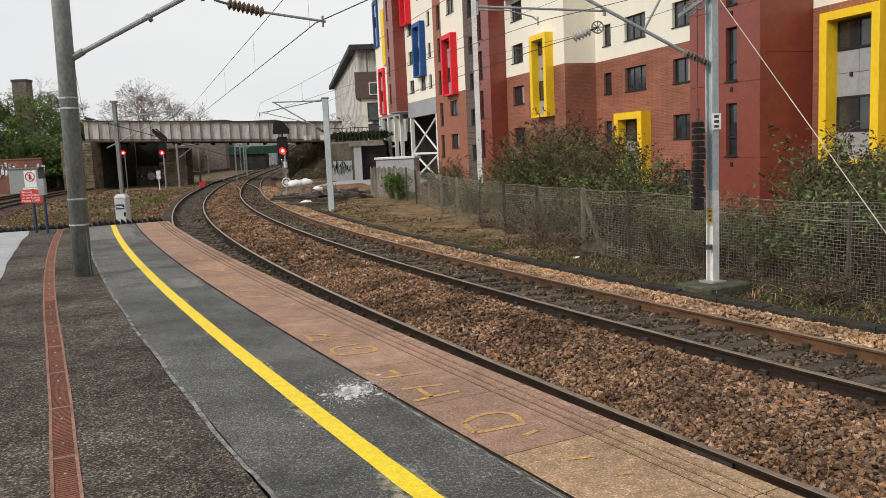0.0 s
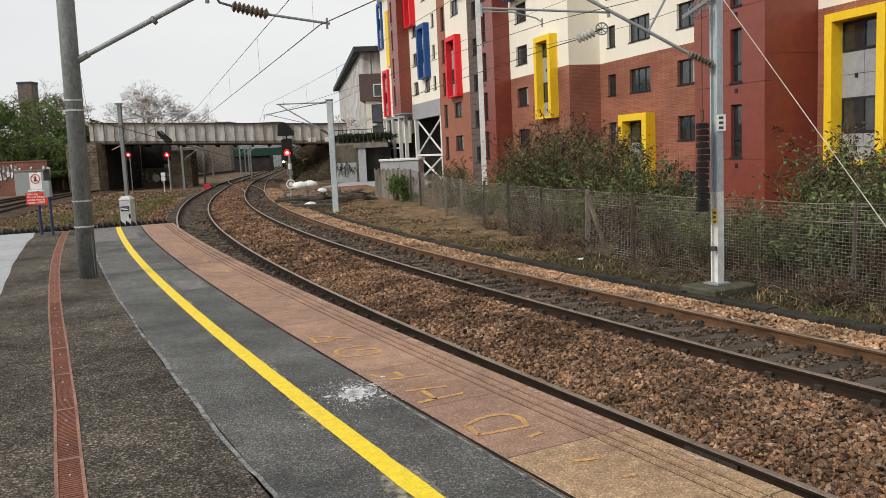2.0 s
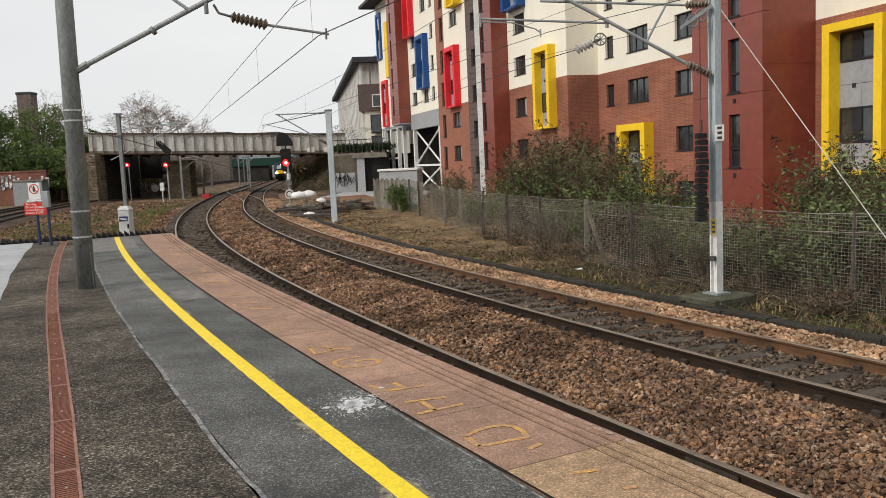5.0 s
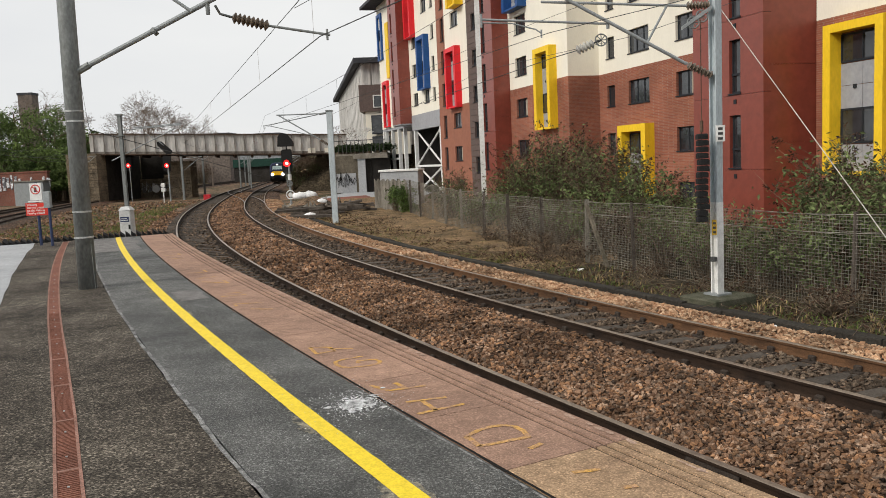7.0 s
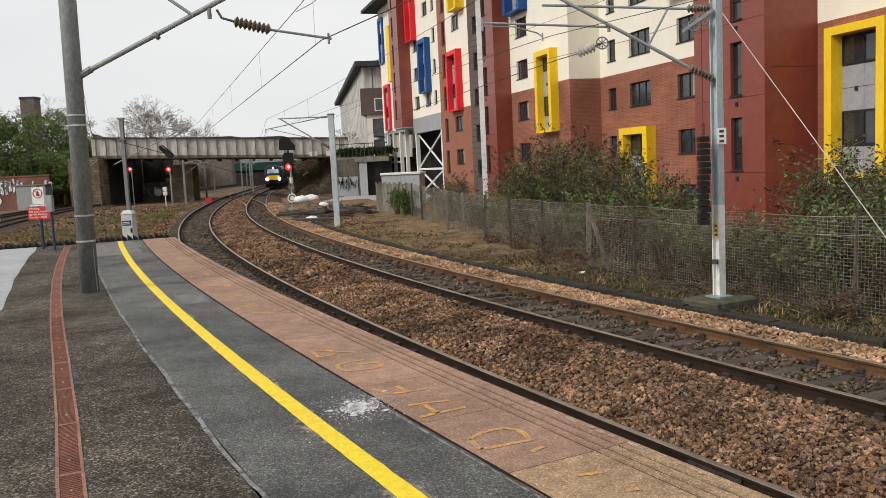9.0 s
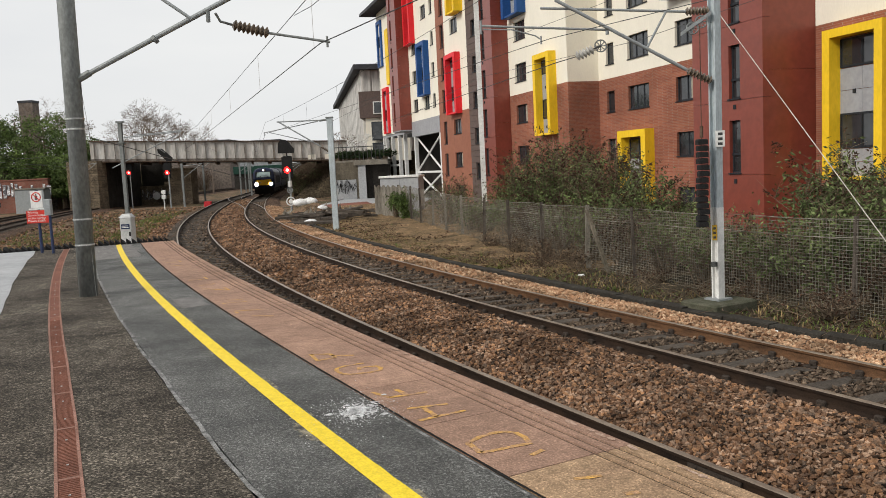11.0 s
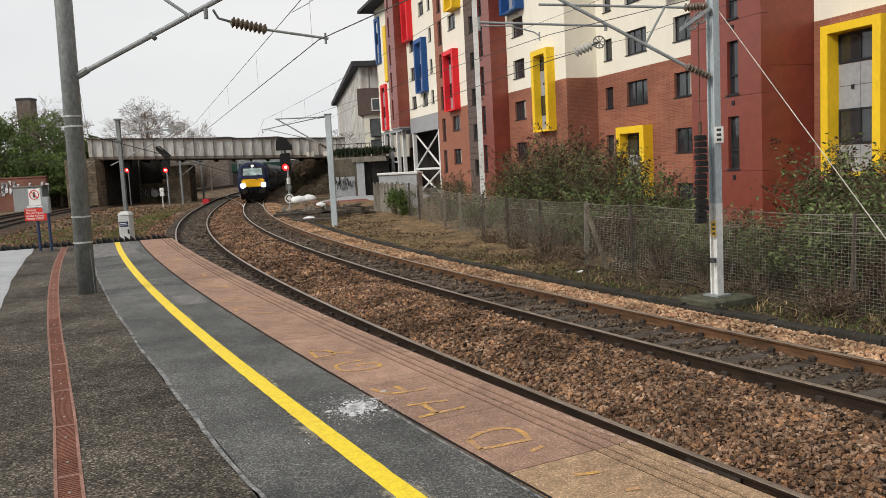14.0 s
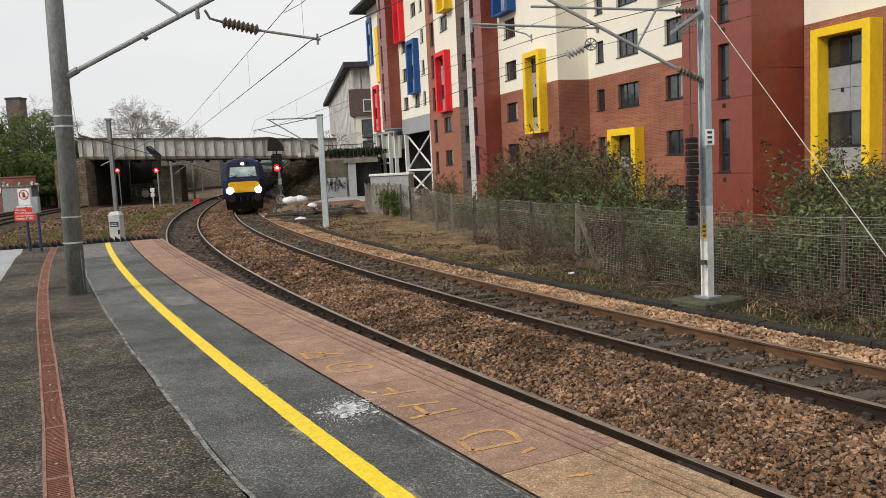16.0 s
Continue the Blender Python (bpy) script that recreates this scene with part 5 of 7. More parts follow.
for z0, z1, o in ((2.1, 2.22, 0.22), (-0.12, 0.0, 0.2), (1.85, 2.08, 0.02), (0.02, 0.25, 0.02)):
    g = Geo()
    g.loft([[br_at(u, z0, o), br_at(u, z0, -0.3), br_at(u, z1, -0.3), br_at(u, z1, o)] for u in np.linspace(0, LB, 12)], True)
    part("girder_flange", g, RUST_IRON if o > 0.1 else GIRDER if z0 > 1 else GIRDER_DARK, bridge)
u = 0.4
while u < LB:
    g = Geo()
    w = 0.05
    g.hexa([br_at(u, 0.02, 0.17), br_at(u + w, 0.02, 0.17), br_at(u + w, 0.02, 0.002), br_at(u, 0.02, 0.002), br_at(u, 2.08, 0.17), br_at(u + w, 2.08, 0.17), br_at(u + w, 2.08, 0.002), br_at(u, 2.08, 0.002)])
    part("stiffener", g, GIRDER_DARK, bridge)
    u += 1.06
g = Geo()
g.loft([[br_at(u, 0.1, -0.4), br_at(u, -0.05, -0.4), br_at(u, -0.05, -9), br_at(u, 0.1, -9)] for u in np.linspace(0, LB, 12)], True)
part("deck", g, RUST_IRON, bridge)
g = Geo()
g.loft([[br_at(u, -0.1, -9), br_at(u, -0.1, -9.2), br_at(u, 2.2, -9.2), br_at(u, 2.2, -9)] for u in np.linspace(0, LB, 12)], True)
part("far_girder", g, GIRDER, bridge)
for k in range(14):
    g = Geo()
    u = 1 + k * 2.0
    g.loft([[br_at(u, -0.35, o), br_at(u + 0.25, -0.35, o), br_at(u + 0.25, -0.06, o), br_at(u, -0.06, o)] for o in (-0.4, -9)], True)
    part("cross_girder", g, RUST_IRON, bridge)
# flaking plates near the right end
for u0, zz in ((25.3, 0.1), (26.2, 0.25), (23.4, 0.05)):
    g = Geo()
    g.hexa([br_at(u0, zz, 0.03), br_at(u0 + 0.85, zz, 0.03), br_at(u0 + 0.85, zz, 0.002), br_at(u0, zz, 0.002), br_at(u0, zz + 0.5, 0.03), br_at(u0 + 0.85, zz + 0.6, 0.03), br_at(u0 + 0.85, zz + 0.6, 0.002), br_at(u0, zz + 0.5, 0.002)])
    part("patch_plate", g, CREAM, bridge)

# abutments, retaining walls
g = Geo()
rr = random.Random(4)
zc = -1.3
while zc < 4.0:
    h = rr.uniform(0.3, 0.42)
    for p0, p1 in ((-40.4, -39.5), (-39.5, -38.3), (-38.3, -37.1)):
        e = rr.uniform(0, 0.08)
        g.box(p0 + 0.015, p1 - 0.015, 88.6 - e, 91, zc + 0.012, zc + h - 0.012)
    zc += h
solo("abutment_west", g, STONE_WALL, "sooty coursed stone bridge abutment", "abutment", kind="structure")
g = Geo()
g.box(-40.3, -37.2, 88.8, 101.5, -1.3, 4.0)
solo("abutment_core", g, DARK_WALL, "black masonry under the bridge", "wall", kind="structure")
# near-black sheet that stands for the shade in the arch opening
g = Geo()
g.box(-37.15, -33.6, 101.6, 102.4, -1.3, 4.2)
solo("arch_shade_wall", g, DARK_WALL, "wall in the arch opening, coloured black for the shade inside", "wall", kind="structure")
pier = thing("stone_pier", pose(0, 0, 0), "stained stone pier and low wall under the bridge", "wall", kind="structure")
zc = -1.3
while zc < 2.9:
    h = rr.uniform(0.34, 0.46)
    x0 = -37.15
    while x0 < -30.6:
        x1 = min(x0 + rr.uniform(0.6, 1.3), -30.6)
        if x0 > -34.0 or zc < 0.9:
            g = Geo()
            e = rr.uniform(0, 0.06)
            if x0 > -34.0:
                g.box(x0 * 0.945 + 0.012, x1 * 0.945 - 0.012, 94.6 - e, 97.0, zc + 0.012, zc + h - 0.012)
            else:
                g.box(x0 + 0.012, x1 - 0.012, 100.9 - e, 101.55, zc + 0.012, zc + h - 0.012)
            part("stone", g, STONE_WALL, pier)
        x0 = x1
    zc += h
g = Geo()
for k in range(30):
    x0 = -37.0 + k * 0.11 + rr.uniform(-0.05, 0.05)
    z0 = -0.7 + rr.uniform(0, 0.5)
    g.tube([(x0, 100.8, z0), (x0 + rr.uniform(-0.2, 0.3), 100.8, z0 + rr.uniform(0.4, 1.0)), (x0 + rr.uniform(0.1, 0.5), 100.8, z0 + rr.uniform(0, 0.5))], 0.035, 4)
solo("graffiti", g, GRAFFITI, "pale scrawled graffiti on the sooty wall", "graffiti", kind="stuff")
g = Geo()
g.disc((-34.6, 99, -0.2), (0, 1, 0), 0.45, 0.05, 20)
solo("round_sign", g, WHITE_PAINT, "round white sign beside the track", "sign")
speed = thing("speed_sign", pose(-32.75, 60, 0), "round white speed sign on a thin post", "sign")
g = Geo()
g.cyl((0, 0.05, -1.3), (0, 0.05, 0.5), 0.035, n=8)
part("post", g, GALV, speed)
g = Geo()
g.disc((0, 0, 0.42), (0, 1, 0), 0.36, 0.03, 24)
part("rim", g, RUBBER, speed)
g = Geo()
g.disc((0, -0.02, 0.42), (0, 1, 0), 0.31, 0.03, 24)
part("disc", g, WHITE_PAINT, speed)

east = thing("retaining_wall", pose(0, 0, 0), "stained concrete retaining wall with a dark garage opening and graffiti", "wall", kind="structure")
g = Geo()
g.box(-11.3, -8.4, 83.0, 97, -1.3, 2.5)
g.box(-8.4, -7.7, 82.2, 97, -1.3, 2.55)
part("wall_block", g, STAINED, east, "dark stained concrete")
g = Geo()
g.box(-8.42, -7.66, 81.95, 82.19, -1.3, 2.5)
part("pillar", g, CONCRETE, east, "pale concrete pillar")
g = Geo()
g.box(-11.2, -8.75, 82.95, 82.99, -1.2, 0.75)
part("rendered_panel", g, CONCRETE, east, "pale rendered panel")
g = Geo()
g.box(-8.8, -5.4, 81.8, 83.0, 2.15, 2.55)
part("lintel", g, CONCRETE_OLD, east)
g = Geo()
for k in range(4):
    x0 = -7.65 + k * 0.6
    g.box(x0, x0 + 0.58, 82.6, 82.7, -1.3, 2.15)
part("garage_door", g, DARK_WALL, east, "dark sheet door")
g = Geo()
g.box(-11.3, -5.6, 84, 100, 2.5, 2.7)
part("terrace", g, CONCRETE_OLD, east)
g = Geo()
for k in range(22):
    x0 = -10.9 + k * 0.09
    g.tube([(x0, 82.9, -0.7 + rr.uniform(0, 0.9)), (x0 + rr.uniform(-0.2, 0.3), 82.9, 0.3 + rr.uniform(-0.5, 0.6)), (x0 + rr.uniform(-0.1, 0.4), 82.9, -0.5 + rr.uniform(0, 0.9))], 0.02, 4)
ob = part("graffiti", g, BLACK_GAP, east, "black tangled graffiti lettering")
ob["kind"] = "stuff"
for k in range(14):
    g = Geo()
    x0 = -11.4 + k * 0.42
    g.box(x0, x0 + 0.05, 84.2, 84.25, 2.7, 4.1)
    part("railing_bar", g, WIRE, east)
g = Geo()
g.box(-11.4, -5.7, 84.19, 84.26, 4.0, 4.08)
part("rail_top", g, WIRE, east)
# yard in front of it
g = Geo()
g.add([(-12, 60, -1.2), (-3.0, 55, -1.2), (0, 82, -1.2), (-10, 84, -1.2)], [(0, 1, 2, 3)])
solo("yard", g, CONCRETE, "pale concrete yard before the garage", "yard", kind="structure")
g = Geo()
g.add([(-10.3, 58, -1.19), (-5.5, 66, -1.19), (-7, 74, -1.19), (-12, 70, -1.19)], [(0, 1, 2, 3)])
solo("yard_brick", g, BRICK_OLD, "strip of red paving in the yard", "yard", kind="structure")


# ---- overhead line masts ----
def insulator(g, p0, p1, discs, r, core=0.04):
    """One turned body: a core with flared sheds."""
    p0, p1 = Vector(p0), Vector(p1)
    r *= 1.15
    path, rad = [p0], [core]
    for k in range(discs):
        for f, q in ((0.08, core), (0.12, r * 0.6), (0.5, r), (0.56, r * 0.97), (0.88, r * 0.55), (0.93, core)):
            path.append(p0.lerp(p1, (k + f) / discs))
            rad.append(q)
    g.tube(path + [p1], rad + [core], 14)


mast = thing("overhead_line_mast", pose(-5.1, 11.5, 0), "round grey galvanised overhead line mast on the platform", "mast", "overhead line masts")
g = Geo()
g.smooth = True
g.cyl((0, 0, -0.02), (0.1, 0, 7.0), 0.124, 0.108, n=28)
part("pole", g, GALV_DARK, mast)
for z in (0.72, 1.08, 2.33, 2.47):
    g = Geo()
    x = 0.1 * z / 7
    g.cyl((x, 0, z), (x, 0, z + 0.022), 0.13, n=28)
    part("strap", g, STRAP, mast)
g = Geo()
g.tube([(0.1, -0.04, 2.96), (0.1, -0.075, 2.0), (0.125, -0.04, 0.0)], 0.004, 5)
part("earth_wire", g, STRAP, mast)
g = Geo()
g.cyl((0.26, 0, 3.08), (3.5, 0.2, 4.62), 0.036, n=12)
part("cantilever_tube", g, GALV, mast)
g = Geo()
g.cyl((0.1, 0, 3.0), (0.3, 0, 3.1), 0.05, n=8)
part("bracket", g, GALV_DARK, mast)
g = Geo()
g.cyl((1.96, 0.1, 3.86), (1.96, 0.1, 3.72), 0.03, n=8)
part("dropper_clamp", g, GALV_DARK, mast)
g = Geo()
g.cyl((1.2, 0.05, 3.5), (1.24, 0.05, 3.53), 0.06, n=10)
part("tube_clamp", g, GALV_DARK, mast)
g = Geo()
g.cyl((1.75, 0.06, 3.76), (0.9, 0.06, 4.4), 0.024, n=10)
part("upper_tube", g, GALV, mast)
g = Geo()
g.tube([(2.06, 0.12, 3.84), (2.1, 0.2, 3.74), (2.25, 0.3, 3.7)], 0.018, 8)
part("hanger", g, GALV_DARK, mast)
g = Geo()
g.cyl((2.74, 0.3, 3.565), (3.6, 0.3, 3.4), 0.018, n=8)
g.cyl((3.56, 0.3, 3.48), (3.56, 0.3, 3.33), 0.016, n=8)
part("registration_arm", g, GALV_DARK, mast)
g = Geo()
insulator(g, (2.25, 0.3, 3.7), (2.74, 0.3, 3.565), 8, 0.07)
part("insulator", g, INSULATOR, mast, "brown ribbed porcelain insulator")
g = Geo()
g.tube([(0.15, 0, 2.95), (0.35, -0.3, 2.2), (0.7, 8.4, 1.4)], 0.006, 5)
part("bonding_wire", g, WIRE, mast)

# H-section mast beside the far track, with balance weights and guy
def h_mast(g, w, d, z0, z1, t=0.025):
    g.box(-w / 2, w / 2, -d / 2, -d / 2 + t, z0, z1)
    g.box(-w / 2, w / 2, d / 2 - t, d / 2, z0, z1)
    g.box(-t / 2, t / 2, -d / 2 + t, d / 2 - t, z0, z1)


tall = thing("overhead_line_mast", pose(4.81, 14.5, 0), "pale steel overhead line mast with a white painted foot", "mast", "overhead line masts")
g = Geo()
h_mast(g, 0.15, 0.16, 0.62, 5.2)
ob = part("column", g, GALV_BLUE, tall)
ob.rotation_euler = (0, 0, 0.5)
g = Geo()
h_mast(g, 0.152, 0.162, -1.05, 0.618)
ob = part("white_foot", g, WHITE_PAINT, tall, "white painted foot")
ob.rotation_euler = (0, 0, 0.5)
g = Geo()
g.cbox(-0.55, 0.5, -0.45, 0.4, -1.4, -1.03, 0.03)
ob = part("concrete_base", g, MOSS, tall, "mossy concrete base")
ob.rotation_euler = (0, 0, 0.5)
g = Geo()
g.box(-0.17, 0.17, -0.17, 0.17, -1.03, -1.0)
ob = part("base_plate", g, GALV, tall)
ob.rotation_euler = (0, 0, 0.5)
g = Geo()
g.box(-0.05, 0.11, -0.14, -0.13, 1.68, 1.96)
ob = part("number_plate", g, WHITE_PAINT, tall, "small white number plate")
for k in range(3):
    g = Geo()
    g.box(-0.01, 0.07, -0.144, -0.141, 1.71 + k * 0.085, 1.755 + k * 0.085)
    part("plate_bar", g, WIRE, ob)
g = Geo()
g.box(-0.13, -0.05, -0.135, -0.125, 0.05, 0.32)
ob = part("warning_plate", g, PLATE_YELLOW, tall, "small yellow plate")
for k in range(3):
    g = Geo()
    g.box(-0.115, -0.065, -0.139, -0.136, 0.08 + k * 0.08, 0.12 + k * 0.08)
    part("plate_bar", g, WIRE, ob)
g = Geo()
g.cyl((-0.1, -0.1, -0.42), (-0.1, -0.1, -0.34), 0.06, n=8)
part("clamp", g, WIRE, tall)
for k in range(14):
    g = Geo()
    z = 0.3 + k * 0.11
    j = random.uniform(-0.02, 0.02)
    g.cbox(-0.4 + j, -0.22 + j, -0.28, -0.1, z, z + 0.098, 0.02)
    part("balance_weight", g, RUBBER, tall)
g = Geo()
g.cyl((-0.31, -0.19, 0.28), (-0.31, -0.19, 3.75), 0.008, n=6)
g.tube([(-0.31, -0.19, 1.85), (-0.31, -0.19, 2.05)], 0.03, 6)
part("weight_rod", g, RUST_IRON, tall)
g = Geo()
for c in ((-0.42, -0.15, 3.72), (-0.27, -0.15, 3.82), (-2.0, -0.15, 3.5)):
    for k in range(16):
        a, b = k * math.pi / 8, (k + 1) * math.pi / 8
        g.cyl((c[0] + 0.1 * math.cos(a), c[1], c[2] + 0.1 * math.sin(a)), (c[0] + 0.1 * math.cos(b), c[1], c[2] + 0.1 * math.sin(b)), 0.013, n=5)
    for k in range(4):
        a = k * math.pi / 4
        g.cyl((c[0] - 0.1 * math.cos(a), c[1], c[2] - 0.1 * math.sin(a)), (c[0] + 0.1 * math.cos(a), c[1], c[2] + 0.1 * math.sin(a)), 0.009, n=5)
part("pulley_wheel", g, GALV_DARK, tall)
g = Geo()
g.hexa([(-0.1, -0.17, 3.93), (-0.1, -0.13, 3.93), (-0.62, -0.13, 3.6), (-0.62, -0.17, 3.6), (-0.1, -0.17, 4.0), (-0.1, -0.13, 4.0), (-0.62, -0.13, 3.66), (-0.62, -0.17, 3.66)])
part("pulley_arm", g, GALV, tall)
g = Geo()
g.cyl((-0.52, -0.1, 3.03), (-2.75, -0.1, 4.32), 0.03, n=12)
part("cantilever_tube", g, GALV, tall)
g = Geo()
insulator(g, (-0.08, -0.06, 2.82), (-0.5, -0.1, 3.02), 7, 0.065)
part("insulator", g, INSULATOR, tall, "brown ribbed porcelain insulator")
g = Geo()
insulator(g, (-0.1, -0.05, 4.02), (-0.5, -0.05, 4.02), 7, 0.065)
part("insulator", g, INSULATOR, tall, "brown ribbed porcelain insulator")
g = Geo()
g.cyl((-0.5, -0.05, 4.02), (-3.0, -0.05, 4.2), 0.022, n=10)
g.cyl((-1.2, -0.1, 3.42), (-0.85, -0.08, 4.03), 0.02, n=8)
part("top_tube", g, GALV, tall)
g = Geo()
g.cyl((-1.86, -0.05, 3.78), (-4.05, 0, 3.96), 0.02, n=10)
g.cyl((-1.86, -0.05, 3.7), (-1.86, -0.05, 3.84), 0.03, n=8)
g.cyl((-4.03, 0, 3.82), (-4.03, 0, 4.05), 0.02, n=8)
part("registration_tube", g, GALV, tall)
g = Geo()
g.tube([(-4.0, 0, 3.9), (-3.5, 0, 3.87), (-3.1, 0, 3.75), (-3.0, 0, 3.68)], 0.012, 8)
g.cyl((-3.0, 0, 3.6), (-3.0, 0, 3.74), 0.016, n=6)
part("steady_arm", g, GALV, tall)
g = Geo()
insulator(g, (-2.42, -0.15, 3.34), (-2.13, -0.15, 3.45), 5, 0.075)
part("insulator", g, INSULATOR_PALE, tall, "pale grey ribbed insulator")
g = Geo()
g.tube([(-2.42, -0.15, 3.34), (-2.75, 0.1, 3.28), (-6.5, 14, 3.25)], 0.008, 5)
g.cyl((-2.13, -0.15, 3.45), (-2.0, -0.15, 3.5), 0.018, n=6)
part("tension_wire", g, WIRE, tall)
g = Geo()
g.cyl((0.1, 0, 3.95), (2.27, -3.24, -1.2), 0.0085, n=8)
part("guy_rod", g, WIRE_PALE, tall, "pale guy rod anchored in the bank")

# mast further on
mid = thing("overhead_line_mast", pose(-5.34, 40, 0), "slim pale steel overhead line mast beyond the curve", "mast", "overhead line masts")
g = Geo()
h_mast(g, 0.27, 0.25, -1.3, 4.18)
part("column", g, GALV_BLUE, mid)
g = Geo()
g.box(-0.17, 0.17, -0.15, 0.15, 4.18, 4.24)
g.cyl((-0.1, 0, 4.12), (-0.5, 0, 4.08), 0.05, n=8)
part("cap", g, GALV_DARK, mid)
g = Geo()
g.cyl((-0.4, 0, 4.1), (-2.55, 0, 4.12), 0.03, n=8)
g.cyl((-0.55, 0, 4.06), (-3.3, 0.5, 3.66), 0.022, n=8)
g.cyl((-3.3, 0.5, 3.5), (-3.3, 0.5, 3.7), 0.02, n=6)
g.cyl((-2.45, 0, 4.1), (-0.3, 0, 2.72), 0.03, n=8)
g.cyl((-3.0, 0.3, 3.65), (-0.8, 0, 3.05), 0.018, n=8)
part("cantilever", g, GALV, mid)
g = Geo()
insulator(g, (-0.13, 0, 2.6), (-0.5, 0, 2.84), 5, 0.07)
part("insulator", g, INSULATOR, mid)

west = thing("overhead_line_mast", pose(-17.4, 45, 0), "grey steel overhead line mast of the other line", "mast", "overhead line masts")
g = Geo()
h_mast(g, 0.19, 0.2, -1.3, 4.85)
part("column", g, GALV_DARK, west)
g = Geo()
g.box(-0.18, 0.18, -0.15, 0.15, 4.8, 4.9)
g.box(-0.16, 0.16, -0.15, 0.15, 3.7, 3.76)
part("cap", g, GALV_DARK, west)
g = Geo()
g.cyl((0.15, 0, 4.02), (3.3, 0, 4.18), 0.03, n=8)
g.cyl((0.7, 0, 4.12), (3.3, 0, 4.24), 0.025, n=8)
g.cyl((3.0, 0, 4.0), (-0.6, 0, 2.4), 0.03, n=8)
g.cyl((1.1, 0, 4.0), (2.3, 0, 3.1), 0.015, n=6)
part("cantilever", g, GALV, west)

pole = thing("white_pole", pose(1.7, 34.6, 0), "tall slender white painted mast behind the fence", "mast", "overhead line masts")
g = Geo()
h_mast(g, 0.2, 0.2, -1.3, 9.0)
part("column", g, WHITE_PAINT, pole)

for x, y, h in ((-27.5, 87, 3.3), (-30.5, 105, 4.6), (-28, 120, 4.4), (-33, 140, 4.2), (-31.5, 128, 4.0), (-36, 150, 4.0), (-25, 132, 3.6), (-39, 88, 3.9), (-29.3, 160, 3.8)):
    far_mast = thing("distant_mast", pose(x, y, 0), "thin grey distant overhead line mast", "mast", "distant masts")
    g = Geo()
    h_mast(g, 0.2, 0.2, -1.3, h)
    part("column", g, GALV_DARK, far_mast)
    g = Geo()
    g.cyl((0, 0, h - 0.3), (2.2, 0, h - 0.1), 0.03, n=6)
    g.cyl((0, 0, h - 1.6), (2.0, 0, h - 0.2), 0.03, n=6)
    part("cantilever", g, GALV, far_mast)

# ---- overhead wires ----
def wire_run(label, o, supports, zc, heights, r=0.006):
    w = thing("overhead_wire", pose(0, 0, 0), label, "overhead wire", "overhead wires")
    g = Geo()
    g.tube([at(o, s, zc) for s in supports], r, 5, caps=False)
    part("contact_wire", g, WIRE, w)
    g = Geo()
    pts = []
    spans = list(zip(supports, supports[1:], heights, heights[1:]))
    for a, b, za, zb in spans:
        for k in range(12):
            f = k / 12
            q = at(o, a).lerp(at(o, b), f)
            pts.append((q.x, q.y, za + (zb - za) * f - 0.6 * f * (1 - f)))
    g.tube(pts, r, 5, caps=False)
    part("catenary_wire", g, WIRE, w)
    for a, b, za, zb in spans[:2]:
        for k in range(1, 6):
            f = k / 6
            q = at(o, a).lerp(at(o, b), f)
            g = Geo()
            g.cyl((q.x, q.y, zc), (q.x, q.y, za + (zb - za) * f - 0.6 * f * (1 - f)), 0.003, n=4)
            part("dropper", g, WIRE, w)


w = thing("overhead_wire", pose(0, 0, 0), "copper overhead wires above the platform track", "overhead wire", "overhead wires")
SPAN = [(23.0, -30.0), (4.6, 0.2), (-1.62, 11.63), (-11.24, 38.3), (-15.6, 50.0), (-24.0, 88.0), (-30.5, 129.3)]
g = Geo()
g.tube([(x, y, 3.36) for x, y in SPAN], 0.0075, 5, caps=False)
part("contact_wire", g, WIRE, w)
g = Geo()
g.tube([(x, y, z) for (x, y), z in zip(SPAN, (4.5, 4.35, 4.12, 4.03, 4.3, 4.4, 4.4))], 0.0065, 5, caps=False)
part("catenary_wire", g, WIRE, w)
for f, z in ((0.015, 4.11), (0.225, 4.07), (0.45, 4.05), (0.7, 4.04), (0.95, 4.03)):
    x, y = (p + (q - p) * f for p, q in zip(SPAN[2], SPAN[3]))
    g = Geo()
    g.cyl((x, y, 3.36), (x, y, z), 0.003, n=4)
    part("dropper", g, WIRE_PALE, w)
g = Geo()
g.tube([(-1.0, 10.6, 4.13), (-1.35, 11.15, 3.98), (-1.8, 12.2, 3.98), (-2.25, 13.4, 4.09)], 0.005, 5, caps=False)
part("stitch_wire", g, WIRE, w)
wire_run("copper overhead wires above the far track", MID_2, [-32, 8.6, 38, 80, 125], 3.6, (5.2, 4.9, 4.15, 4.1, 4.1))
g = Geo()
g.tube([(-6, 60, 3.6), (1.75, 34.6, 5.2), (5.2, 22, 4.6), (11, 4, 5.0)], 0.007, 5)
solo("feeder_wire", g, WIRE, "dark feeder wire strung past the building", "overhead wire", "overhead wires")
g = Geo()
g.tube([(-5.3, 40, 4.0), (1.75, 34.6, 6.3), (9, 8, 5.4)], 0.007, 5)
solo("feeder_wire", g, WIRE, "dark feeder wire strung past the building", "overhead wire", "overhead wires")
g = Geo()
for o in (-0.75, -4.4):
    g.tube([left_at(k, o, 3.4) for k in np.arange(0, 6, 0.5)], 0.012, 5)
    g.tube([left_at(k, o, 4.3 - 0.5 * abs(math.sin(k * 3.14))) for k in np.arange(0, 6, 0.25)], 0.012, 5)
solo("overhead_wire", g, WIRE, "distant overhead wires of the other line", "overhead wire", "overhead wires", "stuff")


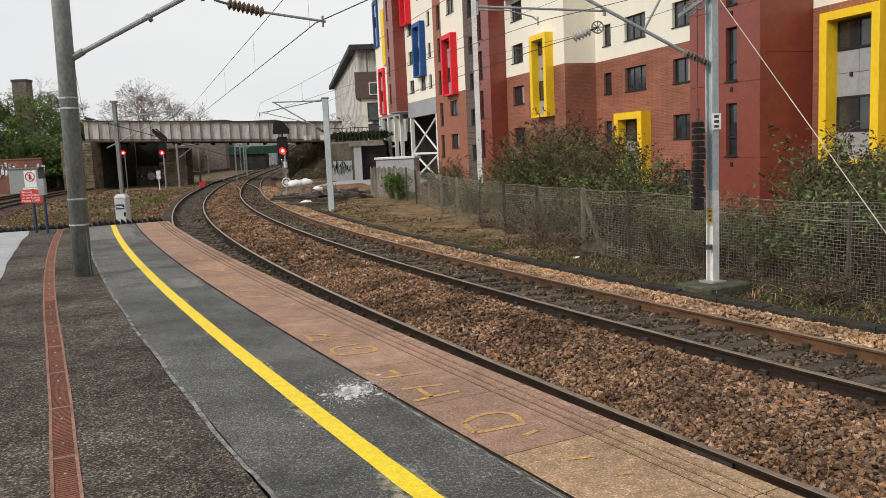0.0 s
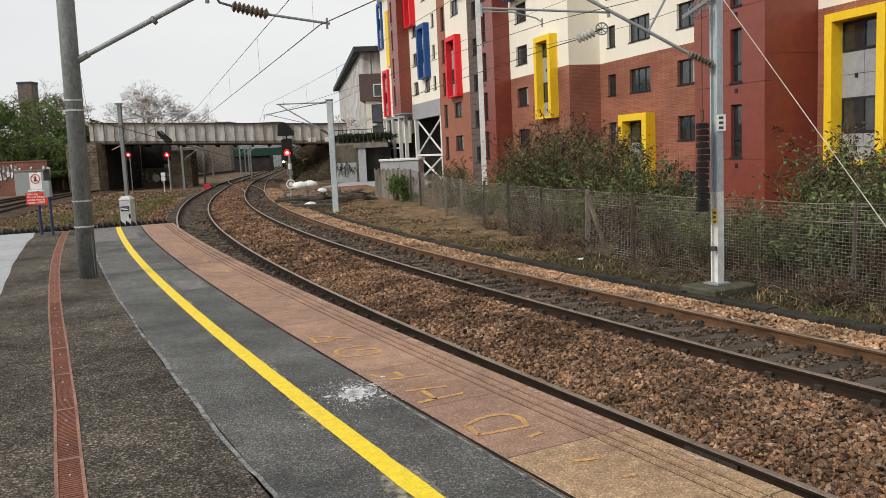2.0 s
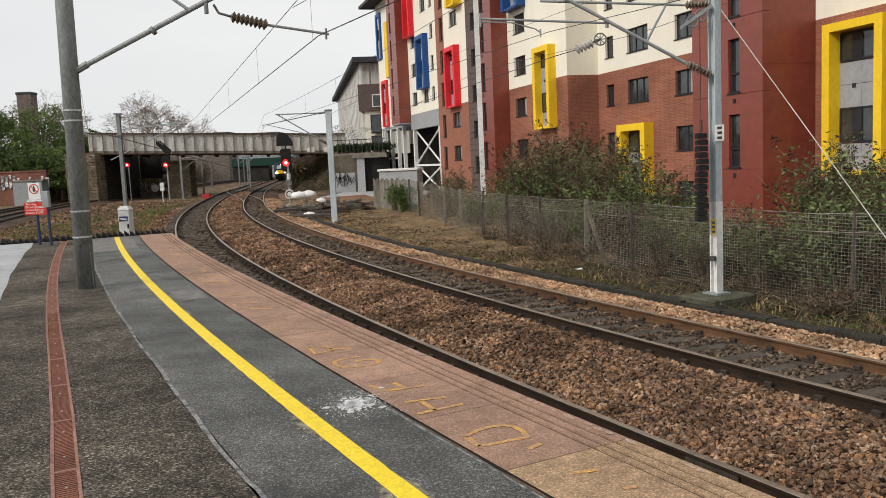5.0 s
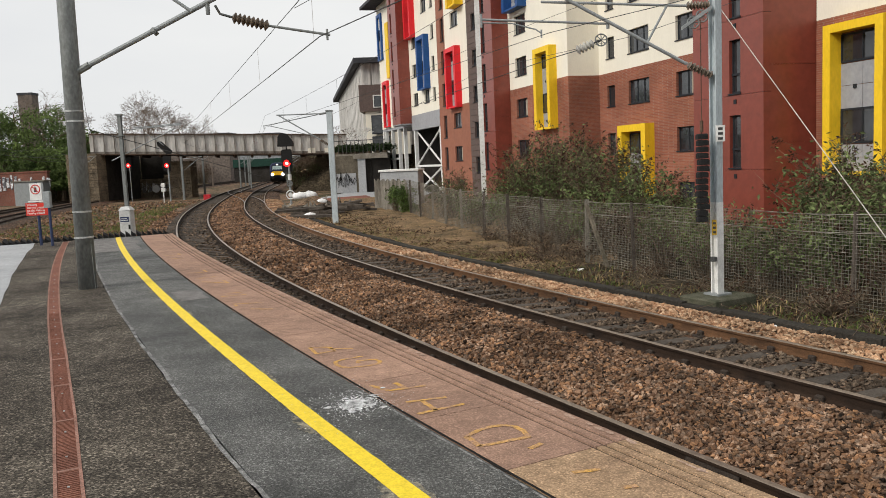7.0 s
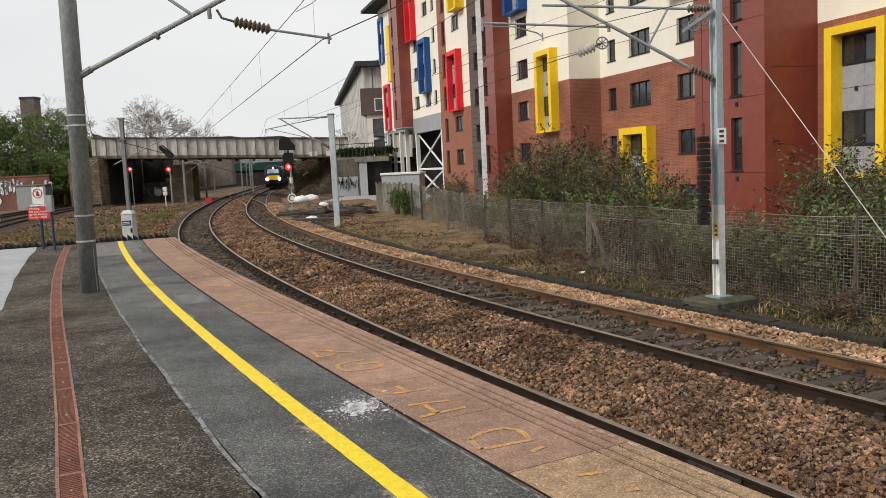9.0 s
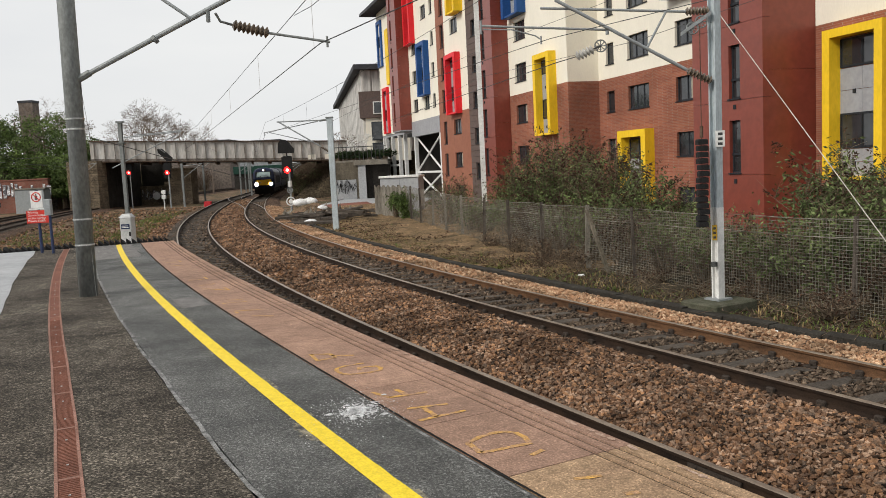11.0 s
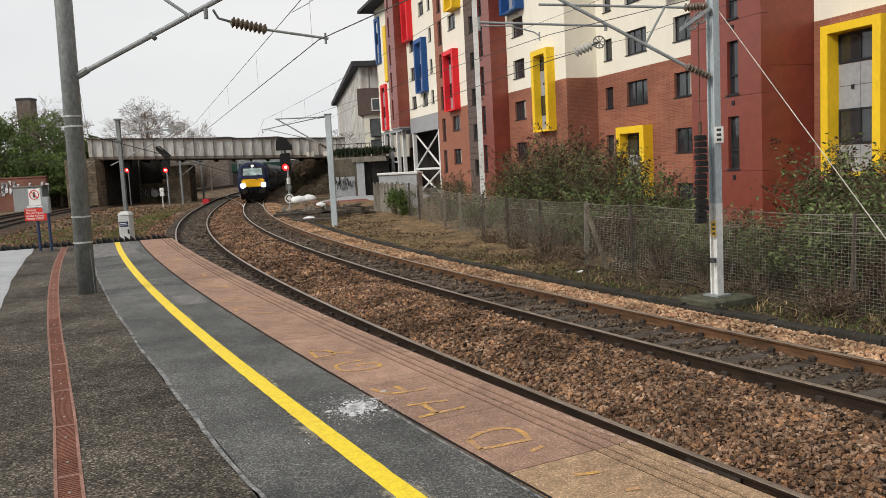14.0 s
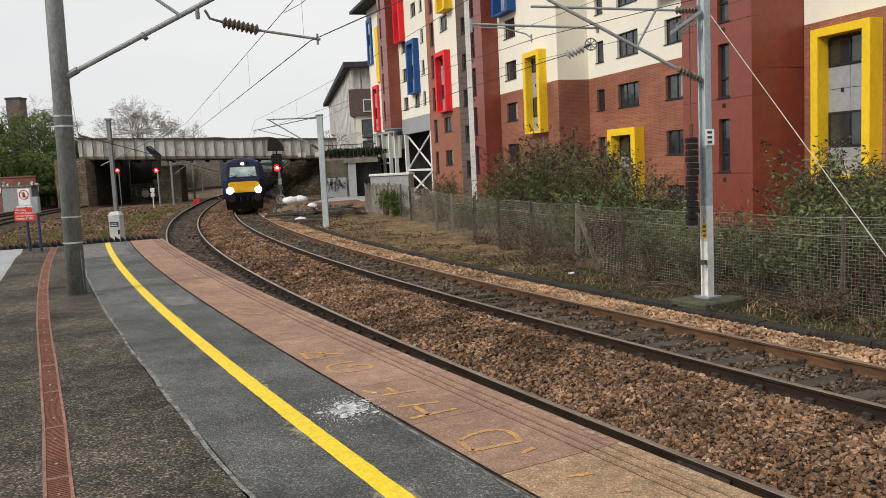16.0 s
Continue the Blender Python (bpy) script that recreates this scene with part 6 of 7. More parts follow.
# ---- signals ----
def signal(m, label, z_light, feather, scale=1.0, plate=True):
    s = thing("railway_signal", m, label, "signal", "railway signals")
    g = Geo()
    g.cyl((0.12, 0, -1.3), (0.12, 0, z_light), 0.075 * scale, n=12)
    part("post", g, GALV, s)
    g = Geo()
    g.cbox(-0.3, 0.3, 0, 0.32, z_light - 0.55, z_light + 0.95, 0.04)
    g.cbox(-0.36, 0.36, -0.03, 0.0, z_light - 0.5, z_light + 0.9, 0.0)
    part("head", g, RUBBER, s, "black signal head")
    g = Geo()
    for a in np.linspace(0.1, math.pi - 0.1, 9):
        b = a + 0.31
        g.hexa([(0.24 * math.cos(a), -0.03, z_light + 0.24 * math.sin(a)), (0.24 * math.cos(a), -0.4, z_light + 0.24 * math.sin(a)), (0.24 * math.cos(b), -0.4, z_light + 0.24 * math.sin(b)), (0.24 * math.cos(b), -0.03, z_light + 0.24 * math.sin(b)),
                (0.26 * math.cos(a), -0.03, z_light + 0.26 * math.sin(a)), (0.26 * math.cos(a), -0.4, z_light + 0.26 * math.sin(a)), (0.26 * math.cos(b), -0.4, z_light + 0.26 * math.sin(b)), (0.26 * math.cos(b), -0.03, z_light + 0.26 * math.sin(b))])
    part("hood", g, RUBBER, s)
    g = Geo()
    g.disc((0, -0.05, z_light), (0, 1, 0), 0.23, 0.03, 20)
    lens = part("lens", g, SIGNAL_RED, s, "lit red lens")
    g = Geo()
    g.disc((0, -0.075, z_light), (0, 1, 0), 0.1, 0.02, 16)
    part("lamp", g, SIGNAL_CORE, lens)
    if feather:
        g = Geo()
        sgn = feather
        zt = z_light + 1.15
        if sgn > 0:
            out = [(-0.55, 0.0), (0.5, -0.02), (0.5, 0.3), (0.1, 0.85), (-0.3, 0.9), (-0.5, 0.65)]
        else:
            out = [(0.05, 0.0), (0.5, -0.05), (0.62, 0.3), (-0.35, 1.25), (-0.75, 1.2), (-0.7, 0.85)]
        g.loft([[(x, y, zt + z) for x, z in out] for y in (0.12, -0.2)], True)
        g.cyl((0, 0.1, z_light + 0.9), (0, 0.1, zt + 0.3), 0.05, n=8)
        part("route_indicator", g, RUBBER, s, "black slanted route indicator")
    if plate:
        for zz, rr_ in ((-0.25, 0.28), (0.5, 0.17)):
            g = Geo()
            for k in range(20):
                a, b = k * math.pi / 10, (k + 1) * math.pi / 10
                g.cyl((0.12 + rr_ * math.cos(a), -0.12, zz + rr_ * math.sin(a)), (0.12 + rr_ * math.cos(b), -0.12, zz + rr_ * math.sin(b)), 0.045, n=5)
            g.disc((0.12, -0.11, zz), (0, 1, 0), rr_ * 0.55, 0.02, 14)
            part("round_plate", g, WHITE_PAINT if zz < 0 else GALV_DARK, s, "small round white plate")
        g = Geo()
        g.cyl((0.12, 0, 0.75), (0.12, 0, 1.15), 0.13, n=12)
        part("white_collar", g, WHITE_PAINT, s)
    return s


signal(pose(-10.56, 56.1, 0, 0, 0, -3), "railway signal showing red above a round white plate", 1.88, 1)
signal(pose(-27.4, 82, 0, 0, 0, 5), "railway signal showing red with a slanted route indicator", 2.36, -1, plate=False)
signal(pose(-34.65, 91, 0, 0, 0, 5), "distant railway signal showing red", 2.65, 0, 0.8, plate=False)
g = Geo()
for z in (-0.2, 0.25):
    g.cbox(-27.9, -27.5, 81.2, 81.4, z, z + 0.38, 0.03)
g.cyl((-27.7, 81.3, -1.3), (-27.7, 81.3, 0.3), 0.05, n=8)
solo("shunt_signal", g, [WHITE_PAINT], "small white ground signal on a short post", "signal")

# ---- platform end: sign, cabinet, trespass guard ----
guard = thing("trespass_guard", pose(0, 0, 0), "row of black saw-toothed rubber trespass guards at the platform end", "trespass guard")
tooth = Geo()
tooth.add([(-0.065, 0, 0), (0.065, 0, 0), (0.065, 0.5, 0), (-0.065, 0.5, 0), (-0.06, 0, 0.12), (0.05, 0, 0.03), (0.05, 0.5, 0.03), (-0.06, 0.5, 0.12)],
          [(3, 2, 1, 0), (4, 5, 6, 7), (0, 1, 5, 4), (1, 2, 6, 5), (2, 3, 7, 6), (3, 0, 4, 7)])
tooth_me = tooth.mesh("tooth", RUBBER)
for k in range(66):
    p = at(-8.9 + k * 0.135, S_END + 0.1, -0.02)
    ob = new("tooth", tooth_me)
    ob.parent = guard
    ob.matrix_basis = Matrix.Translation(p) @ Matrix.Rotation(-float(heading(S_END)), 4, "Z") @ pose(0, 0, random.uniform(-0.01, 0.02), random.uniform(-4, 4), 0, 0)
g = Geo()
g.loft([[at(-9, s, -0.03), at(-9, s, -1.3), at(-0.2, s, -1.3), at(-0.2, s, -0.03)] for s in (S_END + 0.02, S_END + 0.6)], True)
part("guard_bed", g, CONCRETE_OLD, guard)

cab = thing("location_cabinet", pose(-8.92, 23.0, 0), "white steel trackside cabinet with a blue label", "cabinet")
g = Geo()
g.cbox(-0.16, 0.16, -0.16, 0.16, -1.3, 0.6, 0.02)
part("body", g, PALE_GREY, cab)
g = Geo()
g.hexa([(-0.175, -0.175, 0.6), (0.175, -0.175, 0.6), (0.175, 0.175, 0.6), (-0.175, 0.175, 0.6), (-0.1, -0.1, 0.7), (0.1, -0.1, 0.7), (0.1, 0.1, 0.7), (-0.1, 0.1, 0.7)])
part("lid", g, PALE_GREY, cab)
g = Geo()
g.box(-0.13, 0.11, -0.168, -0.161, 0.28, 0.42)
lab = part("label_plate", g, SIGN_BLUE, cab, "blue label")
g = Geo()
g.box(-0.11, 0.09, -0.172, -0.169, 0.32, 0.335)
g.box(-0.11, 0.06, -0.172, -0.169, 0.36, 0.375)
part("label_bar", g, WHITE_PAINT, lab)
g = Geo()
g.box(0.09, 0.13, -0.19, -0.161, 0.08, 0.2)
part("lock", g, RUBBER, cab)

sign = thing("warning_sign", pose(-9.63, 19.45, 0), "red trespass warning sign below a white prohibition sign on blue posts", "sign")
g = Geo()
g.cyl((-0.02, 0.03, -0.02), (-0.02, 0.03, 1.5), 0.034, n=10)
part("post", g, SIGN_BLUE, sign)
g = Geo()
g.box(-0.29, 0.28, -0.015, 0.0, 0.72, 1.02)
red = part("red_board", g, SIGN_RED, sign, "red board with white lettering")
g = Geo()
g.box(-0.16, 0.12, -0.015, 0.0, 1.08, 1.48)
white = part("white_board", g, WHITE_PAINT, sign, "white prohibition board")
g = Geo()
for k in range(20):
    a, b = k * math.pi / 10, (k + 1) * math.pi / 10
    g.cyl((-0.02 + 0.105 * math.cos(a), -0.018, 1.335 + 0.105 * math.sin(a)), (-0.02 + 0.105 * math.cos(b), -0.018, 1.335 + 0.105 * math.sin(b)), 0.011, n=5)
g.cyl((-0.095, -0.018, 1.41), (0.055, -0.018, 1.26), 0.01, n=5)
part("red_ring", g, SIGN_RED, white)
g = Geo()
g.box(-0.05, 0.01, -0.0175, -0.0155, 1.27, 1.37)
g.disc((-0.02, -0.0165, 1.39), (0, 1, 0), 0.018, 0.002, 10)
part("pictogram", g, WIRE, white)


def lettering(text, size, x, z, y, parent, mat):
    cu = bpy.data.curves.new("lettering", "FONT")
    cu.body, cu.size, cu.extrude = text, size, 0.001
    cu.materials.append(mat)
    ob = new("lettering", cu)
    ob.parent = parent
    ob.matrix_basis = pose(x, y, z, 90, 0, 0)


for k, line_ in enumerate(("Warning", "Do not trespass", "on the Railway", "Penalty £1000")):
    lettering(line_, 0.072, -0.26, 0.955 - k * 0.068, -0.017, red, WHITE_PAINT)
g = Geo()
g.box(-0.22, 0.2, -0.01, 0.005, 1.04, 1.07)
part("small_board", g, WHITE_PAINT, sign)

post = thing("keypad_post", pose(-9.25, 19.2, 0), "dark blue post with a small grey box at the platform end", "post")
g = Geo()
g.cyl((0, 0, -0.02), (0, 0, 0.95), 0.032, n=10)
part("post", g, SIGN_BLUE, post)
g = Geo()
g.cbox(-0.1, 0.06, -0.06, 0.06, 0.9, 1.28, 0.015)
part("box", g, GALV, post, "grey box")

# ---- trackside hut, kiosk, sacks, timber ----
hut = thing("relay_hut", pose(-46.2, 92.3, 0), "weathered grey relay cabinet beside the other line", "cabinet")
g = Geo()
g.cbox(-1.6, 1.7, -0.8, 0.8, -1.3, 1.35, 0.05)
part("body", g, GALV, hut)
g = Geo()
g.box(-1.8, 1.9, -0.9, 0.9, 1.35, 1.5)
part("roof", g, CONCRETE_OLD, hut)
kiosk = thing("utility_kiosk", pose(-2.55, 51.5, 0, 0, 0, -12), "off-white steel utility cabinet behind the fence", "cabinet")
g = Geo()
g.cbox(-1.25, 1.2, -0.7, 0.7, -1.3, 1.05, 0.03)
part("body", g, CONCRETE, kiosk)
g = Geo()
g.cbox(-1.32, 1.27, -0.78, 0.78, 1.05, 1.18, 0.03)
part("lid", g, WHITE_PAINT, kiosk)
g = Geo()
g.box(-0.03, -0.01, -0.712, -0.702, -1.2, 1.0)
part("door_seam", g, GALV_DARK, kiosk)

for x, y, w in ((-9.1, 52, 0.62), (-8.55, 52.2, 0.66), (-7.6, 51.0, 0.42), (-7.25, 44.0, 0.45)):
    g = Geo()
    g.smooth = True
    rings = []
    for j in range(7):
        t = j / 6
        r = math.sin(t * math.pi) ** 0.5 * w * 0.55 + 0.02
        rings.append([(r * math.cos(a) * (1.35 + 0.3 * noise.noise((math.cos(a) * 1.5, math.sin(a) * 1.5, x + j * 0.4))), r * math.sin(a), -1.25 + 0.85 * w * t + 0.22 * w * noise.noise((math.cos(a) * 2, math.sin(a) * 2, y + j * 0.5))) for a in np.linspace(0, 6.283, 15)[:-1]])
    g.loft(rings, True)
    ob = solo("white_sack", g, PALLET_WHITE, "crumpled white sack dumped beside the track", "sack", "white sacks")
    ob.location = (x, y, (0.74 if x < -8 else 0.48) if y > 50 else 0.02)
g = Geo()
rows_ = []
for j in range(17):
    row = []
    for i in range(17):
        x, y = -10.4 + i * 0.27, 49.0 + j * 0.36
        d = math.hypot((x + 8.4) / 1.7, (y - 51.9) / 2.4)
        row.append((x, y, -1.32 + 1.0 * max(0.0, 1 - d * d) ** 0.7 + 0.12 * noise.noise((x * 2.4, y * 2.4, 2)) * (d < 1)))
    rows_.append(row)
g.loft(rows_, False, closed=False)
solo("rubble_mound", g, EARTH, "low mound of earth and rubble beside the track", "mound", kind="structure")
pile = thing("timber_pile", pose(-6.6, 47.5, 0), "heap of old dark sleepers and rubble beside the track", "timber pile")
pr = random.Random(8)
for k in range(46):
    g = Geo()
    L_ = pr.uniform(1.0, 2.6)
    g.cbox(-L_ / 2, L_ / 2, -0.12, 0.12, -0.06, 0.07, 0.01)
    ob = part("beam", g, SLEEPER, pile)
    ob.matrix_basis = pose(pr.gauss(-0.4, 1.0), pr.gauss(1.5, 2.0), -1.15 + abs(pr.gauss(0, 0.26)), pr.uniform(-10, 10), pr.uniform(-10, 10), pr.uniform(-30, 25))
g = Geo()
for k in range(170):
    x, y, r = pr.gauss(-1.6, 0.9), pr.gauss(4.5, 1.6), pr.uniform(0.08, 0.34)
    V, F = SHAPES[k % 10]
    g.add([(x + v[0] * r, y + v[1] * r, -1.2 + abs(pr.gauss(0, 0.28)) + v[2] * r) for v in V], [tuple(int(i) for i in f) for f in F])
ob = part("rubble", g, CONCRETE_OLD, pile, "pale broken rubble")
ob["kind"] = "stuff"
g = Geo()
g.cbox(-24.6, -23.9, 84, 84.5, -1.3, -0.75, 0.05)
solo("red_marker", g, ORANGE, "small red marker block between the tracks", "marker")

# ---- far left: wall, chimney, distant buildings ----
g = Geo()
g.box(-70, -45.4, 94.5, 95.1, -1.3, 2.4)
g.box(-70, -45.3, 94.4, 95.2, 2.4, 2.55)
solo("brick_wall_west", g, BRICK_OLD, "old soot-stained red brick wall with faded graffiti", "wall", kind="structure")
g = Geo()
for k in range(14):
    x0 = -51.5 + k * 0.46
    g.box(x0, x0 + pr.uniform(0.2, 0.45), 94.43, 94.46, 0.2 + pr.uniform(0, 0.6), 1.2 + pr.uniform(0, 1.0))
solo("graffiti", g, GRAFFITI, "faded pale graffiti on the old brick wall", "graffiti", kind="stuff")
chim = thing("chimney_stack", pose(-73.5, 150, 0), "square brown tower rising behind the trees", "tower")
g = Geo()
g.box(-1.9, 0.6, -1.2, 1.2, -1.3, 16.7)
part("shaft", g, FAR_BROWN, chim)
g = Geo()
g.box(-2.0, 0.7, -1.3, 1.3, 16.7, 17.1)
part("cap", g, ROOF_DARK, chim)


def far_block(x, y, w, d, h, mat, label, storeys, cols):
    b = thing("distant_building", pose(x, y, 0), label, "building", "distant buildings")
    g = Geo()
    g.box(-w / 2, w / 2, 0, d, -1.3, h)
    part("wall", g, mat, b)
    g = Geo()
    g.box(-w / 2 - 0.3, w / 2 + 0.3, -0.3, d + 0.3, h, h + 0.4)
    part("roof", g, ROOF_DARK, b)
    for i in range(storeys):
        for j in range(cols):
            g = Geo()
            cx = -w / 2 + (j + 0.5) * w / cols
            z = h - 2.6 - i * 3.2
            g.box(cx - w / cols * 0.3, cx + w / cols * 0.3, -0.06, 0.0, z, z + 1.4)
            part("window", g, GLASS, b)


far_block(-75, 210, 42, 10, 10.8, FAR_BROWN, "low brown distant building beyond the bridge", 1, 10)
far_block(-64, 260, 26, 10, 12.4, FAR_GREY, "pale grey distant building beyond the bridge", 1, 9)

# white industrial building beyond the road
wb = thing("white_building", pose(0, 0, 0), "pale corrugated building with a dark pitched roof edge", "building")
g = Geo()
c0, c1, c2 = Vector((-9.3, 100, 0)), Vector((-18.6, 153, 0)), Vector((1, 101.5, 0))
for p, q in ((c0, c1), (c0, c2)):
    n = 22 if q is c1 else 8
    for k in range(n):
        a, b = p.lerp(q, k / n), p.lerp(q, (k + 0.86) / n)
        d = (q - p).normalized()
        m = Vector((d.y, -d.x, 0)) * (0.0 if q is c1 else 0.0)
        e = Vector((0.4, 0.4, 0))
        g = Geo()
        g.hexa([(a.x, a.y, 2), (b.x, b.y, 2), (b.x + e.x, b.y + e.y, 2), (a.x + e.x, a.y + e.y, 2), (a.x, a.y, 13.6), (b.x, b.y, 13.6), (b.x + e.x, b.y + e.y, 13.6), (a.x + e.x, a.y + e.y, 13.6)])
        part("wall_panel", g, FAR_WHITE, wb)
g = Geo()
g.hexa([(-10.0, 99, 13.6), (1, 100.5, 13.6), (1, 155, 13.6), (-20, 156, 13.4), (-10.0, 99, 14.2), (1, 100.5, 14.2), (1, 155, 14.2), (-20, 156, 14.0)])
part("roof", g, ROOF_DARK, wb)
house = thing("gabled_house", pose(-6.6, 95.5, 0), "cream and grey house end with dark windows behind the railing", "house")
g = Geo()
g.box(-2.0, 3, 0, 6, 2.6, 7.6)
part("wall", g, CREAM, house)
g = Geo()
g.box(-2.6, 3, -0.3, 6, 7.6, 10.6)
part("upper_wall", g, CLAD, house, "grey slate-hung upper floor")
for z0, z1, x0, x1 in ((5.1, 7.0, -1.2, 0.6), (8.1, 9.3, -0.9, 0.0), (3.0, 4.6, -1.2, 0.6)):
    g = Geo()
    g.box(x0 - 0.12, x1 + 0.12, -0.42, -0.3, z0 - 0.12, z1 + 0.12)
    wn_ = part("window", g, WHITE_PAINT if z0 > 8 else WIN_FRAME, house)
    g = Geo()
    g.box(x0, x1, -0.46, -0.43, z0, z1)
    part("pane", g, GLASS, wn_)
# green girder bridge in the distance
gb = thing("green_bridge", pose(-38, 185, 0), "small dark green girder bridge in the distance", "bridge")
g = Geo()
g.box(-9, 2.4, 0, 0.4, 2.2, 3.9)
part("girder", g, GREEN_STEEL, gb)
g = Geo()
g.box(-9, -0.9, 0.5, 4, -1.3, 2.2)
part("pier", g, DARK_WALL, gb)


# ---- vegetation ----
def leaf(g, p, size, r, mi=0, droop=0.0):
    a, t = r.uniform(0, 6.283), r.uniform(-0.9, 0.9)
    d = Vector((math.cos(a) * math.cos(t), math.sin(a) * math.cos(t), math.sin(t) - droop))
    u = d.cross(Vector((r.gauss(0, 1), r.gauss(0, 1), r.gauss(0, 1)))).normalized() * size * 0.2
    p = Vector(p)
    m = p + d * size * 0.5
    n = d.cross(u).normalized() * size * 0.08
    g.add([p, m + u + n, p + d * size, m - u + n], [(0, 1, 2), (0, 2, 3)], mi)


def shrub(x, y, z0, h, rad, stems, leaves, heads, seed, label, leaf_mat=LEAF, size=0.11, bare=0.45, stem_mat=TWIG, thick=1.0):
    r = random.Random(seed)
    b = thing("shrub", pose(x, y, z0), label, "shrub", "scrub behind the fence")
    gs, gl, gh = Geo(), Geo(), Geo()
    tips = []
    for k in range(stems):
        a, q = r.uniform(0, 6.283), r.uniform(0.05, 0.35) * rad
        e = r.uniform(0.35, 1.0) * rad
        hh = h * r.uniform(0.55, 1.0) * (1.05 - 0.3 * e / rad)
        p0 = Vector((q * math.cos(a), q * math.sin(a), 0))
        p3 = Vector((e * math.cos(a + r.uniform(-0.4, 0.4)), e * math.sin(a + r.uniform(-0.4, 0.4)), hh))
        p1 = p0.lerp(p3, 0.35) + Vector((r.gauss(0, 0.1), r.gauss(0, 0.1), hh * 0.16))
        p2 = p0.lerp(p3, 0.7) + Vector((r.gauss(0, 0.12), r.gauss(0, 0.12), hh * 0.12))
        gs.tube([p0, p1, p2, p3], [q * thick for q in (0.016, 0.012, 0.008, 0.003)], 4, caps=False)
        path = [p0, p1, p2, p3]
        for j in range(4):
            f = r.uniform(0.35, 0.98) * 3
            i = min(int(f), 2)
            c = path[i].lerp(path[i + 1], f - i)
            t = c + Vector((r.gauss(0, 0.25), r.gauss(0, 0.25), r.uniform(0.05, 0.4))) * (h / 2.6)
            gs.tube([c, c.lerp(t, 0.5) + Vector((0, 0, 0.03)), t], [q * thick for q in (0.006, 0.004, 0.002)], 3, caps=False)
            tips.append((c, t))
        tips.append((p2, p3))
    for k in range(leaves):
        c, t = r.choice(tips)
        p = c.lerp(t, r.uniform(0.1, 1.05)) + Vector((r.gauss(0, 0.07), r.gauss(0, 0.07), r.gauss(0, 0.07)))
        if p.z > h * (1 - bare) and r.random() < 0.65:
            p.z -= h * bare * r.random()
        p.z = max(0.05, p.z)
        leaf(gl, p, size * r.uniform(0.6, 1.35), r, droop=0.25)
    for k in range(heads):
        c, t = r.choice(tips)
        d = (t - c).normalized()
        for j in range(9):
            leaf(gh, t + d * (j * 0.022 - 0.05) + Vector((r.gauss(0, 0.012), r.gauss(0, 0.012), 0)), 0.085 * r.uniform(0.6, 1.2), r)
    part("branchwork", gs, stem_mat, b)["kind"] = "stuff"
    if leaves:
        part("foliage", gl, leaf_mat, b)["kind"] = "stuff"
    if heads:
        part("dead_blossom", gh, DEAD, b)["kind"] = "stuff"
    return b


BUD = "straggling buddleia with grey-green leaves and dead brown flower heads"
for k, (x, y, h, rad, st, lv, hd) in enumerate((
        (2.6, 31.0, 2.6, 1.4, 60, 3000, 150), (4.0, 27.2, 4.1, 1.8, 130, 4700, 420), (3.2, 28.5, 3.7, 1.5, 110, 4000, 340), (4.9, 24.6, 3.5, 1.5, 110, 3800, 330),
        (5.4, 22.2, 2.8, 1.3, 64, 4200, 140), (5.8, 20.2, 2.1, 1.0, 44, 1900, 60), (6.2, 17.6, 1.8, 1.0, 44, 1500, 40), (6.8, 15.6, 1.7, 1.0, 40, 1300, 30),
        (7.7, 15.8, 3.0, 1.3, 64, 3600, 90), (8.4, 16.4, 3.3, 1.3, 64, 3600, 90), (7.2, 14.4, 2.2, 1.0, 50, 2600, 40), (8.0, 14.6, 2.7, 1.1, 56, 3000, 60),
        (1.1, 34.5, 1.8, 1.0, 36, 1300, 40), (0.2, 38.5, 2.5, 1.1, 50, 700, 70), (0.6, 41.5, 2.7, 1.2, 44, 500, 70))):
    shrub(x, y, -1.25, h, rad, st, lv, hd, 20 + k, BUD)
for k, (x, y, h, rad) in enumerate(((4.6, 20.9, 1.7, 0.9), (5.6, 17.4, 1.5, 0.9), (6.9, 15.0, 1.5, 0.8), (8.3, 12.2, 1.5, 0.8), (3.5, 25.2, 1.8, 0.9), (1.6, 33.0, 1.4, 0.8), (7.6, 13.6, 1.5, 0.8), (5.1, 19.2, 1.6, 0.8), (4.2, 23.0, 1.7, 0.8), (8.9, 11.2, 1.5, 0.8), (6.3, 16.0, 1.4, 0.8), (2.6, 29.4, 1.7, 0.9), (2.9, 26.9, 1.7, 0.8), (3.9, 21.9, 1.6, 0.6))):
    shrub(x, y, -1.25, h, rad, 80, 1100, 0, 120 + k, "tangle of brambles with withered leaves behind the fence", DEAD if k % 3 == 0 else LEAF, 0.08, 0.1)
for k, (x, y, h, rad, st, lv) in enumerate(((3.35, 20.9, 0.7, 0.6, 36, 160), (2.85, 22.9, 1.0, 0.7, 46, 160), (2.2, 25.0, 0.8, 0.6, 36, 120), (1.6, 27.4, 0.7, 0.5, 30, 100), (2.5, 21.6, 0.5, 0.6, 30, 140), (5.2, 15.0, 0.5, 0.6, 30, 160), (6.2, 13.0, 0.6, 0.6, 34, 200), (4.4, 17.6, 0.5, 0.5, 26, 140))):
    shrub(x, y, -1.25, h, rad, st, lv, 0, 60 + k, "low tangle of bare brambles growing through the fence", DEAD, 0.07, 0.1)
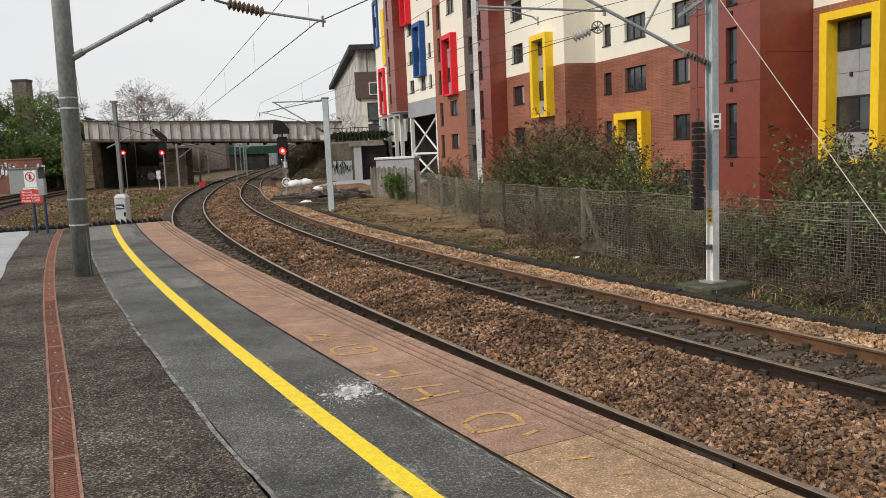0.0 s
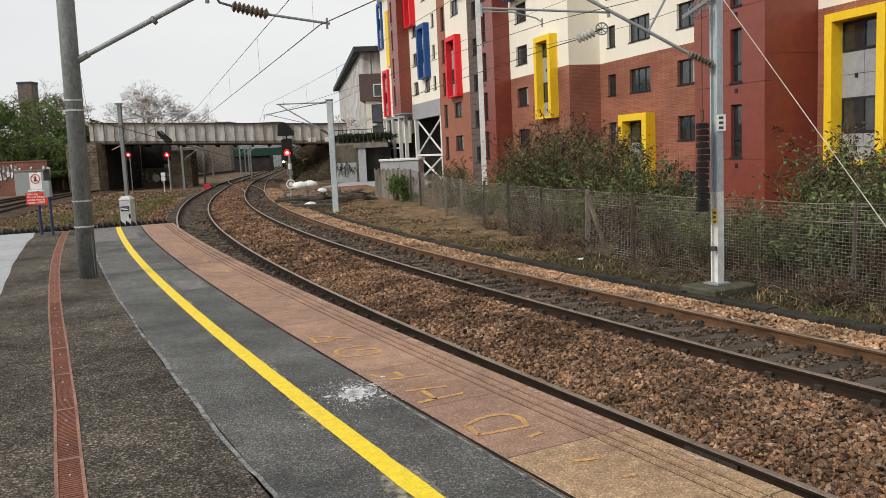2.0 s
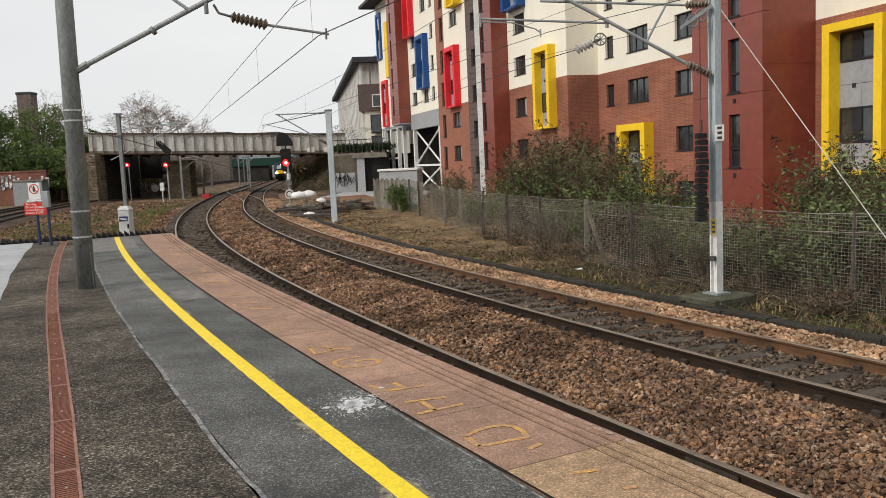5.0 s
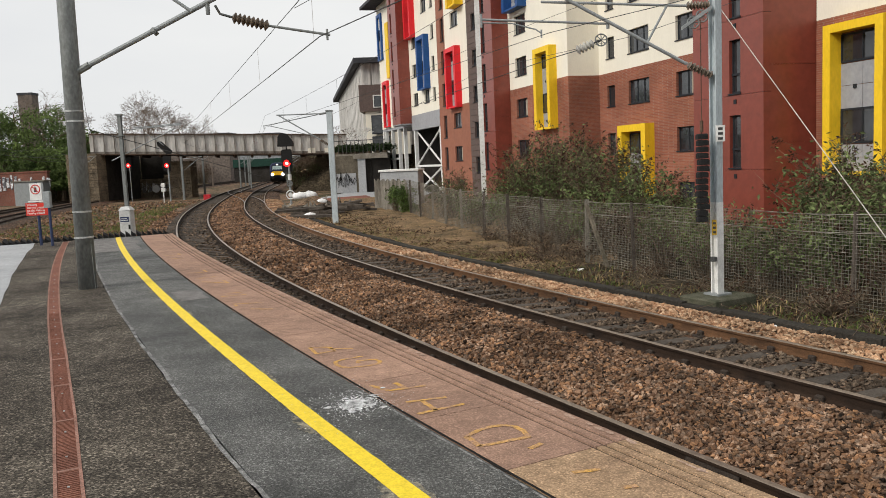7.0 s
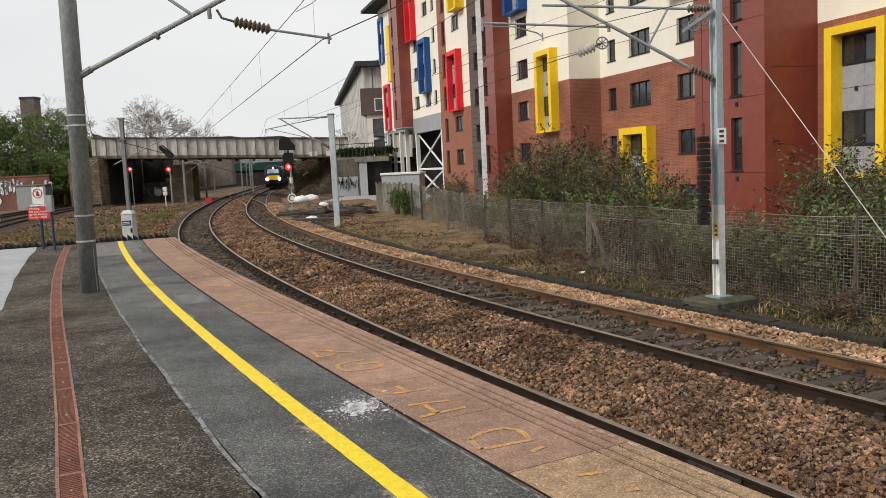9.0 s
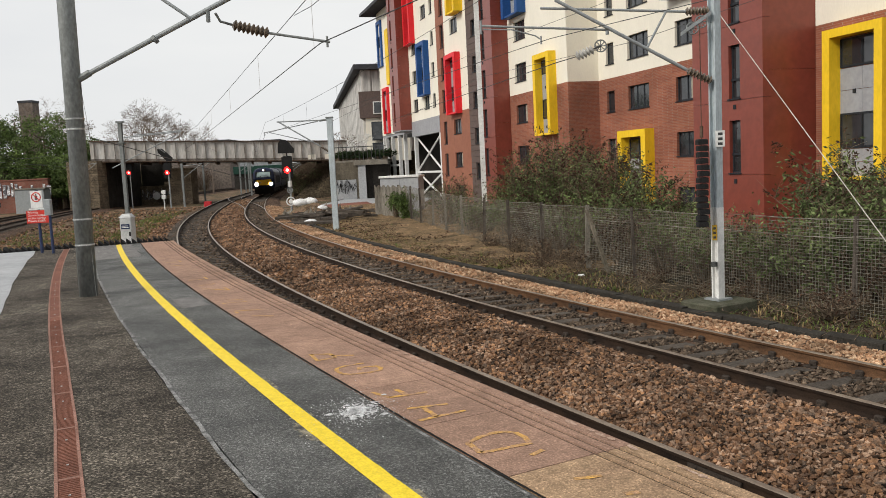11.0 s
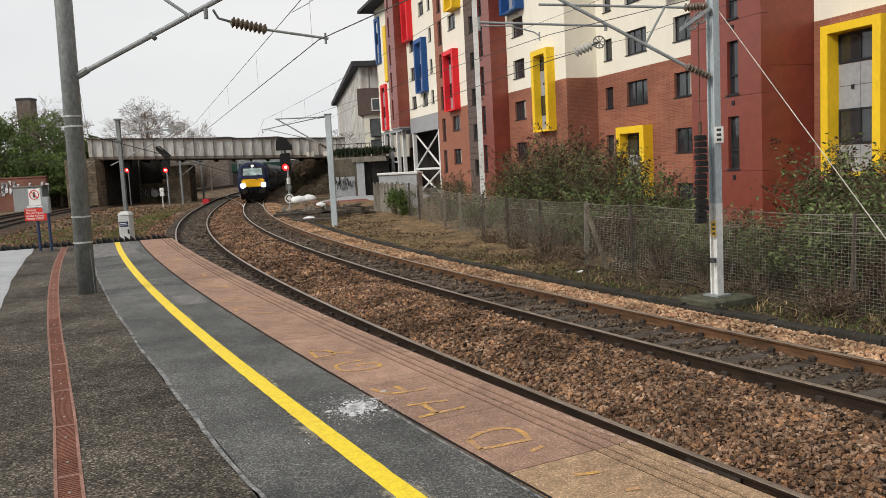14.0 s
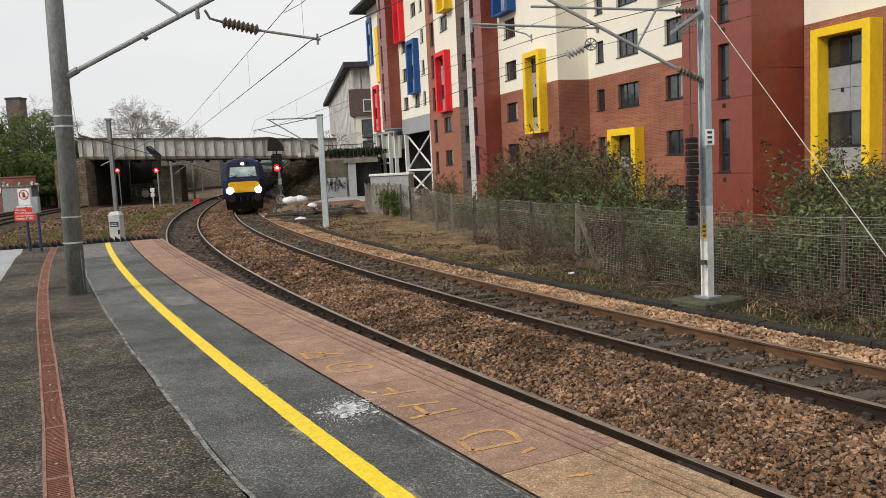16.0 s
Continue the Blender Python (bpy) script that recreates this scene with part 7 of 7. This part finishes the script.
for k, (x, y, h, rad, lv) in enumerate(((-2.15, 44.5, 1.75, 0.42, 2600), (-2.75, 46.0, 1.8, 0.25, 1100), (-1.9, 44.2, 0.7, 0.6, 900))):
    shrub(x, y, -1.25, h, rad, 22, lv, 0, 80 + k, "clump of dark green ivy climbing the paling fence", HEDGE, 0.13, 0.05)


def tufts(name, label, mat, n, place, seed, h0, h1, blades=5, lean=0.5, zbase=-1.24):
    r = random.Random(seed)
    g = Geo()
    for k in range(n):
        x, y = place(r)
        for j in range(blades):
            a = r.uniform(0, 6.283)
            h = r.uniform(h0, h1)
            d = Vector((math.cos(a), math.sin(a), 0))
            w = Vector((-d.y, d.x, 0)) * 0.008 * (1 + h * 3)
            p = Vector((x + r.gauss(0, 0.04), y + r.gauss(0, 0.04), zbase))
            m = p + d * h * lean * 0.4 + Vector((0, 0, h * 0.6))
            t = p + d * h * lean + Vector((0, 0, h * r.uniform(0.6, 1.0)))
            g.add([p - w, p + w, m + w * 0.7, m - w * 0.7, t], [(0, 1, 2, 3), (3, 2, 4)])
    return solo(name, g, mat, label, "grass", kind="stuff")


def on_bank(r):
    p = at(r.uniform(7.8, 9.6), r.uniform(-4, 20))
    return p.x, p.y


def on_far_bank(r):
    p = at(r.uniform(7.8, 11.6), r.uniform(15, 46))
    return p.x, p.y


tufts("dead_grass", "dead straw-coloured grass and stalks on the bank", DRY_GRASS, 380, on_bank, 1, 0.05, 0.22)
tufts("dead_grass", "dead straw-coloured grass on the far bank", DRY_GRASS, 2600, on_far_bank, 2, 0.04, 0.15, lean=1.1)
tufts("weeds", "low green weeds on the bank", GRASS, 1900, on_bank, 3, 0.03, 0.13, lean=0.9)
tufts("weeds", "low green weeds on the far bank", GRASS, 500, on_far_bank, 4, 0.04, 0.14, lean=0.9)


CLUMPS = [(random.Random(k).uniform(-26, -9.5), random.Random(k + 50).uniform(25, 62), random.Random(k + 90).uniform(0.5, 1.8)) for k in range(26)]


def on_left(r):
    if r.random() < 0.35:
        x, y = r.uniform(-30, -9), r.uniform(24, 75)
    else:
        x, y, q = r.choice(CLUMPS)
        x, y = x + r.gauss(0, q), y + r.gauss(0, q * 1.6)
    return min(x, float(np.interp(y, _y, _x)) - 0.9 - 2 * r.random()), y


tufts("weeds", "mossy green weeds between the lines", GRASS, 2600, on_left, 6, 0.04, 0.16, lean=0.9)
tufts("dead_grass", "dead stalks between the lines", DRY_GRASS, 350, on_left, 7, 0.08, 0.3)
# dead leaves and twigs strewn on the bank
g = Geo()
r = random.Random(12)
for k in range(5200):
    x, y = on_bank(r)
    leaf(g, (x, y, -1.2 + 0.05 * r.random()), r.uniform(0.04, 0.1), r)
solo("dead_leaves", g, DEAD, "dead brown leaves strewn over the bank", "leaves", kind="stuff")
g = Geo()
for k in range(4200):
    x, y = on_far_bank(r)
    if noise.noise((x * 0.5, y * 0.35, 6)) > -0.1:
        leaf(g, (x, y, -1.19 + 0.06 * r.random()), r.uniform(0.05, 0.13), r)
solo("dead_leaves", g, DEAD, "dead brown leaves matted in the grass of the far bank", "leaves", kind="stuff")
g = Geo()
for k in range(420):
    x, y = on_bank(r)
    a = r.uniform(0, 6.283)
    L_ = r.uniform(0.2, 0.7)
    g.tube([(x, y, -1.2), (x + math.cos(a) * L_ * 0.5, y + math.sin(a) * L_ * 0.5, -1.12 + r.uniform(0, 0.12)), (x + math.cos(a) * L_, y + math.sin(a) * L_, -1.19 + r.uniform(0, 0.15))], 0.006, 3)
solo("fallen_twigs", g, TWIG, "fallen twigs on the bank", "twigs", kind="stuff")
for x, y in ((3.6, 15.8), (3.2, 19.5), (4.9, 12.2)):
    g = Geo()
    g.cbox(-0.07, 0.08, -0.04, 0.04, 0, 0.05, 0.01)
    ob = solo("litter", g, PALLET_WHITE, "small scrap of white litter on the bank", "litter", "litter scraps")
    ob.matrix_basis = pose(x, y, -1.2, 5, 8, x * 50)


def evergreen(x, y, h, rad, n, seed, z0=-1.3, leaf_size=1.0, mat=HEDGE):
    r = random.Random(seed)
    t = thing("evergreen_tree", pose(x, y, z0), "dense dark evergreen tree", "tree", "evergreen trees")
    g = Geo()
    g.tube([(0, 0, 0), (0.1, 0, h * 0.4), (0, 0.1, h * 0.8)], [0.35, 0.25, 0.08], 8)
    for k in range(9):
        a, z = k * 2.4, h * (0.25 + 0.06 * k)
        g.cyl((0, 0, z), (rad * 0.7 * math.cos(a), rad * 0.7 * math.sin(a), z + h * 0.12), 0.1, 0.02, n=5)
    part("trunk", g, TWIG, t)
    g = Geo()
    lumps = [(Vector((r.gauss(0, 0.5) * rad, r.gauss(0, 0.45) * rad, h * r.uniform(0.25, 0.86))), r.uniform(0.14, 0.34) * rad) for k in range(44)]
    for k in range(n):
        c, q = r.choice(lumps)
        v = Vector((r.gauss(0, 1), r.gauss(0, 1), r.gauss(0, 1))).normalized() * q * r.uniform(0.65, 1.08)
        v.z *= 0.8
        p = c + v
        if p.z > 0.3:
            leaf(g, p, r.uniform(0.2, 0.42) * leaf_size, r, droop=0.2)
    part("crown", g, mat, t)["kind"] = "stuff"


for k, (x, y, h, rad) in enumerate(((-60, 109, 14.2, 5.6), (-54.5, 106, 14.2, 5.2), (-50, 104, 13.0, 4.6), (-47.2, 101, 10.6, 3.8), (-65, 108, 14.6, 5.6), (-45.2, 98, 7.4, 2.8), (-57, 103, 9.5, 4.6), (-51.5, 102, 8.0, 4.0), (-44.0, 101, 9.0, 2.8), (-43.0, 97, 6.4, 2.0), (-48.0, 99, 7.0, 3.6))):
    evergreen(x, y, h, rad, 7500, 40 + k)


def bare_tree(x, y, z0, h, spread, seed, label, depth=7, mat=None):
    r = random.Random(seed)
    t = thing("bare_tree", pose(x, y, z0), label, "tree", "bare trees")
    gt, gb = Geo(), Geo()

    def grow(p, d, L_, rad, lev):
        q = p + d * L_
        m = p.lerp(q, 0.5) + Vector((r.gauss(0, 1), r.gauss(0, 1), 0)) * L_ * 0.05
        (gt if lev < 2 else gb).tube([p, m, q], [max(rad, 0.014), max(rad * 0.8, 0.012), max(rad * 0.62, 0.01)], 5 if lev < 3 else 3, caps=False)
        if lev >= depth:
            return
        for k in range(r.choice((2, 3, 3))):
            e = (d + Vector((r.gauss(0, 1), r.gauss(0, 1), r.gauss(0.15, 0.6))) * spread).normalized()
            grow(q, e, L_ * r.uniform(0.62, 0.84), rad * 0.62, lev + 1)

    grow(Vector((0, 0, 0)), Vector((0, 0, 1)), h * 0.24, h * 0.014, 0)
    part("trunk", gt, mat or TWIG_FAR, t)
    part("crown", gb, mat or TWIG_FAR, t)["kind"] = "stuff"


for k, (x, y, z0, h) in enumerate(((-49.5, 142, -1.3, 21.5), (-46, 146, -1.3, 20.5), (-53, 148, -1.3, 20.5), (-66, 140, -1.3, 21), (-42, 150, -1.3, 15.5), (-62, 134, -1.3, 19), (-51, 138, -1.3, 19))):
    bare_tree(x, y, z0, h * 0.92, 0.62, 70 + k, "leafless winter tree behind the bridge", 8 if k in (0, 3, 5) else 7)
bare_tree(-10.2, 86.5, 2.7, 4.2, 0.5, 90, "small bare birch above the retaining wall", 5)
bare_tree(-8.2, 86.0, 2.7, 3.8, 0.6, 91, "small bare birch above the retaining wall", 5, WHITE_PAINT)
evergreen(-58, 230, 15.0, 2.4, 5000, 57)
for k in range(7):
    evergreen(-10.8 + k * 0.8, 86.2 + 0.2 * (k % 2), 1.05, 0.8, 1500, 58 + k, 2.7, 0.6, HEDGE_DARK)
# cutting sides beyond the bridge, with scrub
def slope(name, x0, x1, x2, y0, y1, h):
    g = Geo()
    rows_ = []
    for j in range(24):
        y = y0 + (y1 - y0) * j / 23
        sh = -0.17 * (y - y0)
        rows_.append([(x + sh, y, -1.32 + (h + 1.3) * f + (0.5 * noise.noise((x * 0.3, y * 0.3, 1)) if f else 0)) for x, f in ((x0, 0.0), ((x0 + x1) / 2, 0.55), (x1, 1.0), (x2, 1.0))])
    rows_.insert(0, [(q[0], q[1] - (7 if x2 < x0 else 2.5), -1.32) for q in rows_[0]])
    if x2 < x0:
        rows_ = [list(reversed(q)) for q in rows_]
    g.loft(rows_, False, closed=False)
    return solo(name, g, SHADED_SCRUB_EARTH, "brown overgrown cutting side beyond the bridge", "ground", kind="structure")


slope("cutting_east", -17.5, -12.0, 60, 98, 250, 3.6)
slope("cutting_west", -47.0, -54.0, -120, 103, 260, 3.8)
g = Geo()
g.add([(-120, 265, -1.3), (60, 265, -1.3), (60, 275, 5.5), (-120, 275, 5.5)], [(0, 1, 2, 3)])
solo("cutting_end", g, SHADED_SCRUB_EARTH, "brown hillside closing the far end of the line", "ground", kind="structure")
for k in range(84):
    r = random.Random(200 + k)
    y = 104 + (k % 21) * 4.4 + r.uniform(-2, 2)
    sh = -0.17 * (y - (98 if k < 20 else 103))
    e = r.uniform(-0.6, 3.5) if k < 20 else r.uniform(-0.8, 5.0)
    x = (-17.5 + sh + e) if k < 20 else (-47.0 + sh - e)
    shrub(x, y, -1.25 + 0.66 * max(0.0, e), r.uniform(2.4, 4.2), r.uniform(1.8, 2.8), 62, 460, 0, 300 + k, "brown leafless scrub on the cutting side", DEAD if k % 4 else LEAF, 0.2, 0.1, SCRUB_TWIG, 2.0)
for k in range(34):
    r = random.Random(900 + k)
    y = 150 + k * 2.6 + r.uniform(-2, 2)
    x = float(np.interp(y, (124, 168, 230), (-41.5, -45, -49))) - 9.5 - r.uniform(0, 9) - (k % 3) * 3
    shrub(x, y, -1.3, r.uniform(4.5, 7.5), r.uniform(2.8, 4.0), 70, 700, 0, 500 + k, "brown leafless scrub beyond the other line", DEAD if k % 4 else LEAF, 0.32, 0.05, SCRUB_TWIG, 2.4)
for k in range(9):
    r = random.Random(820 + k)
    e = k * 0.62
    shrub(-17.0 + e, 97.2 + r.uniform(-0.6, 2.2), -1.35 + 0.75 * e, r.uniform(1.4, 2.6), r.uniform(1.0, 1.6), 60, 500, 0, 840 + k, "brown leafless scrub on the cutting side", LEAF if k % 3 == 0 else DEAD, 0.14, 0.1, SCRUB_TWIG, 1.6)
g = Geo()
rows_ = []
for j in range(15):
    row = []
    for i in range(15):
        x, y = -19.9 + i * 0.3, 103 + j * 0.9
        d = math.hypot((x + 17.8) / 2.1, (y - 109) / 6.4)
        row.append((x, y, -1.35 + 2.7 * max(0.0, 1 - d * d) ** 0.6 + 0.15 * noise.noise((x, y, 2)) * (d < 1)))
    rows_.append(row)
g.loft(rows_, False, closed=False)
solo("earth_mound", g, DRY_BANK, "pale dry earth mound beside the line beyond the bridge", "mound", kind="structure")
for k in range(34):
    r = random.Random(700 + k)
    q = Vector((-96 + k * 2.3, 246 + r.uniform(0, 14), 0))
    if abs(q.x + 38 + 0.16 * (q.y - 185)) < 4:
        q.x += 9
    shrub(q.x, q.y, -1.3, r.uniform(4.5, 7.0), r.uniform(2.6, 3.8), 90, 800, 0, 400 + k, "dark leafless scrub at the far end of the line", DEAD if k % 3 else HEDGE, 0.45, 0.05, SCRUB_TWIG, 2.6)

# ---- train ----
def ring(y0, y1, w, z, c):
    return [(-w + c, y1, z), (-w, y1 - c, z), (-w, y0 + c, z), (-w + c, y0, z), (w - c, y0, z), (w, y0 + c, z), (w, y1 - c, z), (w - c, y1, z)]


def body_loft(levels, length):
    g = Geo()
    g.loft([list(reversed(ring(-length / 2 + s, length / 2 - s, w, z, c))) for z, w, s, c in levels], True)
    return g


def bogie(parent, y):
    g = Geo()
    for e in (-1, 1):
        g.cbox(min(e * 1.0, e * 1.2), max(e * 1.0, e * 1.2), y - 2.0, y + 2.0, 0.4, 0.8, 0.05)
    g.box(-1.0, 1.0, y - 0.4, y + 0.4, 0.45, 0.85)
    b = part("bogie", g, TRAIN_DARK, parent)
    for yy in (y - 1.35, y + 1.35):
        for e in (-1, 1):
            g = Geo()
            g.disc((e * 0.75, yy, 0.46), (1, 0, 0), 0.46, 0.13, 20)
            part("wheel", g, RAIL_SIDE, b)


L_LOCO, L_COACH = 20.5, 23.0
loco = thing("locomotive", pose(0, 0, 0), "dark blue diesel locomotive with a yellow front panel and lit headlights", "locomotive")
g = body_loft([(0.95, 1.27, 0.25, 0.25), (1.1, 1.33, 0.1, 0.3), (1.5, 1.345, 0.0, 0.32), (2.15, 1.345, 0.08, 0.3), (2.25, 1.345, 0.16, 0.3), (3.02, 1.27, 0.78, 0.25), (3.3, 1.1, 1.02, 0.2), (3.5, 0.78, 1.3, 0.2), (3.58, 0.35, 1.5, 0.15)], L_LOCO)
part("body", g, TRAIN_BLUE, loco)
F = L_LOCO / 2


def nose(z):
    return F - float(np.interp(z, [0.95, 1.1, 1.5, 2.15, 2.25, 3.02, 3.3], [0.25, 0.1, 0.0, 0.08, 0.16, 0.78, 1.02]))


def face(pts, t=0.025):
    """A plate laid on the nose: outline of (x, z), a little proud."""
    g = Geo()
    n = len(pts)
    g.add([(x, nose(z) + t, z) for x, z in pts] + [(x, nose(z) - 0.02, z) for x, z in pts], [tuple(range(n - 1, -1, -1)), tuple(range(n, 2 * n))] + [(i, (i + 1) % n, n + (i + 1) % n, n + i) for i in range(n)])
    return g


part("yellow_panel", face([(-0.95, 1.36), (0.95, 1.36), (1.02, 1.6), (0.98, 1.98), (0.8, 2.06), (-0.8, 2.06), (-0.98, 1.98), (-1.02, 1.6)], 0.07), TRAIN_YELLOW, loco, "warning yellow panel")
part("lower_valance", face([(-1.0, 1.0), (1.0, 1.0), (1.0, 1.34), (-1.0, 1.34)], 0.02), TRAIN_DARK, loco, "black lower valance")
ws = part("windscreen", face([(-0.86, 2.38), (0.86, 2.38), (0.8, 3.0), (-0.8, 3.0)], 0.03), TRAIN_GLASS, loco, "windscreen with the sky's reflection put into its pale colour")
part("screen_surround", face([(-1.05, 2.1), (1.05, 2.1), (0.99, 3.08), (-0.99, 3.08)], 0.018), TRAIN_DARK, loco, "black windscreen surround")
for x in (-0.45, 0.45):
    g = Geo()
    g.cyl((x * 1.7, nose(2.34) + 0.05, 2.34), (x * 0.7, nose(2.5) + 0.05, 2.5), 0.018, n=5)
    part("wiper", g, TRAIN_DARK, ws)
for x in (-0.9, 0.9):
    g = Geo()
    g.disc((x, F - 0.02, 1.5), (0, 1, 0), 0.27, 0.12, 20)
    lamp = part("lamp_housing", g, TRAIN_DARK, loco)
    g = Geo()
    g.disc((x, F + 0.05, 1.5), (0, 1, 0), 0.22, 0.03, 20)
    part("headlight", g, HEADLIGHT, lamp, "glaring white headlight")
    g = Geo()
    g.cyl((x * 0.9, F - 0.2, 1.0), (x * 0.9, F + 0.45, 1.0), 0.09, n=10)
    g.disc((x * 0.9, F + 0.48, 1.0), (0, 1, 0), 0.24, 0.06, 16)
    part("buffer", g, TRAIN_DARK, loco)
g = Geo()
g.cbox(-0.32, 0.32, F - 1.6, F - 0.85, 3.08, 3.38, 0.04)
hb = part("lamp_box", g, TRAIN_DARK, loco)
g = Geo()
g.disc((0, F - 0.83, 3.22), (0, 1, 0), 0.085, 0.04, 16)
part("headlight", g, HEADLIGHT, hb, "bright top headlight")
g = Geo()
g.hexa([(-1.15, F - 0.6, 0.25), (1.15, F - 0.6, 0.25), (1.15, F - 0.9, 0.25), (-1.15, F - 0.9, 0.25), (-1.2, F - 0.1, 0.95), (1.2, F - 0.1, 0.95), (1.2, F - 0.9, 0.95), (-1.2, F - 0.9, 0.95)])
part("plough", g, TRAIN_DARK, loco)
for x in (-0.5, -0.2, 0.25, 0.55):
    g = Geo()
    g.tube([(x, F - 0.05, 1.1), (x, F + 0.12, 0.8), (x + 0.05, F - 0.05, 0.45)], 0.03, 6)
    part("brake_hose", g, RUBBER, loco)
g = Geo()
g.box(-1.2, 1.2, -F + 1, F - 1, 0.5, 1.0)
part("underframe", g, TRAIN_DARK, loco)
for y in (-6.5, 6.5):
    bogie(loco, y)
for e in (-1, 1):
    for k in range(7):
        g = Geo()
        g.box(min(e * 1.33, e * 1.36), max(e * 1.33, e * 1.36), -7 + k * 1.8, -5.6 + k * 1.8, 1.5, 2.5)
        part("side_grille", g, TRAIN_DARK, loco)
    g = Geo()
    g.box(min(e * 1.33, e * 1.365), max(e * 1.33, e * 1.365), 7.0, 7.9, 2.3, 2.95)
    part("side_window", g, COACH_GLASS, loco)
coaches = []
for k in range(4):
    c = thing("coach", pose(0, 0, 0), "dark passenger coach drawn behind the locomotive", "coach", "coaches")
    g = body_loft([(0.8, 1.3, 0.1, 0.05), (1.2, 1.38, 0.0, 0.06), (2.3, 1.38, 0.0, 0.06), (3.1, 1.28, 0.02, 0.06), (3.5, 0.95, 0.1, 0.06), (3.7, 0.4, 0.2, 0.06)], L_COACH)
    part("body", g, TRAIN_GREY, c)
    for e in (-1, 1):
        for j in range(9):
            g = Geo()
            y = -9 + j * 2.2
            g.box(min(e * 1.36, e * 1.4), max(e * 1.36, e * 1.4), y, y + 1.5, 1.9, 2.65)
            part("window", g, COACH_GLASS, c)
    g = Geo()
    g.box(-1.1, 1.1, -9, 9, 0.4, 0.85)
    part("underframe", g, TRAIN_DARK, c)
    for y in (-8, 8):
        bogie(c, y)
    coaches.append(c)


def motions():
    """The train runs in along the far track at an even pace."""
    def on_track(front, length):
        a, b = at(MID_2, front + 3.5, -0.968), at(MID_2, front + length - 3.5, -0.968)
        d = (a - b).normalized()
        turn = Matrix(((d.y, d.x, 0), (-d.x, d.y, 0), (0, 0, 1))).to_4x4()
        return Matrix.Translation((a + b) / 2) @ turn
    times = [k * 0.5 for k in range(33)]
    for i, v in enumerate([loco] + coaches):
        rows = []
        for t in times:
            front = FRONT_END + PACE * (16.0 - t)
            if i:
                front += L_LOCO + 0.7 + (i - 1) * (L_COACH + 0.7)
            rows.append((t, on_track(front, L_COACH if i else L_LOCO)))
        walk(v, rows)


FRONT_END, PACE = 52.0, 10.4
motions()
